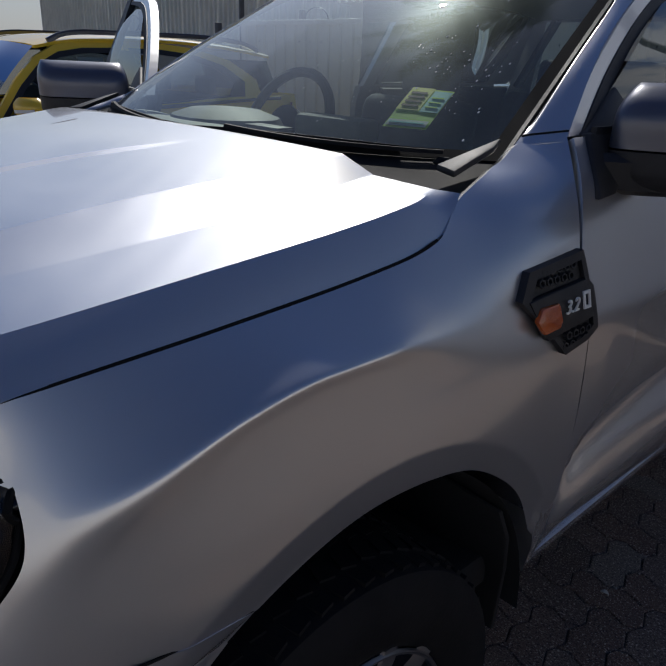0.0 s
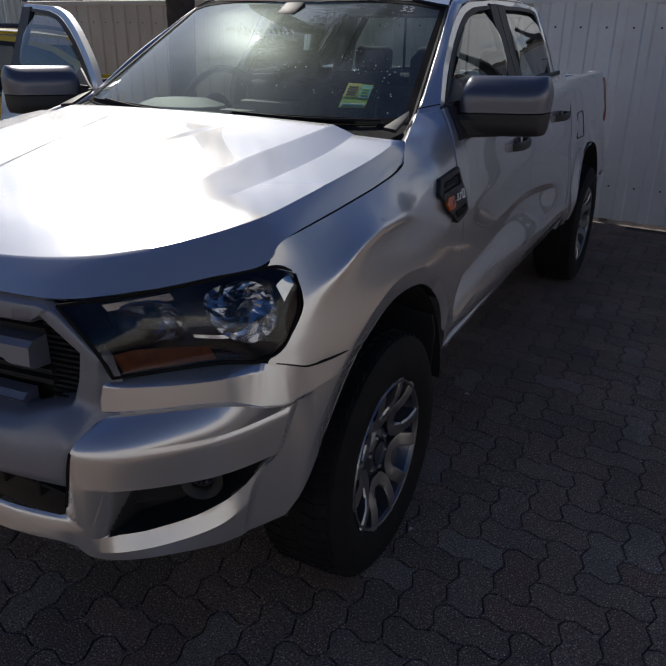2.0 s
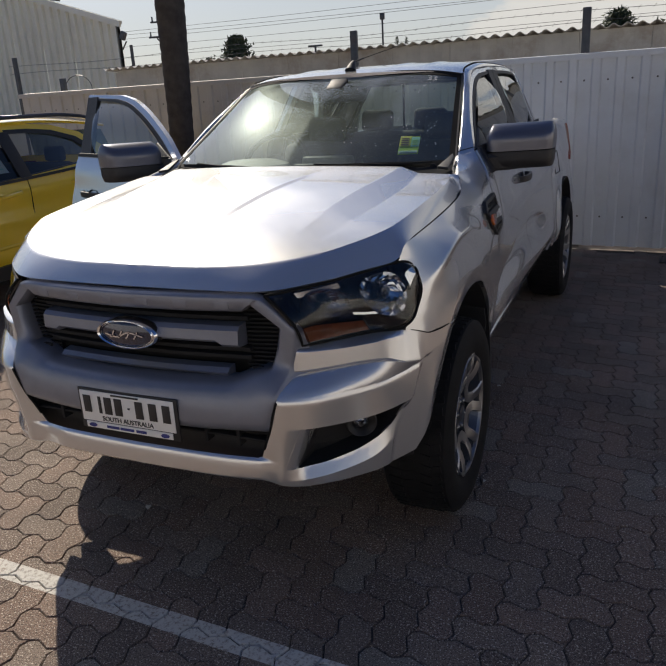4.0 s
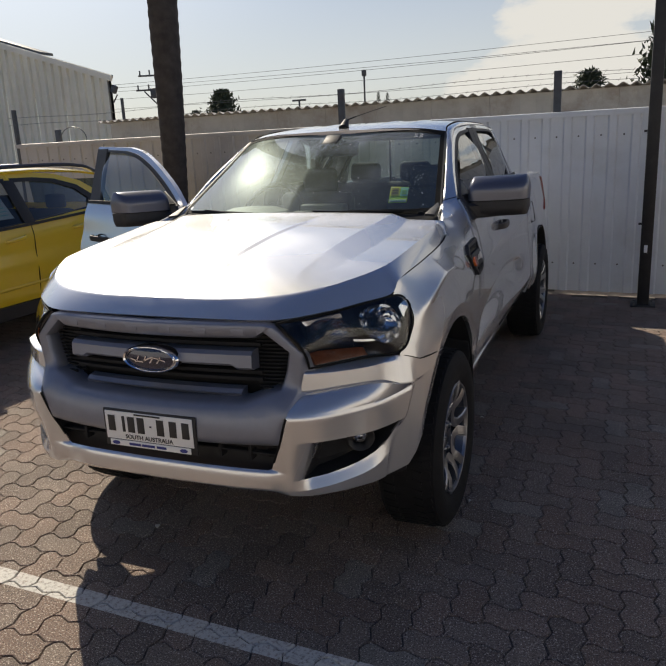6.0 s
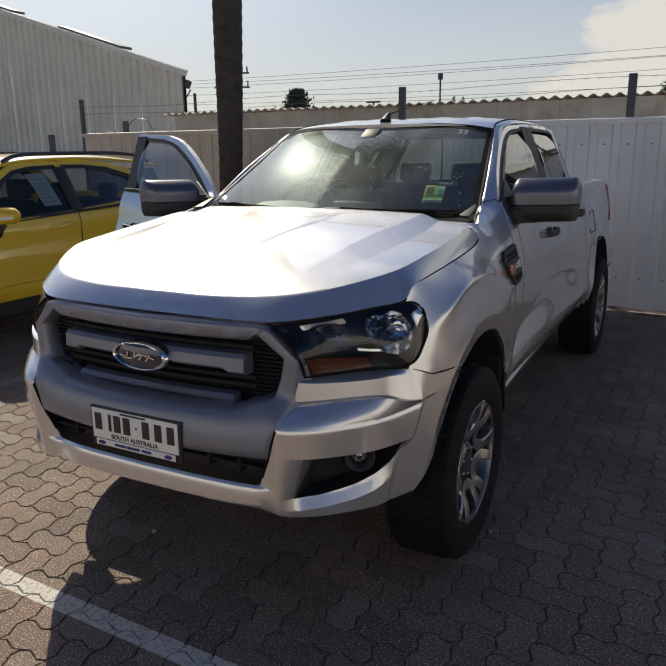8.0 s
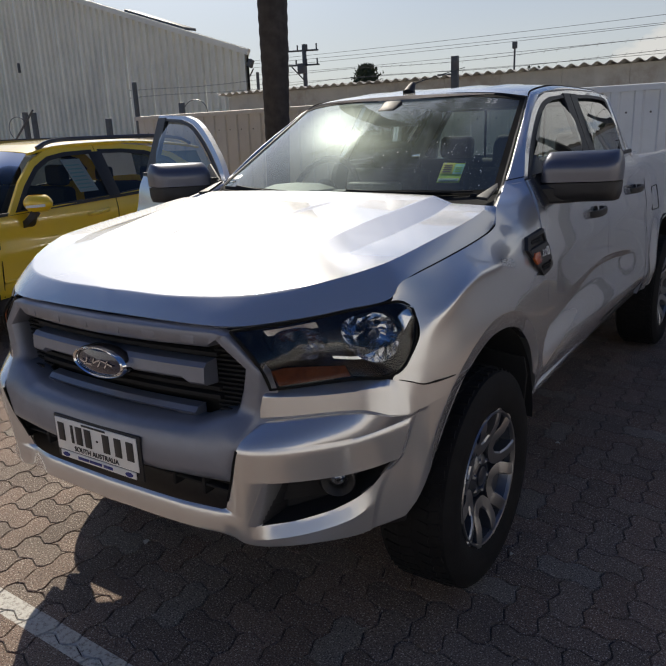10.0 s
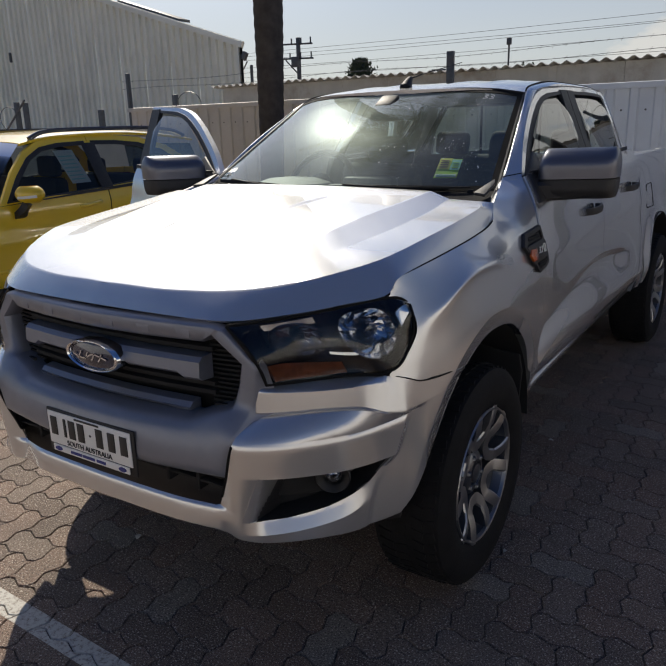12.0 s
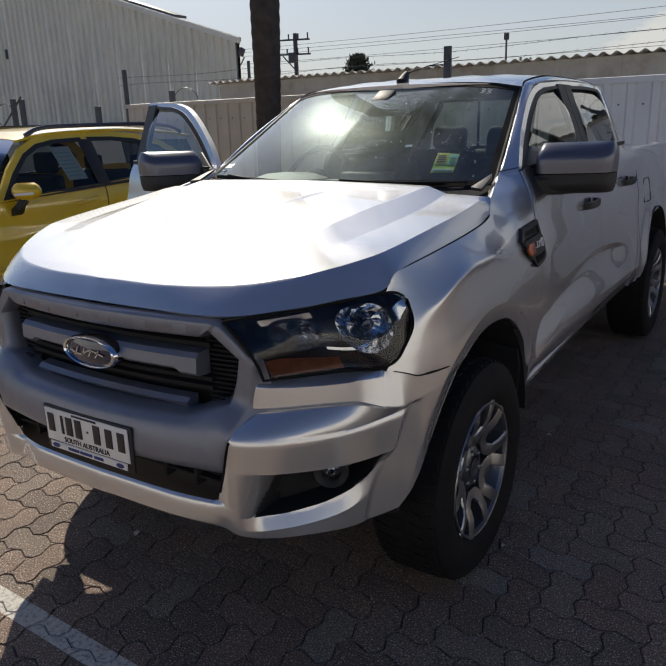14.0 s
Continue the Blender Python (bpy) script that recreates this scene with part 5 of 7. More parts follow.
# roof antenna
ant = part("roof_antenna", sweep([(0.0, 2.05, 1.715), (0.0, 2.075, 1.742), (0.0, 2.10, 1.762)], circle(0.032, 12, 0.030), 8, taper=lambda t: 1 - 0.6 * t), BLACK_PLASTIC, truck, "black shark-fin foot with thin whip")
part("whip", sweep([(0.0, 2.11, 1.765), (0.08, 2.22, 1.800), (0.165, 2.34, 1.836)], circle(0.002, 6), 6), BLACK_PLASTIC, ant)
part("whip_tip", sweep([(0.0, 2.105, 1.762), (0.035, 2.155, 1.780)], circle(0.004, 8), 3), BLACK_PLASTIC, ant)

# side vent with mesh, amber repeater and lettering
VENT = [(1.276, 1.118), (1.306, 1.160), (1.464, 1.174), (1.475, 1.121), (1.488, 1.111), (1.503, 1.032), (1.474, 1.016), (1.398, 1.006)]
for side in (1, -1):
    def vent_frame(y, z, d):
        return (side * (fender_x(y, z) + 0.014 - d), y, z)
    vent = part("side_vent", ring(VENT, blend(VENT, [(1.40, 1.085)] * 8, 0.17), 0.03, vent_frame, 3), BLACK_PLASTIC, truck, "black side vent with amber repeater")
    part("vent_plate", prism(blend(VENT, [(1.40, 1.085)] * 8, 0.15), 0.012, lambda y, z, d: (side * (fender_x(y, z) + 0.006 - d), y, z)), BLACK_PLASTIC, vent)
    part("vent_bridge", prism([(1.292, 1.116), (1.462, 1.126), (1.482, 1.058), (1.335, 1.046)], 0.012, lambda y, z, d: (side * (fender_x(y, z) + 0.017 - d), y, z), 0.002), BLACK_PLASTIC, vent)
    part("repeater", prism([(1.302, 1.084), (1.318, 1.103), (1.368, 1.103), (1.375, 1.073), (1.366, 1.062), (1.320, 1.060)], 0.010, lambda y, z, d: (side * (fender_x(y, z) + 0.022 - d), y, z), 0.003), AMBER, vent, "amber repeater lens")
    for (y0, z0, n) in ((1.335, 1.138, 5), (1.395, 1.022, 4)):
        for i in range(n):
            for j in range(2):
                hexa = [(y0 + 0.021 * i + 0.010 * j + 0.009 * math.cos(k * math.pi / 3 + 0.5), z0 + 0.017 * j + 0.008 * math.sin(k * math.pi / 3 + 0.5)) for k in range(6)]
                part("vent_cell", ring(hexa, blend(hexa, [(sum(p[0] for p in hexa) / 6, sum(p[1] for p in hexa) / 6)] * 6, 0.35), 0.008, lambda y, z, d: (side * (fender_x(y, z) + 0.014 - d), y, z)), BLACK_PLASTIC, vent)
    if side > 0:
        lettering("vent_text", "3.2", 0.036, 0.0015, Matrix.Translation((fender_x(1.42, 1.09) + 0.0195, 1.409, 1.090)) @ pose(0, 0, 0, 90, 0, 90), WHITE_PLATE, vent)
        part("vent_mark", ring([(1.444, 1.078), (1.466, 1.078), (1.466, 1.108), (1.444, 1.108)], [(1.449, 1.083), (1.461, 1.083), (1.461, 1.103), (1.449, 1.103)], 0.003, lambda y, z, d: (fender_x(y, z) + 0.020 - d, y, z)), WHITE_PLATE, vent)

# lower sill, side step shadow gap
for side in (1, -1):
    part("sill", sweep([(side * 0.840, 1.47, 0.500), (side * 0.842, 2.4, 0.535), (side * 0.842, 3.42, 0.560)], [(-0.022, -0.010), (0.012, -0.010), (0.016, 0.012), (-0.02, 0.02)], 8), SILVER, truck)
part("floor_pan", box((1.62, 4.4, 0.08), (0, 2.95, 0.50), 0.01), UNDER, truck)

# cab corner between the rear door and the bed
for side in (1, -1):
    def corner(u, v):
        z = 0.50 + 0.86 * v
        y = seam_c(z) + SEAM + (3.612 - seam_c(z) - SEAM) * u
        return Vector((side * side_x(y, z), y, z))
    part("cab_corner", thicken(grid(corner, 12, 30), 0.02), SILVER, truck)

# cargo bed
BED0 = 3.625


def bed_skin(u, v):
    y = BED0 + (5.235 - BED0) * u
    zb = max(arch_r(y), 0.52) if 3.53 < y < 4.69 else ip([(3.4, 0.52), (4.69, 0.55), (5.24, 0.60)], y)
    zt = ip([(3.6, 1.314), (4.2, 1.312), (5.24, 1.290)], y)
    z = zb + (zt - zb) * v
    x = side_x(y, min(z, 1.10)) - ip([(1.10, 0), (1.22, 0.022), (1.28, 0.042), (1.32, 0.065)], z) - 0.025 * sstep(3.7, 5.2, y)
    if y > 5.15:
        x -= 0.05 * ((y - 5.15) / 0.085) ** 2
    return Vector((x, y, z))


def bed_cap(u, v):
    y = BED0 + (5.235 - BED0) * u
    p = bed_skin(u, 1)
    return Vector((p.x - 0.075 * v, y, p.z + 0.008 * math.sin(math.pi * v)))


def bed_lip(u, v):
    p = bed_skin(u, 0)
    return Vector((p.x - 0.07 * v, p.y, p.z + 0.003 * v))


bed = part("cargo_bed", box((1.40, 1.52, 0.05), (0, 4.42, 0.86), 0.01), BLACK_PLASTIC, truck, "open cargo bed with silver sides")
for side in (1, -1):
    bb = grid(bed_skin, 90, 36)
    bb = grid(bed_cap, 90, 4, bb)
    bb = grid(bed_lip, 90, 2, bb)
    bmesh.ops.remove_doubles(bb, verts=bb.verts, dist=0.0008)
    if side < 0:
        mirrored(bb, keep=False)
    part("bed_side", bb, SILVER, bed)
    part("bed_inner", box((0.04, 1.50, 0.42), (side * 0.69, 4.42, 1.08), 0.005), BLACK_PLASTIC, bed)
    tl = thicken(grid(lambda u, v: Vector((side * (bed_skin(0.94, 0.55 + 0.4 * v).x + 0.009 - 0.045 * u * u), 5.135 + 0.115 * u, 0.93 + 0.31 * v + 0.02 * (1 - u))), 8, 10), 0.02)
    part("tail_lamp", tl, RED_LENS, truck, "red tail lamp")
    if side > 0:
        ff = [(3.835, 0.975), (3.995, 0.975), (4.01, 0.99), (4.01, 1.11), (3.995, 1.125), (3.835, 1.125), (3.82, 1.11), (3.82, 0.99), (3.835, 0.975)]
        part("fuel_flap", sweep([(side_x(y, min(z, 1.10)) - ip([(1.10, 0), (1.22, 0.022)], z) - 0.025 * sstep(3.7, 5.2, y) + 0.0008, y, z) for y, z in ff], circle(0.0026, 5), straight=True, caps=False, up=(1, 0, 0)), SEAM_BLACK, bed)
part("bed_front_wall", box((1.44, 0.04, 0.46), (0, 3.655, 1.05), 0.01), SILVER, bed)
part("tailgate", box((1.38, 0.07, 0.48), (0, 5.195, 1.03), 0.02), SILVER, bed)
part("rear_bumper", box((1.66, 0.14, 0.16), (0, 5.27, 0.60), 0.03), CHROME, truck)
# cab back wall with window
RW = [(-0.60, 1.29), (0.60, 1.29), (0.505, 1.64), (-0.505, 1.64)]
part("cab_back", ring([(-0.75, 1.26), (0.75, 1.26), (0.555, 1.68), (-0.555, 1.68)], RW, 0.03, lambda x, z, d: (x, 3.565 - (z - 1.33) * 0.20 + d, z), 4), SILVER, truck)
part("cab_back_lower", box((1.56, 0.04, 0.74), (0, 3.565, 0.90)), INTERIOR, truck)
rwb = bmesh.new()
rwb.faces.new([rwb.verts.new((x, 3.570 - (z - 1.33) * 0.20, z)) for x, z in RW])
part("rear_window", rwb, REAR_GLASS, truck, "tinted rear window").visible_shadow = False
for x in (-0.2, 0.2):
    part("rear_window_bar", box((0.014, 0.012, 0.35), (x, 3.53, 1.465), 0.002), BLACK_PLASTIC, truck)

# ---- cabin interior ----
db = mirrored(grid(lambda u, v: Vector((0.74 * u, 1.22 + 0.10 * u * u + (0.52 - 0.08 * u) * v + 0.03, 1.262 + 0.035 * math.sin(math.pi * min(1, v * 1.1)) - 0.05 * v * v - (0.10 * sstep(0.85, 1, v)))), 30, 16))
dash = part("dashboard", thicken(db, 0.03), DASH, truck, "dark dashboard under the screen")
hump = lathe([(0.0, 1.0), (0.5, 0.92), (0.85, 0.6), (1.0, 0.02)], 24, "z")
bmesh.ops.transform(hump, matrix=Matrix.Translation((-0.37, 1.60, 1.268)) @ Matrix.Diagonal((0.21, 0.15, 0.055, 1)), verts=hump.verts)
part("instrument_hood", hump, DASH, dash)
part("dash_front", box((1.44, 0.05, 0.5), (0, 1.72, 1.0), 0.02), INTERIOR, dash)
part("dash_vent", box((0.13, 0.05, 0.006), (0.0, 1.47, 1.301), 0.002), BLACK_PLASTIC, dash)
part("dash_screen_pod", box((0.26, 0.08, 0.06), (0, 1.70, 1.29), 0.015), DASH, dash)
rim_pts = [(0.19 * math.cos(2 * math.pi * i / 32), 0.19 * math.sin(2 * math.pi * i / 32), 0) for i in range(33)]
wheel_m = Matrix.Translation((-0.37, 1.83, 1.245)) @ pose(0, 0, 0, 66, 0, 0)
st = sweep(rim_pts, circle(0.016, 8), straight=True, caps=False)
bmesh.ops.transform(st, matrix=wheel_m, verts=st.verts)
steer = part("steering_wheel", st, INTERIOR, truck, "black steering wheel")
for a in (0, math.pi, -math.pi / 2):
    sp = box((0.18, 0.04, 0.02), (0.09, 0, 0), 0.006, rot=None)
    bmesh.ops.transform(sp, matrix=wheel_m @ Matrix.Rotation(a, 4, "Z"), verts=sp.verts)
    part("spoke", sp, INTERIOR, steer)
hubb = lathe([(-0.03, 0.001), (-0.03, 0.07), (0.02, 0.075), (0.03, 0.05), (0.032, 0.001)], 20, "z")
bmesh.ops.transform(hubb, matrix=wheel_m, verts=hubb.verts)
part("hub", hubb, INTERIOR, steer)


def soft_box(size, at, n=3, tilt=0.0):
    b = box(size, (0, 0, 0), min(size) * 0.38, 4)
    bmesh.ops.transform(b, matrix=Matrix.Translation(at) @ Matrix.Rotation(tilt, 4, "X"), verts=b.verts)
    return b


def make_seat(x, y, w=0.50):
    s = part("front_seat" if y < 2.6 else "rear_seat", soft_box((w, 0.50, 0.16), (x, y, 0.76)), SEAT, truck, "dark cloth seat with headrest")
    part("backrest", soft_box((w, 0.14, 0.60), (x, y + 0.30, 1.04), tilt=-0.22), SEAT, s)
    part("headrest", soft_box((0.235, 0.10, 0.15), (x, y + 0.42, 1.405), tilt=-0.15), SEAT, s)
    for dx in (-0.06, 0.06):
        part("headrest_post", sweep([(x + dx, y + 0.385, 1.28), (x + dx, y + 0.41, 1.38)], circle(0.006, 8), 2), CHROME, s)
    return s


make_seat(0.37, 2.12)
make_seat(-0.37, 2.12)
make_seat(0.40, 3.10)
make_seat(0.0, 3.10)
make_seat(-0.40, 3.10)
rv = part("rear_view_mirror", soft_box((0.25, 0.045, 0.075), (0.0, 1.93, 1.60)), BLACK_PLASTIC, truck, "black rear-view mirror behind the screen")
part("stalk", sweep([(0.0, 1.87, 1.655), (0.0, 1.92, 1.61)], circle(0.010, 8), 3), BLACK_PLASTIC, rv)
part("sensor_pod", box((0.09, 0.10, 0.035), (0, 1.865, 1.645), 0.01, rot=Matrix.Rotation(0.5, 3, "X")), BLACK_PLASTIC, rv)

# ---- dried drops on the glass ----
def make_drops():
    rnd = random.Random(12)
    b = bmesh.new()
    for cx, cv, sx, sv, n in ((0.50, 0.42, 0.07, 0.13, 46), (0.56, 0.84, 0.10, 0.06, 44), (0.33, 0.30, 0.10, 0.10, 30), (0.62, 0.28, 0.05, 0.10, 26), (0.25, 0.80, 0.18, 0.07, 16)):
        for _ in range(n):
            x, v = rnd.gauss(cx, sx), rnd.gauss(cv, sv)
            if not (0.05 < v < 0.94 and 0.02 < x < 0.66 - 0.10 * v):
                continue
            r = rnd.choice((0.0008, 0.0011, 0.0015, 0.0024))
            c = ws(x / 0.718, v, 0.0008)
            ring6 = [b.verts.new(c + Vector((r * math.cos(a), 0.78 * r * 1.4 * math.sin(a), 0.60 * r * 1.4 * math.sin(a)))) for a in [math.pi * k / 3 for k in range(6)]]
            top = b.verts.new(c + Vector((0, -0.45, 0.89)) * (0.5 * r))
            for k in range(6):
                b.faces.new((ring6[k], ring6[(k + 1) % 6], top))
    return b


tagged(part("water_spots", make_drops(), mat("dried_drop", (0.60, 0.62, 0.62), 0.15, spec=0.6), screen, "pale dried drops"), kind="stuff")

# ---- window label and chalked number ----
def on_screen(x, v, h):
    q = ws(abs(x) / 0.718, v, h)
    return Vector((math.copysign(q.x, x), q.y, q.z))


def label_piece(u0, u1, v0, v1, h):
    b = grid(lambda u, v: ws(u0 + (u1 - u0) * u, v0 + (v1 - v0) * v, h), 4, 4)
    return thicken(b, 0.001)


SU, SV = (0.648, 0.766), (0.112, 0.268)


def sticker_at(a0, a1, b0, b1, h):
    return label_piece(SU[0] + (SU[1] - SU[0]) * a0, SU[0] + (SU[1] - SU[0]) * a1, SV[0] + (SV[1] - SV[0]) * b0, SV[0] + (SV[1] - SV[0]) * b1, h)


sticker = tagged(part("window_label", sticker_at(0, 1, 0, 1, -0.004), PAPER_GREEN), "green and yellow fuel label stuck inside the windscreen", "label")
part("label_top", sticker_at(0, 0.55, 0.42, 1, -0.002), PAPER_YELLOW, sticker)
part("label_side", sticker_at(0.58, 1, 0.40, 0.94, -0.002), PAPER_CYAN, sticker)
part("label_foot", sticker_at(0.04, 0.96, 0.03, 0.17, -0.002), PAPER, sticker)
for i in range(4):
    part("label_bar", sticker_at(0.08, 0.46, 0.50 + 0.11 * i, 0.545 + 0.11 * i, -0.0005), PAPER_INK, sticker)
for i in range(3):
    part("label_bar", sticker_at(0.64, 0.92, 0.50 + 0.12 * i, 0.53 + 0.12 * i, -0.0005), PAPER_GREEN, sticker)
part("label_bar", sticker_at(0.10, 0.90, 0.08, 0.11, -0.0005), PAPER_CYAN, sticker)

for k, (cx, cv) in enumerate(((0.535, 0.905), (0.566, 0.905))):
    chalk = part("chalk_mark", sweep([on_screen(cx + (0.022 * abs(math.sin(2 * math.pi * t / 14.0)) - 0.011) * (1 if t != 7 else 0.4), cv + 0.030 - 0.0042 * t, 0.003) for t in range(15)], circle(0.0016, 5), 50), PAPER)
    tagged(chalk, "white chalk pen number drawn on the windscreen", "marking", "numbers on the windscreen")

# ---- wheels ----
def make_wheel():
    w = part("wheel", lathe([(-0.115, 0.232), (-0.125, 0.26), (-0.13, 0.30), (-0.128, 0.345), (-0.112, 0.372), (-0.07, 0.381), (0, 0.384), (0.07, 0.381), (0.112, 0.372), (0.128, 0.345), (0.131, 0.30), (0.124, 0.262), (0.112, 0.240), (0.10, 0.232)], 72), TYRE, None, "black tyre on a two-tone alloy rim")
    w.name = "wheel"
    tb = bmesh.new()
    for i in range(56):
        a = 2 * math.pi * i / 56
        for x, wd, tilt in ((0.086, 0.034, 0.18), (0.045, 0.042, -0.25), (-0.012, 0.042, 0.25), (-0.07, 0.05, -0.18)):
            blk = box((wd, 0.026, 0.014), (0, 0, 0), 0, rot=Matrix.Rotation(tilt, 3, "Z"))
            r = 0.3785 if abs(x) < 0.08 else 0.3735
            bmesh.ops.transform(blk, matrix=Matrix.Rotation(a + (0.03 if x > 0 else 0), 4, "X") @ Matrix.Translation((x, 0, r)), verts=blk.verts)
            tb = join(tb, blk)
    part("tread", tb, TYRE, w, smooth=False)
    part("rim", lathe([(0.113, 0.238), (0.119, 0.235), (0.117, 0.229), (0.104, 0.2265)], 64), ALLOY, w, "machined alloy rim lip")
    part("barrel", lathe([(0.105, 0.227), (0.06, 0.214), (-0.09, 0.206), (-0.09, 0.02)], 48), ALLOY_DARK, w)
    part("brake_disc", lathe([(0.0, 0.155), (0.012, 0.155), (0.012, 0.05), (0.0, 0.05)], 40), ALLOY_DARK, w)
    hub2 = part("hub", lathe([(0.02, 0.085), (0.070, 0.078), (0.082, 0.060), (0.084, 0.045), (0.072, 0.040), (0.072, 0.036), (0.086, 0.034), (0.090, 0.020), (0.091, 0.001)], 36), ALLOY_DARK, w)
    for i in range(6):
        a = 2 * math.pi * (i + 0.5) / 6
        nut = lathe([(0.05, 0.012), (0.082, 0.011), (0.088, 0.006), (0.088, 0.001)], 6, "x")
        bmesh.ops.transform(nut, matrix=Matrix.Translation((0, 0.058 * math.cos(a), 0.058 * math.sin(a))), verts=nut.verts)
        part("wheel_nut", nut, ALLOY_DARK, hub2)
    for i in range(6):
        a = 2 * math.pi * i / 6 + 0.26

        def turned(b):
            # local (x, radial, tangential) turned about the axle
            for v in b.verts:
                r, t = v.co.y, v.co.z
                v.co = Vector((v.co.x, r * math.cos(a) - t * math.sin(a), r * math.sin(a) + t * math.cos(a)))
            return b
        # each arm is one looped blade: two prongs that meet above the hub, bright on the face, dark on the flanks
        half = [(0.234, 0.073), (0.205, 0.068), (0.17, 0.062), (0.138, 0.056), (0.130, 0.053), (0.118, 0.041), (0.106, 0.026), (0.103, 0.020), (0.102, 0.008)]
        loop = [(r, -t) for r, t in half] + half[::-1]
        P = [Vector((r, t)) for r, t in loop]

        def blade(w0, w1, h0, h1, lean):
            b, rows = bmesh.new(), []
            for k, q in enumerate(P):
                d = (P[min(k + 1, len(P) - 1)] - P[max(k - 1, 0)]).normalized()
                o = Vector((-d.y, d.x))
                x = 0.080 + 0.034 * sstep(0.085, 0.20, q.x)
                rows.append([b.verts.new((x + h, q.x + o.x * w, q.y + o.y * w)) for w, h in ((w0, h0), (w1, h0 - lean), (w1 + 0.006, h1), (w0 - 0.006, h1))])
            for A, B in zip(rows, rows[1:]):
                for c in range(4):
                    e = (c + 1) % 4
                    b.faces.new((A[c], A[e], B[e], B[c]))
            b.faces.new(rows[0][::-1])
            b.faces.new(rows[-1])
            return turned(b)
        part("spoke", blade(-0.0190, 0.0165, -0.002, -0.050, 0.0), ALLOY_DARK, w)
        part("spoke_face", blade(-0.0175, 0.0150, 0.003, -0.002, 0.003), ALLOY, w)
        web = prism([(0.050, -0.022), (0.095, -0.030), (0.14, -0.046), (0.222, -0.058), (0.222, 0.058), (0.14, 0.046), (0.095, 0.030), (0.050, 0.022)], 0.018, lambda r, t, d: (0.034 + d + 0.020 * sstep(0.09, 0.2, r), r, t))
        part("web", turned(web), ALLOY_DARK, w)
    return w


wheel0 = make_wheel()
wheel0.parent = truck
wheel0.matrix_basis = pose(0.785, 0.915, 0.385, 12)
for m in (pose(0.785, 4.127, 0.385, -8), pose(-0.785, 0.915, 0.385, 0, 0, 180), pose(-0.785, 4.127, 0.385, 15, 0, 180)):
    copy_thing(wheel0, m)
for y in (0.905, 4.127):
    part("axle", sweep([(-0.70, y, 0.385), (0.70, y, 0.385)], circle(0.05, 12), 2), UNDER, truck)


# ---- yellow hatchback ----
hatch = thing("hatchback_car", "bright yellow small hatchback car with roof rails parked on paving", "car")
HX, HY = -4.28, 0.61


def hp(x, y, z):
    return Vector((HX + x, HY + y, z))


H_ARCH = [(0.40, 0.36), (0.44, 0.52), (0.56, 0.66), (0.79, 0.73), (1.02, 0.66), (1.14, 0.52), (1.18, 0.36)]
H_TOP = [(0.05, 0.78), (0.25, 0.88), (0.6, 0.955), (1.15, 1.01), (1.35, 1.035), (2.2, 1.07), (3.2, 1.13), (3.9, 1.14)]


def h_side(y, z):
    w = ip([(0.30, 0.80), (0.42, 0.855), (0.60, 0.872), (0.72, 0.880), (0.84, 0.868), (0.95, 0.872), (1.05, 0.852), (1.14, 0.828)], z)
    w -= 0.22 * (1 - sstep(0.0, 0.55, y)) ** 2 + 0.12 * sstep(3.4, 3.98, y) ** 2
    for c in (0.79, 3.31):
        d = math.hypot(y - c, z - 0.36) - 0.37
        w += 0.02 * math.exp(-(d / 0.06) ** 2)
    return w


def h_low(u, v):
    y = 0.05 + 3.93 * u
    zb = 0.30
    for c in (0.0, 2.52):
        if 0.40 < y - c < 1.18:
            zb = max(zb, ip(H_ARCH, y - c))
    zt = ip(H_TOP, y)
    z = zb + (zt - zb) * v
    return h_side(y, z), y, z


hb_body = bmesh.new()
hb_body = grid(lambda u, v: hp(*h_low(u, v)), 110, 24, hb_body)
hb_body = grid(lambda u, v: hp(-h_low(u, v)[0], *h_low(u, v)[1:]), 110, 24, hb_body)
hb_body = grid(lambda u, v: hp(h_low(0, 0.02 + 0.98 * u)[0] * (1 - 2 * v), 0.05 - 0.10 * math.sin(math.pi * v), h_low(0, u)[2]), 10, 12, hb_body)
hb_body = grid(lambda u, v: hp(h_low(1, 0.02 + 0.98 * u)[0] * (1 - 2 * v), 3.98 + 0.06 * math.sin(math.pi * v), h_low(1, u)[2]), 10, 12, hb_body)
part("body", hb_body, YELLOW, hatch)
part("bonnet", grid(lambda u, v: hp(*(lambda y: (h_side(y, ip(H_TOP, y)) * (1 - 2 * v), y, ip(H_TOP, y) + 0.06 * math.sin(math.pi * v)))(0.05 + 1.25 * u)), 20, 16), YELLOW, hatch)
HW_BASE = [(0, 1.06, 1.05), (0.45, 1.12, 1.04), (0.80, 1.34, 1.03)]
HW_TOP = [(0, 1.66, 1.495), (0.35, 1.69, 1.49), (0.60, 1.78, 1.465)]


def h_screen(u, v):
    a, b = curve3(HW_BASE, u).lerp(curve3(HW_TOP, u), v), 0
    a.z += 0.03 * math.sin(math.pi * v)
    return a


hs = bmesh.new()
for sg in (1, -1):
    hs = grid(lambda u, v: hp(*(lambda q: (sg * q.x, q.y, q.z))(h_screen(u, v))), 16, 14, hs)
part("windscreen", hs, CAR_GLASS, hatch, "tinted windscreen").visible_shadow = False


def hg(z):
    """Half width of the glasshouse."""
    return 0.846 - (z - 1.08) * 0.55


H_EDGE2 = [(0.615, 1.78, 1.468), (0.63, 2.05, 1.515), (0.63, 2.7, 1.53), (0.61, 3.3, 1.50), (0.58, 3.80, 1.44)]


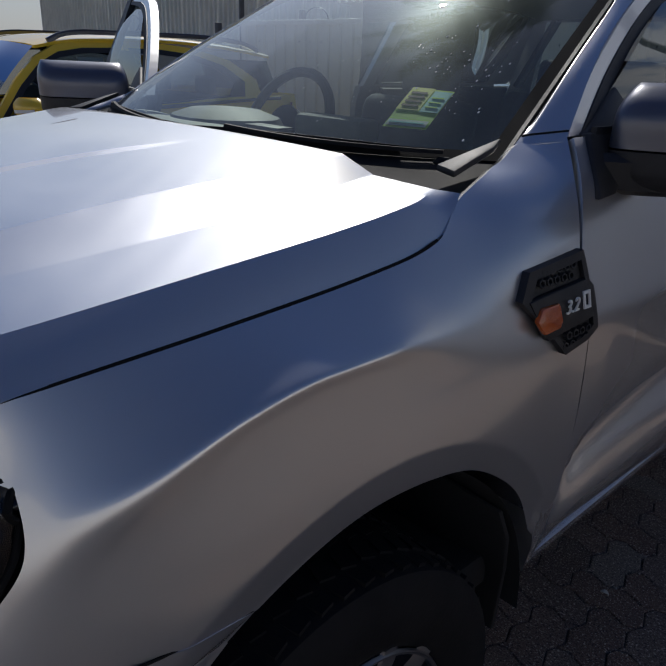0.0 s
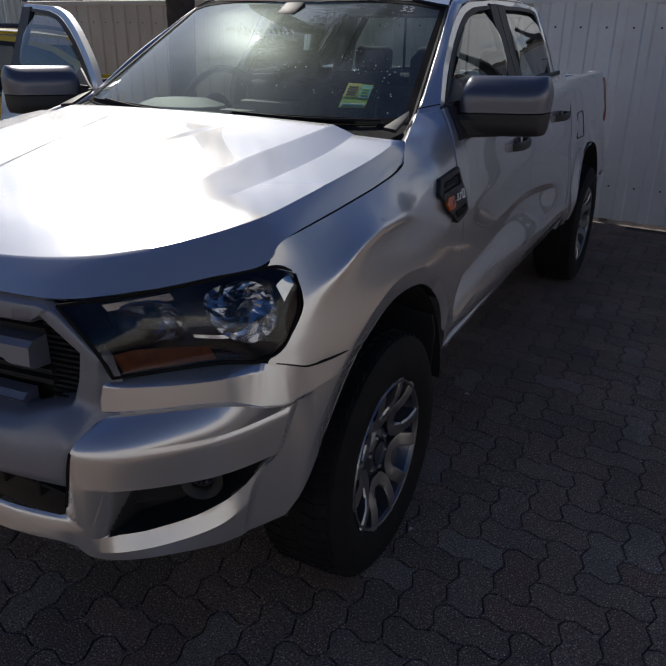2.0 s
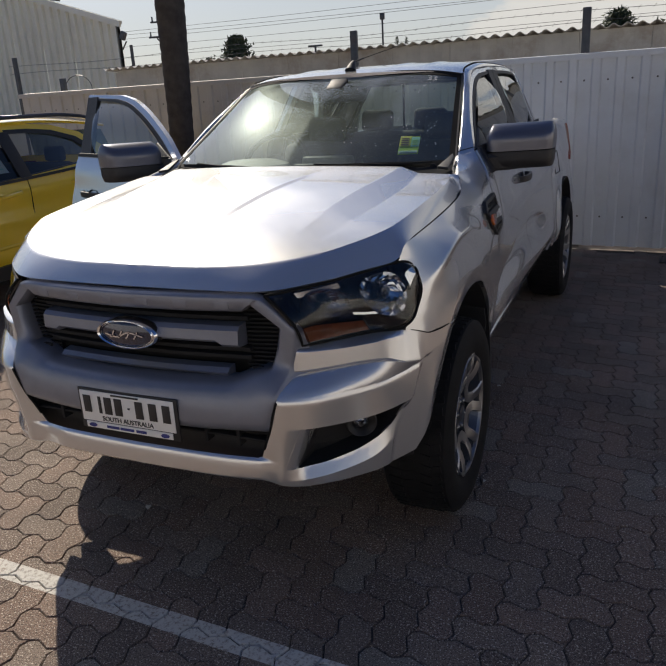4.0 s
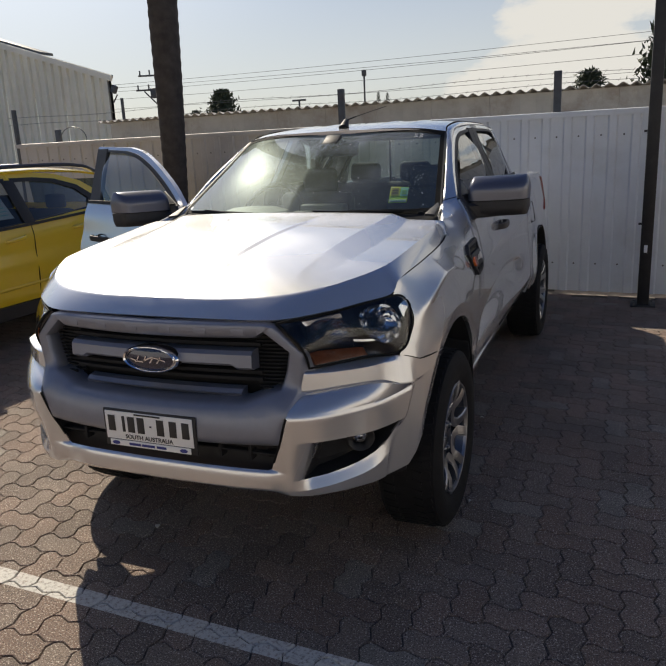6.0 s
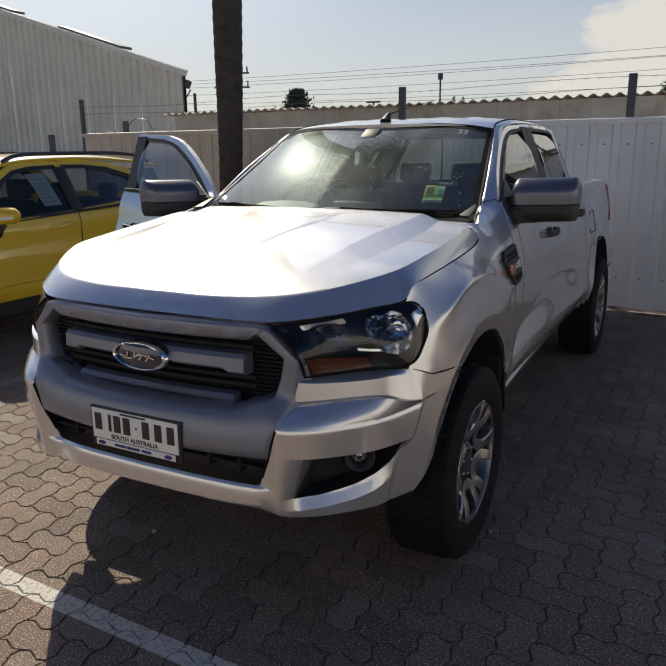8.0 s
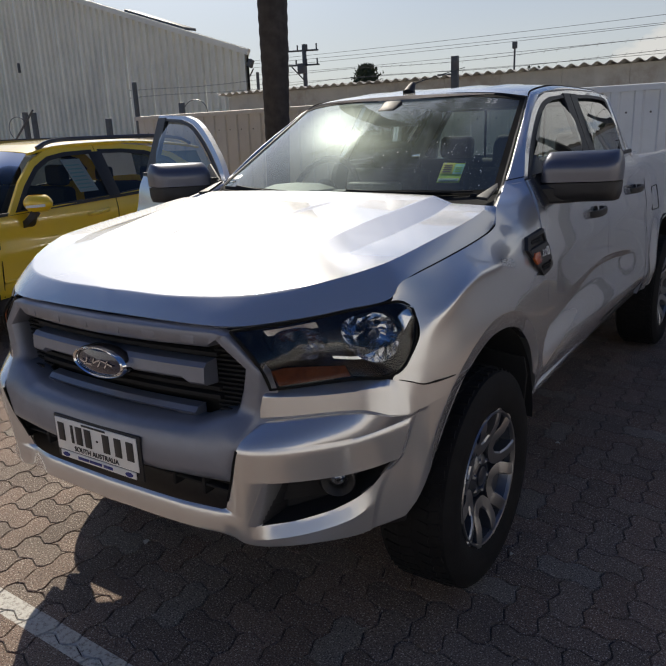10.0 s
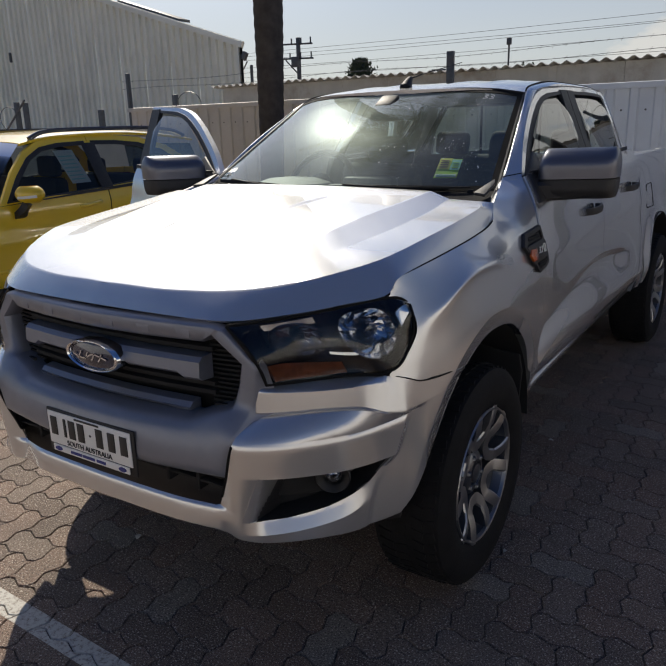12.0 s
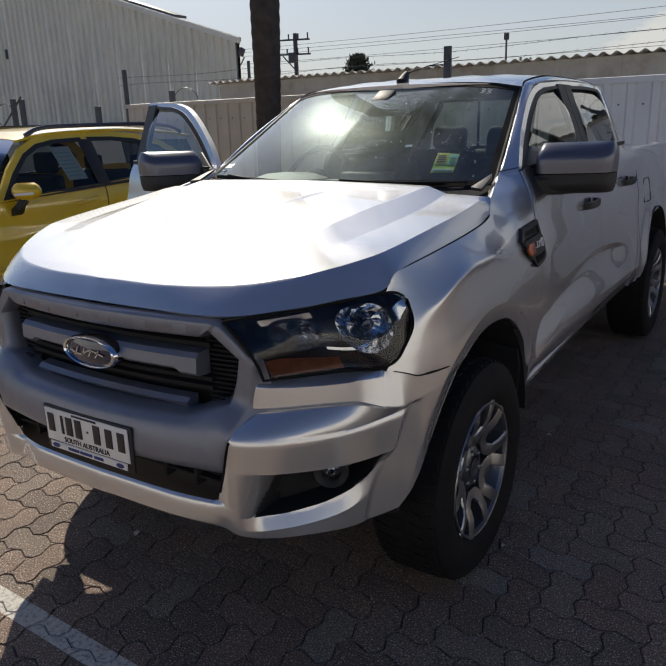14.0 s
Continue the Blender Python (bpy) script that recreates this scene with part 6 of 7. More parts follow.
def h_roof(u, v):
    e = curve3(H_EDGE2, u)
    zc = e.z + 0.045 - 0.02 * (1 - u) ** 2
    return Vector((e.x * v, e.y - 0.12 * (1 - u) ** 3 * (1 - v), zc + (e.z - zc) * (0.5 * v ** 2 + 0.5 * v ** 6)))


hr = bmesh.new()
for sg in (1, -1):
    hr = grid(lambda u, v: hp(*(lambda q: (sg * q.x, q.y, q.z))(h_roof(u, v))), 24, 14, hr)
part("roof", thicken(hr, 0.02), YELLOW, hatch)
HD1_W = [(1.42, 1.045), (1.62, 1.20), (1.83, 1.335), (2.02, 1.405), (2.25, 1.432), (2.60, 1.440), (2.62, 1.25), (2.64, 1.085)]
HD1_O = [(1.28, 1.020), (1.56, 1.255), (1.79, 1.400), (2.0, 1.475), (2.25, 1.505), (2.67, 1.515), (2.67, 1.28), (2.67, 1.075)]
HD2_W = [(2.72, 1.090), (2.72, 1.25), (2.72, 1.440), (2.95, 1.435), (3.18, 1.410), (3.40, 1.340), (3.52, 1.235), (3.46, 1.145)]
HD2_O = [(2.68, 1.075), (2.68, 1.28), (2.68, 1.515), (2.97, 1.508), (3.24, 1.48), (3.52, 1.40), (3.72, 1.26), (3.72, 1.12)]


def squeeze(y):
    return 1.47 + (y - 1.42) * 0.76 if y < 2.68 else 2.428 + (y - 2.68) * 1.06


HD1_W, HD1_O, HD2_W, HD2_O = ([(squeeze(y), z) for y, z in q] for q in (HD1_W, HD1_O, HD2_W, HD2_O))
for sg in (1, -1):
    for nm, o, w, lines in (("front_door", HD1_O, HD1_W, (1.30, 2.424)), ("rear_door", HD2_O, HD2_W, (2.43, 3.25))):
        def fr(y, z, d):
            return hp(sg * (hg(z) + 0.004 - d), y, z)
        dr = part(nm, ring(o, blend(o, w, 0.62), 0.03, fr, 4), YELLOW, hatch)
        part("window_surround", ring(blend(o, w, 0.60), blend(o, w, 1.08), 0.02, lambda y, z, d: hp(sg * (hg(z) + 0.007 - d), y, z), 4), BLACK_PLASTIC, dr)
        gb5 = bmesh.new()
        gb5.faces.new([gb5.verts.new(hp(sg * (hg(z) - 0.008), y, z)) for y, z in blend(o, w, 1.02)])
        part("pane", gb5, CAR_GLASS, dr, "tinted window").visible_shadow = False
        if nm == "front_door":
            part("pillar_trim", prism([(squeeze(2.585), 1.075), (squeeze(2.73), 1.080), (squeeze(2.735), 1.452), (squeeze(2.575), 1.452)], 0.012, lambda y, z, d: hp(sg * (hg(z) + 0.011 - d), y, z), 0.003), BLACK_PLASTIC, dr)
        y0 = lines[1]
        part("door_gap", sweep([hp(sg * (h_side(y0, z) + 0.0005), y0 - 0.02 * (1.08 - z), z) for z in (0.36, 0.5, 0.65, 0.8, 0.95, 1.07)], [(-0.003, -0.003), (0.003, -0.003), (0.003, 0.003), (-0.003, 0.003)], 20, up=(1, 0, 0)), SEAM_BLACK, dr)
        if nm == "front_door":
            part("door_gap", sweep([hp(sg * (h_side(1.26, z) + 0.0005), 1.24 + 0.04 * (z - 0.36), z) for z in (0.40, 0.5, 0.65, 0.8, 0.95, 1.02)], [(-0.003, -0.003), (0.003, -0.003), (0.003, 0.003), (-0.003, 0.003)], 20, up=(1, 0, 0)), SEAM_BLACK, dr)
        hy, hz = lines[1] - 0.22, 0.955 if nm == "front_door" else 0.985
        grip = sweep([hp(sg * (h_side(hy, hz) + k[1]), hy + k[0], hz + 0.1 * k[0]) for k in ((-0.11, 0.0), (-0.09, 0.024), (0, 0.034), (0.09, 0.024), (0.11, 0.0))], circle(0.012, 8, 0.016), 12)
        part("door_handle", grip, YELLOW, dr)
    part("waist_strip", sweep([hp(sg * (hg(1.07) + 0.006), y, ip([(1.3, 1.025), (2.67, 1.076), (3.6, 1.12)], y)) for y in (1.3, 1.8, 2.3, 2.8, 3.3, 3.7)], [(-0.008, -0.012), (0.008, -0.012), (0.006, 0.012), (-0.008, 0.012)], 20), BLACK_PLASTIC, hatch)
    part("sill_cladding", sweep([hp(sg * 0.835, 1.16, 0.33), hp(sg * 0.845, 2.0, 0.33), hp(sg * 0.835, 2.94, 0.33)], [(-0.02, -0.07), (0.025, -0.05), (0.03, 0.06), (-0.02, 0.07)], 10), BLACK_PLASTIC, hatch)
    part("rocker_crease", sweep([hp(sg * (h_side(y, 0.55) - 0.004), y, 0.52 + 0.02 * (y - 1.2)) for y in (1.25, 1.8, 2.4, 2.95)], circle(0.016, 8), 12), YELLOW, hatch)
    for y in (0.79, 3.31):
        part("arch_cladding", sweep([hp(sg * (h_side(y + 0.40 * math.cos(a), 0.36 + 0.37 * math.sin(a)) + 0.004), y + 0.385 * math.cos(a), 0.36 + 0.365 * math.sin(a)) for a in [math.pi * k / 14 for k in range(15)]], [(-0.02, -0.025), (0.012, -0.025), (0.012, 0.025), (-0.02, 0.025)], 28, up=(1, 0, 0)), BLACK_PLASTIC, hatch)
        lin = grid(lambda u, v: hp(sg * (0.83 - 0.35 * v), y + 0.37 * math.cos(math.pi * u), 0.33 + 0.37 * math.sin(math.pi * u)), 14, 2)
        part("wheel_well_liner", lin, UNDER, hatch)
    # raised silver-black roof rail with bright fixing points
    part("roof_rail", sweep([hp(sg * 0.595, 1.88, 1.50), hp(sg * 0.60, 1.99, 1.548), hp(sg * 0.60, 2.2, 1.566), hp(sg * 0.595, 3.0, 1.568), hp(sg * 0.58, 3.5, 1.535), hp(sg * 0.57, 3.68, 1.48)], [(-0.014, -0.018), (0.014, -0.018), (0.017, 0.004), (0.008, 0.016), (-0.010, 0.016)], 40), ALLOY_DARK, hatch, "dark polished roof rail")
    mb = bmesh.new()
    mb = grid(lambda u, v: hp(sg * (0.985 + 0.115 * math.cos(2 * math.pi * u) * abs(math.sin(math.pi * (0.08 + 0.84 * v))) ** 0.5), 1.56 + 0.075 * math.sin(2 * math.pi * u) * abs(math.sin(math.pi * (0.08 + 0.84 * v))) ** 0.5 + 0.03 * math.cos(2 * math.pi * u), 1.035 + 0.125 * v), 24, 12, mb)
    mir = part("door_mirror", mb, YELLOW, hatch, "yellow door mirror on a black stalk")
    part("mirror_stalk", sweep([hp(sg * 0.845, 1.52, 0.93), hp(sg * 0.90, 1.52, 0.95), hp(sg * 0.955, 1.55, 1.03)], [(-0.04, -0.025), (0.04, -0.025), (0.04, 0.025), (-0.04, 0.025)], 8), BLACK_PLASTIC, mir)
    part("mirror_indicator", sweep([hp(sg * 0.94, 1.484, 1.075), hp(sg * 1.02, 1.502, 1.08), hp(sg * 1.085, 1.550, 1.085)], [(-0.006, -0.010), (0.006, -0.010), (0.006, 0.010), (-0.006, 0.010)], 8), PAPER, mir)
    part("tail_lamp", thicken(grid(lambda u, v: hp(sg * (0.78 - 0.18 * u + 0.01), 3.86 + 0.12 * u, 0.80 + 0.28 * v), 5, 6), 0.02), RED_LENS, hatch)
part("front_grille", prism([(-0.45, 0.42), (0.45, 0.42), (0.52, 0.66), (-0.52, 0.66)], 0.03, lambda a, b, d: hp(a, -0.06 - d + 0.02, b), 0.01), BLACK_PLASTIC, hatch)
part("cabin_floor", box((1.5, 3.4, 0.1), hp(0, 2.1, 0.40)), UNDER, hatch)
part("cabin_seat_row", box((1.2, 0.16, 0.62), hp(0, 2.15, 0.86), 0.05), SEAT, hatch)
for x in (-0.35, 0.35):
    part("headrest", soft_box((0.25, 0.10, 0.18), hp(x, 2.22, 1.26)), SEAT, hatch)
    part("headrest", soft_box((0.23, 0.08, 0.14), hp(x, 3.30, 1.20)), SEAT, hatch)
part("cabin_seat_row", box((1.2, 0.14, 0.50), hp(0, 3.25, 0.88), 0.05), SEAT, hatch)
part("rear_glass", prism([(-0.55, 0), (0.55, 0), (0.50, 0.26), (-0.50, 0.26)], 0.005, lambda a, b, d: hp(a, 3.92 - 0.35 * b + d, 1.14 + b)), CAR_GLASS, hatch)
for i, (yy, zz) in enumerate([(0.79, 0.325), (3.31, 0.325)]):
    for sg in (1, -1):
        cw = copy_thing(wheel0, pose(HX + sg * 0.74, HY + yy, zz, 30 * i, 0, 0 if sg > 0 else 180) @ Matrix.Scale(0.845, 4))
        cw.parent = hatch
        cw.scale = (0.845, 0.845, 0.845)
sheet = part("price_sheet", thicken(grid(lambda u, v: hp(hg(1.13 + 0.27 * v) - 0.014, 2.10 + 0.19 * u - 0.05 * v, 1.13 + 0.27 * v), 4, 4), 0.001), PAPER)
tagged(sheet, "white printed sheet hung inside a car window", "notice")
for k in range(7):
    part("sheet_line", thicken(grid(lambda u, v: hp(hg(1.16 + 0.031 * k + 0.008 * v) - 0.0125, 2.115 + 0.14 * u - 0.05 * (0.03 + 0.031 * k) / 0.27, 1.16 + 0.031 * k + 0.008 * v), 2, 1), 0.0005), PAPER_CYAN, sheet)


# ---- ribbed steel fence ----
def fence_y(x):
    return 5.95 - 0.07 * x


RIB = 0.212


def rib(t):
    """Height of a trapezoid rib across its pitch."""
    t = t % 1.0
    return 0.020 * min(1, max(0, (0.22 - abs(t - 0.5)) / 0.08))


def ribbed_panel(x0, ribs, z0, z1, yf, pitch=RIB):
    b = bmesh.new()
    xs = []
    for i in range(ribs):
        xs += [x0 + (i + t) * pitch for t in (0.0, 0.28, 0.36, 0.64, 0.72)]
    xs.append(x0 + ribs * pitch)
    rows = [[b.verts.new((x, yf(x) - rib((x - x0) / pitch), z)) for z in (z0, z1)] for x in xs]
    for A, B in zip(rows, rows[1:]):
        b.faces.new((A[0], B[0], B[1], A[1]))
    return thicken(b, 0.004)


fence = thing("steel_fence", "ribbed sheet-steel fence with posts and barbed wire behind parked cars", "fence", kind="structure")
x = -6.82
while x < 4.2:
    mt = FENCE_TAN if x < -0.6 else FENCE_STEEL
    part("fence_panel", ribbed_panel(x, 4, 0.03, 1.80, fence_y), mt, fence, smooth=False)
    x += 4 * RIB
for x0, x1, mt in ((-6.86, -0.55, FENCE_TAN), (-0.55, 4.2, FENCE_STEEL)):
    part("top_rail", sweep([(x0, fence_y(x0) - 0.005, 1.815), (x1, fence_y(x1) - 0.005, 1.815)], [(-0.035, -0.03), (0.035, -0.03), (0.035, 0.022), (-0.035, 0.028)], 2), mt, fence)
screw = lathe([(0.0, 0.010), (-0.006, 0.009), (-0.009, 0.004), (-0.009, 0.0005)], 8, "y")
screw_me = part("screw", screw, POST, fence).data
first = True
for i in range(52):
    for z in (1.60, 0.32):
        xx = -6.82 + RIB * (i + 0.99)
        if xx > 4.0:
            continue
        so = bpy.data.objects["screw"] if first else new("screw", screw_me)
        first = False
        so.parent = fence
        so.location = (xx, fence_y(xx) - 0.001, z)
for x in (-6.9, -1.60, 0.80, 3.4):
    top = 2.33 if x < -6 else 2.24
    part("fence_post", box((0.055 if x < -6 else 0.075, 0.05, top), (x, fence_y(x) + 0.06, top / 2), 0.006), POST, fence)
for z in (2.10, 2.20):
    part("barbed_wire", sweep([(x, fence_y(x) + 0.04 + 0.01 * math.sin(3 * x), z + 0.018 * math.sin(1.7 * x + z * 9) + 0.0) for x in [-7.0 + 0.5 * k for k in range(23)]], circle(0.0022, 5), 60), WIRE, fence)
barb = bmesh.new()
for k in range(90):
    x = -7.0 + 0.125 * k
    for z in (2.10, 2.20):
        c = Vector((x, fence_y(x) + 0.04 + 0.01 * math.sin(3 * x), z + 0.018 * math.sin(1.7 * x + z * 9)))
        barb = sweep([c + Vector((-0.012, 0, -0.016)), c + Vector((0.012, 0, 0.016))], circle(0.0013, 4), 1, bm=barb, straight=True)
tagged(part("wire_barbs", barb, WIRE, fence), kind="stuff")
# loops of wire where the left run ends, and short posts beyond
far_fence = thing("low_fence", "low rusty fence rail and posts beside a shed", "fence", kind="structure")
part("low_wall", box((7.6, 0.08, 1.52), (-10.9, 7.0, 0.76), 0.01), FENCE_TAN, far_fence)
part("low_rail", box((7.6, 0.10, 0.05), (-10.9, 6.99, 1.54), 0.008), FENCE_STEEL, far_fence)
for x, h in ((-10.45, 2.06), (-10.2, 2.04), (-8.2, 1.86), (-7.79, 2.10)):
    part("short_post", box((0.10, 0.06, h), (x, 8.32 if x == -7.79 else 7.02, h / 2), 0.006), POST, far_fence)
part("stay", sweep([(-10.95, 6.98, 1.45), (-10.15, 6.98, 2.08)], circle(0.018, 6), 2), POST, far_fence)
for x, r in ((-10.62, 0.27), (-7.45, 0.28)):
    part("wire_loop", sweep([(x + r * math.cos(a), 6.95 if x < -8 else 8.3, (1.78 if x < -8 else 1.92) + r * 0.75 * math.sin(a)) for a in [math.pi * 1.4 * k / 20 - 0.2 for k in range(21)]], circle(0.007, 5), 30), WIRE, far_fence)
part("notice_board", box((0.34, 0.01, 0.18), (-10.5, 6.93, 1.36), 0.003), PAPER, far_fence)
part("notice_bar", box((0.24, 0.004, 0.06), (-10.5, 6.922, 1.38), 0.001), INK, far_fence)

# black steel post in front of the fence
bp = thing("steel_post", "tall black painted steel post with a base plate on paving", "post", at=(1.70, 5.42, 0))
part("shaft", box((0.105, 0.105, 5.4), (0, 0, 2.7), 0.012), BLACK_POST, bp)
part("base_plate", box((0.22, 0.22, 0.015), (0, 0, 0.0075), 0.003), BLACK_POST, bp)
part("peeled_tag", box((0.03, 0.003, 0.07), (-0.005, -0.054, 0.55), 0.001), PAPER, bp)
for a in (-0.08, 0.08):
    for c in (-0.08, 0.08):
        part("bolt", lathe([(0.015, 0.012), (0.032, 0.011), (0.034, 0.001)], 6, "z"), WIRE, bp).location = (a, c, 0)
# thin dark bracket stubs on its side
for z in (0.78, 1.62):
    part("stub", box((0.03, 0.02, 0.02), (-0.066, 0, z), 0.003), BLACK_POST, bp)

# ---- old shed wall with corrugated roof edge behind the fence ----
shed2 = thing("corrugated_shed", "weathered shed wall with a rusty corrugated roof edge", "shed")


def back_y(x):
    return 7.62 - 0.05 * x


x = -6.3
while x < 6.0:
    b = bmesh.new()
    rows = [[b.verts.new((x + 0.76 * k / 8, back_y(x + 0.76 * k / 8) - (0.018 if k in (4,) else 0.0) - 0.006 * (k % 2), z)) for z in (0.0, 2.13)] for k in range(9)]
    for A, B in zip(rows, rows[1:]):
        b.faces.new((A[0], B[0], B[1], A[1]))
    part("wall_sheet", thicken(b, 0.006), OLD_SHEET, shed2, smooth=False)
    x += 0.765
part("end_wall", box((0.05, 6.0, 2.1), (-6.32, back_y(-6.3) + 3.0, 1.05)), OLD_SHEET, shed2)
rb2 = grid(lambda u, v: Vector((-6.5 + 12.6 * u, back_y(-6.5 + 12.6 * u) - 0.13 + 6.0 * v, 2.155 + 0.018 * math.cos(2 * math.pi * 12.6 * u / 0.146) - 0.35 * v + 0.006 * math.sin(13 * u))), 1000, 2)
part("roof_sheet", thicken(rb2, 0.006), OLD_SHEET, shed2, angle=60)

# ---- large cream shed with a pitched gable ----
shed = thing("steel_shed", "large cream ribbed-steel shed with a sloping roofline", "shed")


def gable(x):
    return 3.75 + (-12.58 - x) * 0.31 if x > -24.5 else 3.75 + 0.31 * 11.92 - (-24.5 - x) * 0.31


x = -36.0
while x < -12.7:
    b = bmesh.new()
    step = 0.285
    n = 4
    cols = []
    for i in range(n):
        for t, d in ((0, 0), (0.70, 0), (0.74, -0.10), (0.92, -0.10), (0.96, 0)):
            xx = min(x + (i + t) * step, -12.58)
            cols.append([b.verts.new((xx, 16.0 + d, 0.0)), b.verts.new((xx, 16.0 + d, gable(xx)))])
    for A, B in zip(cols, cols[1:]):
        b.faces.new((A[0], B[0], B[1], A[1]))
    part("wall_sheet", b, SHED_WALL, shed, smooth=False)
    x += step * n
part("side_wall", prism([(-12.58, 16.0), (-12.70, 16.0), (-28.7, 34.0), (-28.58, 34.0)], 3.73, lambda a, b, d: (a, b, d)), SHED_WALL, shed)
part("barge_board", sweep([(-12.50, 15.93, 3.79), (-24.5, 15.93, 3.79 + 0.31 * 12.0)], [(-0.05, -0.10), (0.05, -0.10), (0.05, 0.06), (-0.05, 0.06)], 2), SHED_WALL, shed)
part("roof_sheet", prism([(-12.45, 3.79), (-24.5, 7.52), (-24.5, 7.58), (-12.45, 3.85)], 18, lambda a, b, d: (a - d * 0.90, 15.95 + d, b)), SHED_WALL, shed)
for x0 in (-19.6, -15.0):
    part("roof_cap", prism([(x0, gable(x0) + 0.12), (x0 - 2.6, gable(x0 - 2.6) + 0.12), (x0 - 2.6, gable(x0 - 2.6) + 0.20), (x0, gable(x0) + 0.20)], 0.5, lambda a, b, d: (a, 15.98 + d, b), 0.01), POST, shed)
part("wall_lamp", box((0.06, 0.10, 0.34), (-23.5, 15.9, 4.15), 0.02), POST, shed)
part("floodlight", box((0.16, 0.12, 0.22), (-12.35, 15.8, 3.45), 0.02, rot=Matrix.Rotation(0.5, 3, "Y")), POST, shed)
part("bracket", sweep([(-12.5, 15.9, 3.1), (-12.3, 15.85, 3.3)], circle(0.02, 6), 2), POST, shed)
part("corner_post", sweep([(-12.2, 15.9, 0.0), (-12.2, 15.9, 3.2)], circle(0.045, 8), 2), POST, shed)


# ---- palm tree ----
palm = thing("palm_tree", "tall palm tree with a slender ringed trunk beside a steel fence", "palm tree", at=(-3.64, 5.60, 0))
PALM_TOP = 8.7


def trunk_axis(z):
    return Vector((0.02 * math.sin(z * 0.9) + 0.042 * (z - 1.2) + 0.018 * max(0, z - 2.7) ** 1.5, 0.03 * math.sin(z * 0.7 + 1), z))


def trunk_skin(u, v):
    z = PALM_TOP * v
    r = 0.139 + 0.031 * sstep(1.0, 3.4, z) + 0.05 * (1 - sstep(0, 0.4, z)) + 0.003 * math.sin(z * 46) + 0.002 * noise.noise((z * 3, math.cos(2 * math.pi * u) * 2, math.sin(2 * math.pi * u) * 2))
    c = trunk_axis(z)
    return Vector((c.x + r * math.cos(2 * math.pi * u), c.y + r * math.sin(2 * math.pi * u), z))


part("trunk", grid(trunk_skin, 24, 300), BARK, palm)
rnd = random.Random(4)
crown_at = trunk_axis(PALM_TOP)
for i in range(34):
    a = i * 2.39996
    lift = 1.1 - 1.9 * (i / 34) ** 0.9
    ln = rnd.uniform(2.0, 2.7)
    b = bmesh.new()
    spine = []
    for k in range(15):
        t = k / 14
        out = ln * t * math.cos(lift * (1 - 0.5 * t))
        up = ln * t * math.sin(lift) * 0.9 - 1.25 * t * t * (1 if lift > -0.2 else 0.7)
        spine.append(crown_at + Vector((out * math.cos(a), out * math.sin(a), up)))
    b = sweep(spine, [(-0.016, -0.01), (0.016, -0.01), (0, 0.014)], straight=True, taper=lambda t: 1 - 0.8 * t, bm=b)
    side = Vector((-math.sin(a), math.cos(a), 0))
    for k in range(3, 15):
        for j in range(3):
            p = spine[k - 1].lerp(spine[k], j / 3)
            t = (k - 1 + j / 3) / 14
            tan = (spine[k] - spine[k - 1]).normalized()
            for sg in (-1, 1):
                leaf = (0.62 * math.sin(math.pi * min(1, 0.12 + 0.9 * t)) + 0.10) * rnd.uniform(0.8, 1.1)
                d = (side * sg * 0.8 + tan * 0.55 + Vector((0, 0, rnd.uniform(-0.45, 0.05)))).normalized()
                w = tan * 0.016
                tip = p + d * leaf - Vector((0, 0, 0.22 * leaf))
                mid = p + d * leaf * 0.5
                vs = [b.verts.new(q) for q in (p - w * 0.6, p + w * 0.6, mid + w, tip, mid - w)]
                b.faces.new(vs)
    part("frond", b, LEAF, palm, smooth=False)


# ---- distance ----
def tufted(name, label, at, size, n, seed, upright=0.0):
    r = random.Random(seed)
    b = bmesh.new()
    for i in range(n):
        v = Vector((r.gauss(0, 0.36), r.gauss(0, 0.36), r.uniform(0, 1) ** 0.8))
        v.x *= (1.05 - v.z * 0.75) * size[0]
        v.y *= (1.05 - v.z * 0.75) * size[0]
        v.z *= size[1]
        d = Vector((r.uniform(-1, 1), r.uniform(-1, 1), r.uniform(-0.3, 1) + upright)).normalized()
        s = d.orthogonal().normalized()
        ln = r.uniform(0.10, 0.24) * size[0]
        vs = [b.verts.new(v - s * ln * 0.25), b.verts.new(v + s * ln * 0.25), b.verts.new(v + d * ln)]
        b.faces.new(vs)
    t = thing(name, label, "tree", at=at)
    part("crown", b, FAR_LEAF, t, smooth=False)
    part("trunk", sweep([(0, 0, -at[2]), (0.02 * size[0], 0, size[1] * 0.6)], circle(0.06 * size[0], 7), 6, taper=lambda k: 1 - 0.7 * k), BARK, t)
    return t


tufted("distant_tree", "dark conical tree far beyond the fence", (-23.0, 40.0, 3.2), (1.5, 2.0), 2600, 1, 0.4)
tufted("distant_tree", "small dark shrub top beyond the fence", (-12.5, 40.0, 3.5), (0.32, 0.95), 350, 2, 0.8)
tufted("distant_tree", "small dark shrub top beyond the fence", (-11.95, 40.0, 3.5), (0.30, 0.9), 350, 3, 0.8)
tufted("distant_tree", "low dark bushy tree beyond the fence", (-0.25, 30.0, 2.9), (1.1, 1.1), 1500, 4)
tufted("distant_tree", "tall leafy tree beyond the fence", (2.6, 30.0, 3.0), (1.6, 2.6), 2600, 5, 0.5)
tufted("distant_tree", "thin dark shrub beyond the fence", (-25.6, 41.0, 3.4), (0.9, 0.8), 400, 6)

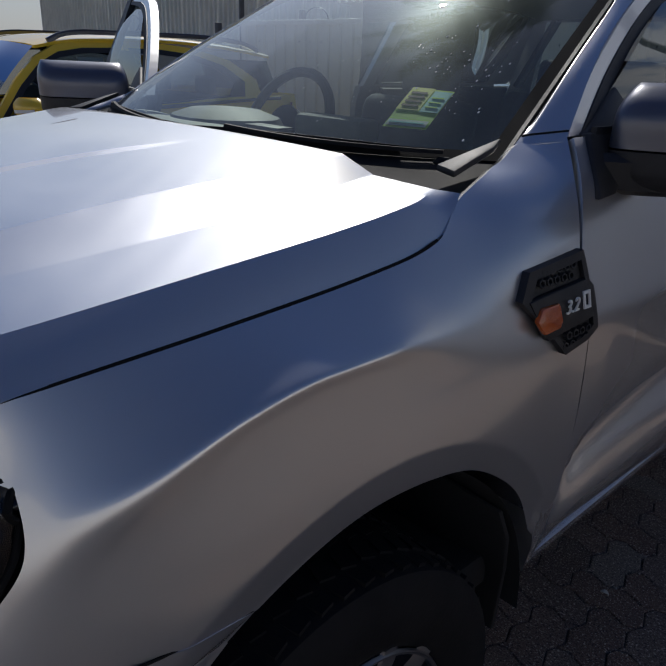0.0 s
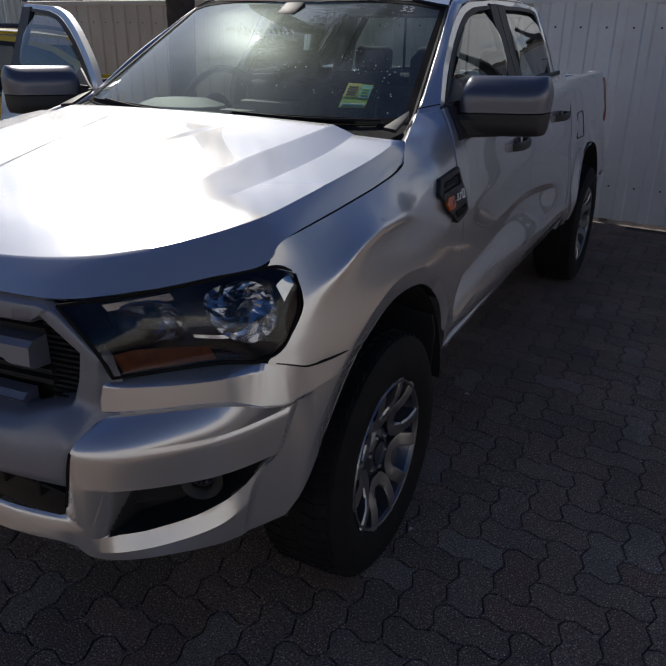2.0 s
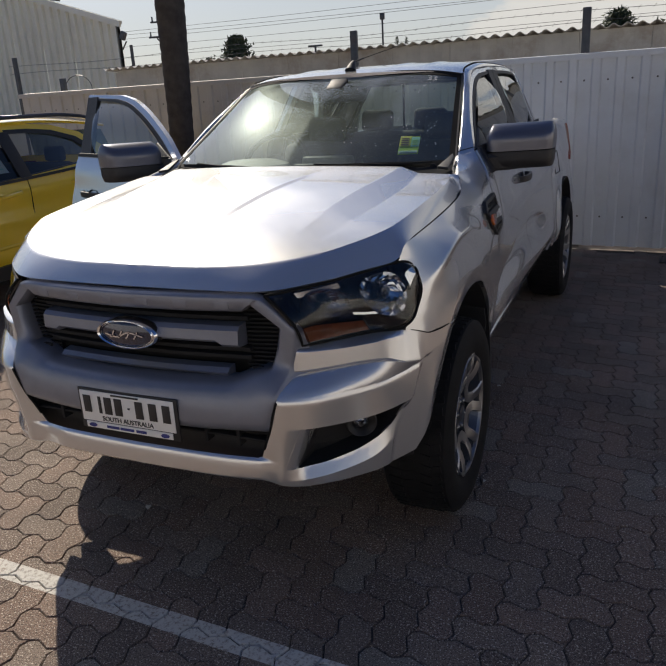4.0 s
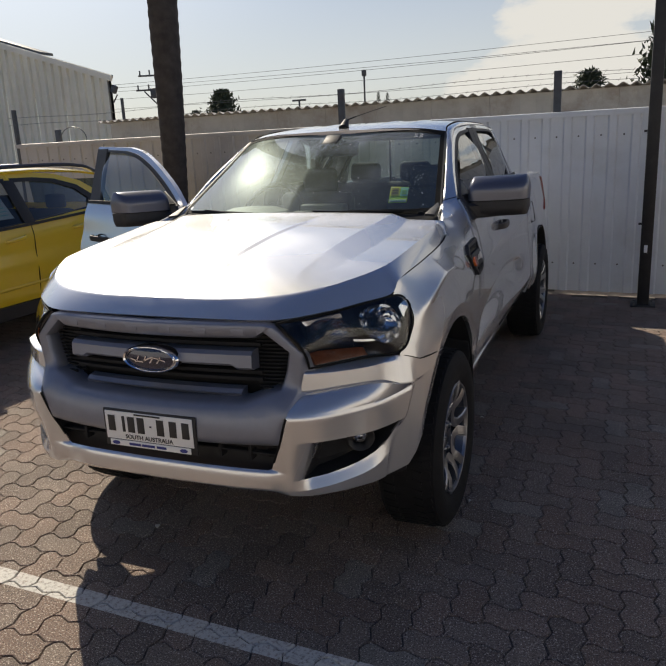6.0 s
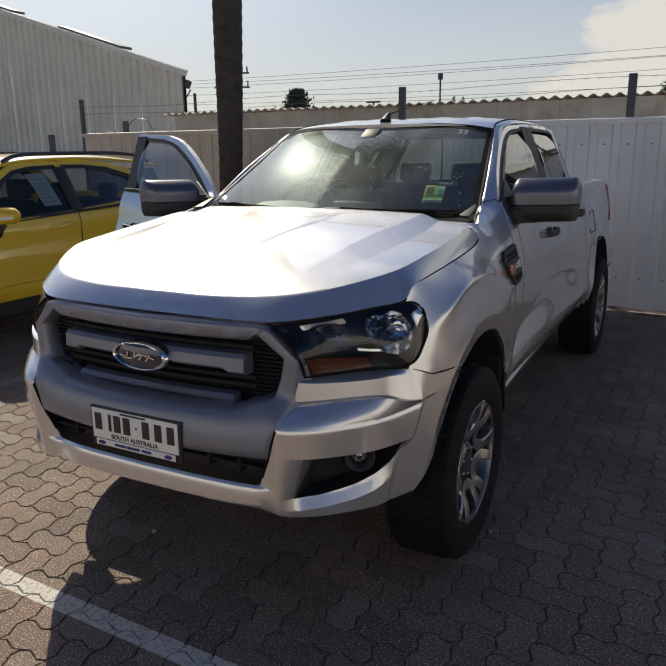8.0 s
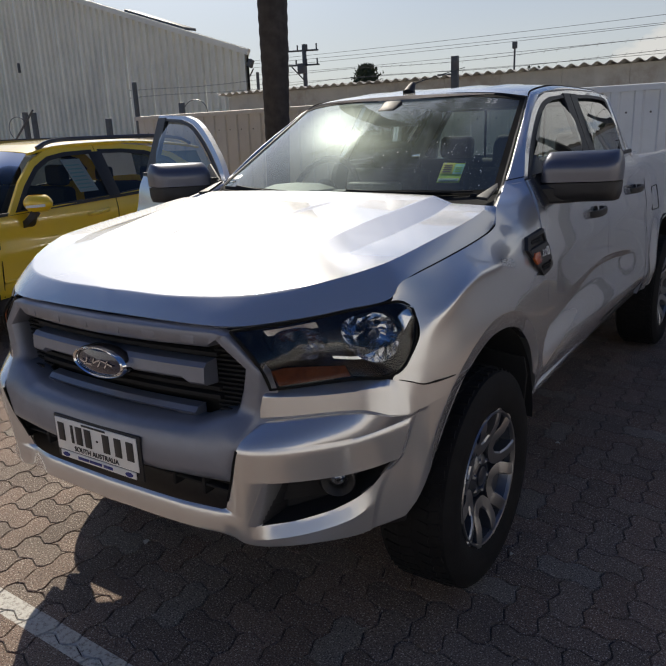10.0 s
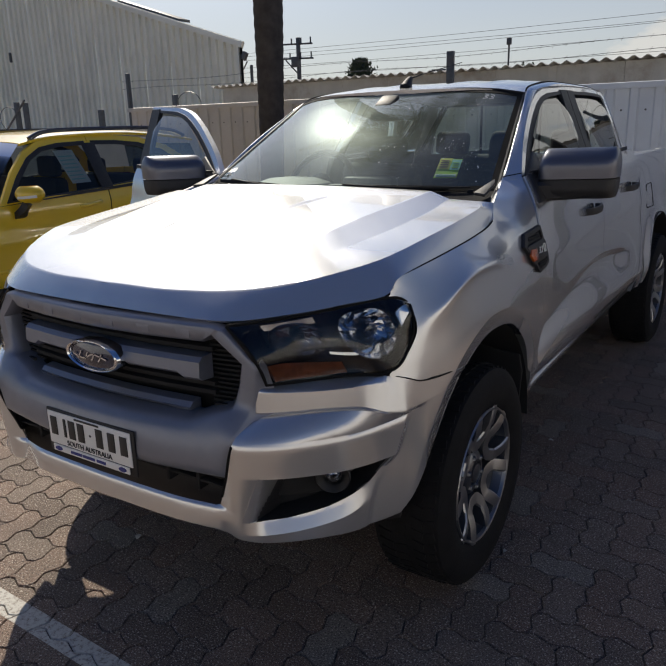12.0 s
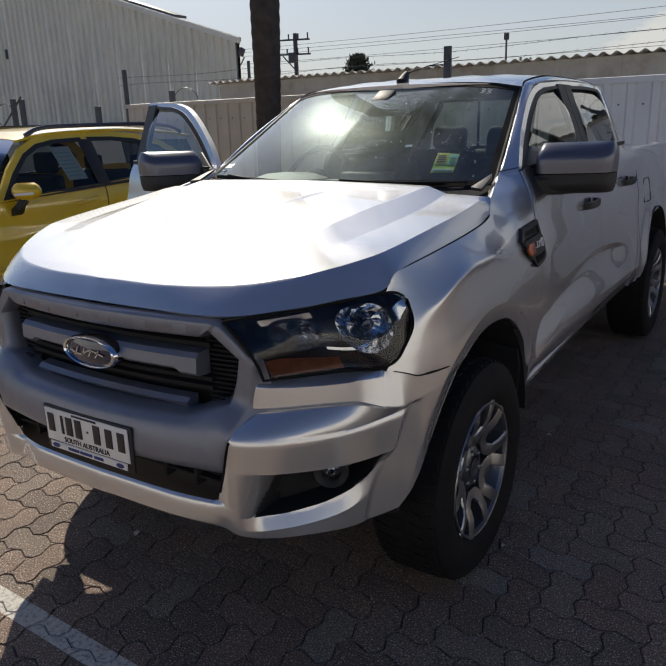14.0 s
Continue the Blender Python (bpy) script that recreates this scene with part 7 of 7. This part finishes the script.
stobie = thing("power_pole", "dark power pole with cross-arms and wires in the distance", "power pole", at=(-31.3, 45.0, 0))
part("mast", box((0.24, 0.24, 7.6), (0, 0, 3.8), 0.02), POST, stobie)
for z, x0, x1 in ((7.15, -1.6, 1.25), (6.15, -1.9, 1.3)):
    part("cross_arm", sweep([(x0, 0, z + 0.06), (x1, 0, z - 0.04)], circle(0.07, 6), 2), POST, stobie)
    for k in range(4):
        xx = x0 + (x1 - x0) * (0.05 + 0.3 * k)
        part("insulator", sweep([(xx, 0, z), (xx, 0, z + 0.42)], circle(0.06, 6), 2), POST, stobie)
part("brace", sweep([(-1.2, 0, 6.1), (0, 0, 5.0)], circle(0.05, 6), 2), POST, stobie)
part("equipment_box", box((0.5, 0.4, 0.7), (-0.1, -0.3, 5.9), 0.04), POST, stobie)
lamp_pole = thing("light_pole", "thin dark light pole beyond the shed", "light pole", at=(-13.35, 40.0, 0))
part("mast", sweep([(0, 0, 0), (0, 0, 5.6)], circle(0.055, 8), 4), POST, lamp_pole)
part("lantern", box((0.26, 0.2, 0.36), (0, 0, 5.6), 0.04), POST, lamp_pole)
small_pole = thing("light_pole", "short pole with a cross-bar beyond the shed", "pole", at=(-17.6, 40.0, 0))
part("mast", sweep([(0, 0, 0), (0, 0, 4.4)], circle(0.06, 8), 4), POST, small_pole)
part("cross_arm", sweep([(-0.45, 0, 4.35), (0.45, 0, 4.35)], circle(0.06, 6), 2), POST, small_pole)
lines = thing("power_lines", "thin power lines across the sky", "cables")
for (z0, z1, sag) in ((5.35, 5.30, 0.25), (5.05, 5.0, 0.3), (5.30, 4.95, 0.25), (4.25, 3.80, 0.2), (4.75, 4.5, 0.3)):
    part("cable", sweep([(-40 + 8 * k, 30.0, z0 + (z1 - z0) * k / 6 - sag * math.sin(math.pi * k / 6) + 0.002 * k * k) for k in range(7)], circle(0.008, 5), 40), WIRE, lines)

# ---- unseen plain walls added behind and right of the camera for reflections and bounce ----
YARD = mat("yard_wall", (0.74, 0.73, 0.70), 0.7, var=0.08, scale=0.8, stain=0.2, stain_color=(0.35, 0.32, 0.28), stain_scale=0.6)
tagged(part("wall_south", box((60, 0.3, 4.8), (0, -14.0, 2.4), 0.02), YARD), "unseen plain cream wall added to reflect light onto the truck", "wall", kind="structure")
tagged(part("wall_east", box((0.3, 40, 4.4), (14.0, -6.0, 2.2), 0.02), YARD), "unseen plain cream wall added to reflect light onto the truck", "wall", kind="structure")

# ---- ground: one sheet, and block paving laid in herringbone ----
gb4 = bmesh.new()
gb4.faces.new([gb4.verts.new(p) for p in ((-900, -900, -0.012), (900, -900, -0.012), (900, 900, -0.012), (-900, 900, -0.012))])
OPEN = mat("yard_paving", (0.20, 0.165, 0.14), 0.9, var=0.25, scale=9, bump=0.5, bump_scale=40, stain=0.4, stain_color=(0.12, 0.10, 0.09), stain_scale=0.7)
ground = tagged(part("ground", gb4, OPEN), "brown paved open ground round the parking bays", "ground", kind="structure")


def paver_material():
    m = mat("concrete_block", (0.2, 0.15, 0.12), 0.9, bump=0.9, bump_scale=260)
    n, l = nodes_of(m.node_tree)
    b = n["Principled BSDF"]
    geo, info, add, fr, ramp = (n.new(k) for k in ("ShaderNodeNewGeometry", "ShaderNodeObjectInfo", "ShaderNodeMath", "ShaderNodeMath", "ShaderNodeValToRGB"))
    l.new(geo.outputs["Random Per Island"], add.inputs[0])
    l.new(info.outputs["Random"], add.inputs[1])
    fr.operation = "FRACT"
    l.new(add.outputs[0], fr.inputs[0])
    l.new(fr.outputs[0], ramp.inputs["Fac"])
    cr = ramp.color_ramp
    cr.interpolation = "CONSTANT"
    for pos, col in ((0.0, (0.180, 0.116, 0.088)), (0.22, (0.215, 0.145, 0.112)), (0.44, (0.140, 0.100, 0.080)), (0.62, (0.195, 0.146, 0.117)), (0.82, (0.215, 0.188, 0.158)), (0.88, (0.165, 0.118, 0.094))):
        e = cr.elements[0] if pos == 0 else cr.elements.new(pos)
        e.position, e.color = pos, (*col, 1)
    cr.elements[-1].position = 1.0

    def noise_at(scale, detail, rough=0.6):
        t = n.new("ShaderNodeTexNoise")
        t.inputs["Scale"].default_value, t.inputs["Detail"].default_value, t.inputs["Roughness"].default_value = scale, detail, rough
        l.new(geo.outputs["Position"], t.inputs["Vector"])
        return t.outputs["Fac"]

    def rng(v, a, c, lo, hi):
        r = n.new("ShaderNodeMapRange")
        for key, val in (("From Min", a), ("From Max", c), ("To Min", lo), ("To Max", hi)):
            r.inputs[key].default_value = val
        l.new(v, r.inputs["Value"])
        return r.outputs["Result"]

    def mixc(f, a, c, mode="MIX"):
        x = n.new("ShaderNodeMix")
        x.data_type, x.blend_type = "RGBA", mode
        l.new(f, x.inputs["Factor"])
        for key, v in (("A", a), ("B", c)):
            if isinstance(v, tuple):
                x.inputs[key].default_value = (*v, 1)
            else:
                l.new(v, x.inputs[key])
        return x.outputs["Result"]
    grain = mixc(rng(noise_at(260, 3), 0.53, 0.64, 0, 0.7), ramp.outputs["Color"], (0.42, 0.34, 0.27))
    grain = mixc(rng(noise_at(150, 2), 0.585, 0.65, 0, 0.9), grain, (0.68, 0.60, 0.50))
    grain = mixc(rng(noise_at(170, 3), 0.38, 0.48, 0.85, 0), grain, (0.04, 0.032, 0.028))
    grime = mixc(rng(noise_at(2.2, 6), 0.45, 0.75, 0, 0.45), grain, (0.08, 0.07, 0.06))
    # worn white line of paint across the bays
    sep = n.new("ShaderNodeSeparateXYZ")
    l.new(geo.outputs["Position"], sep.inputs[0])
    ma = n.new("ShaderNodeMath")
    ma.operation, ma.inputs[1].default_value = "MULTIPLY", 0.03
    l.new(sep.outputs["X"], ma.inputs[0])
    mb_ = n.new("ShaderNodeMath")
    mb_.operation = "ADD"
    l.new(sep.outputs["Y"], mb_.inputs[0])
    l.new(ma.outputs[0], mb_.inputs[1])
    mc = n.new("ShaderNodeMath")
    mc.operation, mc.inputs[1].default_value, mc.inputs[2].default_value = "COMPARE", -0.108, 0.043
    l.new(mb_.outputs[0], mc.inputs[0])
    wear = rng(noise_at(60, 6, 0.7), 0.36, 0.52, 0.25, 0.95)
    md = n.new("ShaderNodeMath")
    md.operation = "MULTIPLY"
    l.new(mc.outputs[0], md.inputs[0])
    l.new(wear, md.inputs[1])
    final = mixc(md.outputs[0], grime, (0.62, 0.60, 0.55))
    l.new(final, b.inputs["Base Color"])
    return m


PAVER = paver_material()
CELL = 0.114


def zig(t):
    t = t % 1.0
    return 4 * t if t < 0.25 else 2 - 4 * t if t < 0.75 else 4 * t - 4


def paver_mesh(nx, ny):
    """Verts and faces of one toothed block covering nx by ny cells, its corner at the origin."""
    g, out = 0.014, []
    def walk_edge(a, c, k):
        return [(a[0] + (c[0] - a[0]) * i / (4 * k), a[1] + (c[1] - a[1]) * i / (4 * k)) for i in range(4 * k)]
    ring_pts = walk_edge((0, 0), (nx, 0), nx) + walk_edge((nx, 0), (nx, ny), ny) + walk_edge((nx, ny), (0, ny), nx) + walk_edge((0, ny), (0, 0), ny)
    def shrunk(p, e):
        return (e + p[0] * (nx - 2 * e) / nx, e + p[1] * (ny - 2 * e) / ny)
    def warp(p, q):
        a = 0.095
        return ((q[0] + a * zig(p[1])) * CELL, (q[1] + a * zig(p[0])) * CELL)
    verts, faces = [], []
    for e, z in ((g, -0.03), (g, -0.0045), (g + 0.028, 0.0)):
        for p in ring_pts:
            x_, y_ = warp(p, shrunk(p, e))
            verts.append((x_, y_, z))
    n_ = len(ring_pts)
    for k in range(2):
        for i in range(n_):
            j = (i + 1) % n_
            faces.append((k * n_ + i, k * n_ + j, (k + 1) * n_ + j, (k + 1) * n_ + i))
    faces.append(tuple(range(2 * n_, 3 * n_)))
    return verts, faces


kinds = {}
for key, (nx, ny) in (("h", (2, 1)), ("v", (1, 2))):
    vv, ff = paver_mesh(nx, ny)
    me = bpy.data.meshes.new("paver")
    me.from_pydata(vv, [], ff)
    me.materials.append(PAVER)
    kinds[key] = (me, vv, ff)
paving = thing("paving", "toothed concrete block paving in herringbone with a worn white line", "paving", kind="structure")
rest_v, rest_f, count = [], [], 0
rp = random.Random(9)
for i in range(-85, 50):
    for j in range(-40, 54):
        k = (i - j) % 4
        if k not in (0, 3):
            continue
        key = "h" if k == 0 else "v"
        x0, y0 = i * CELL, j * CELL
        if y0 > fence_y(x0) - 0.2:
            continue
        near = -0.95 < x0 < 1.75 and -0.85 < y0 < 1.9 and not (-0.7 < x0 < 0.6 and y0 > 0.6)
        dz = rp.uniform(-0.0015, 0.001)
        if near and count < 290:
            ob = new("paver", kinds[key][0])
            ob.parent = paving
            ob.location = (x0, y0, dz)
            count += 1
        else:
            base = len(rest_v)
            rest_v += [(a + x0, b + y0, c + dz) for a, b, c in kinds[key][1]]
            rest_f += [tuple(q + base for q in f) for f in kinds[key][2]]
bedding = bmesh.new()
bedding.faces.new([bedding.verts.new(q) for q in ((-9.7, -4.55, -0.007), (5.6, -4.55, -0.007), (5.6, 5.6, -0.007), (-9.7, 6.4, -0.007))])
part("joint_sand", bedding, SAND, paving)
me = bpy.data.meshes.new("paver_field")
me.from_pydata(rest_v, [], rest_f)
me.materials.append(PAVER)
field = new("paver_field", me)
field.parent = paving
tagged(field, kind="stuff")


# ---- small litter on the paving ----
LEAF_PALE = mat("dry_leaf_pale", (0.55, 0.53, 0.47), 0.7, var=0.2, scale=90)
LITTER = ((LEAF_PALE, 0.787, 2.115, 0.026, 10), (LEAF_PALE, -0.345, 0.43, 0.036, 120), (LEAF_PALE, 0.932, 1.072, 0.022, 75))
for mt, x, y, ln, turn in LITTER:
    lf = grid(lambda u, v: Vector((ln * (u - 0.5), ln * 0.32 * (v - 0.5) * 2 * math.sin(math.pi * (0.06 + 0.88 * u)), 0.004 + 0.006 * math.sin(math.pi * u))), 8, 4)
    ob = part("fallen_leaf", thicken(lf, 0.001, ref=(0, 0, -5)), mt)
    ob.matrix_basis = pose(x, y, 0.002, 0, 0, turn)
    tagged(ob, "small pale dry leaf lying on the paving", "leaf", "litter on the paving")
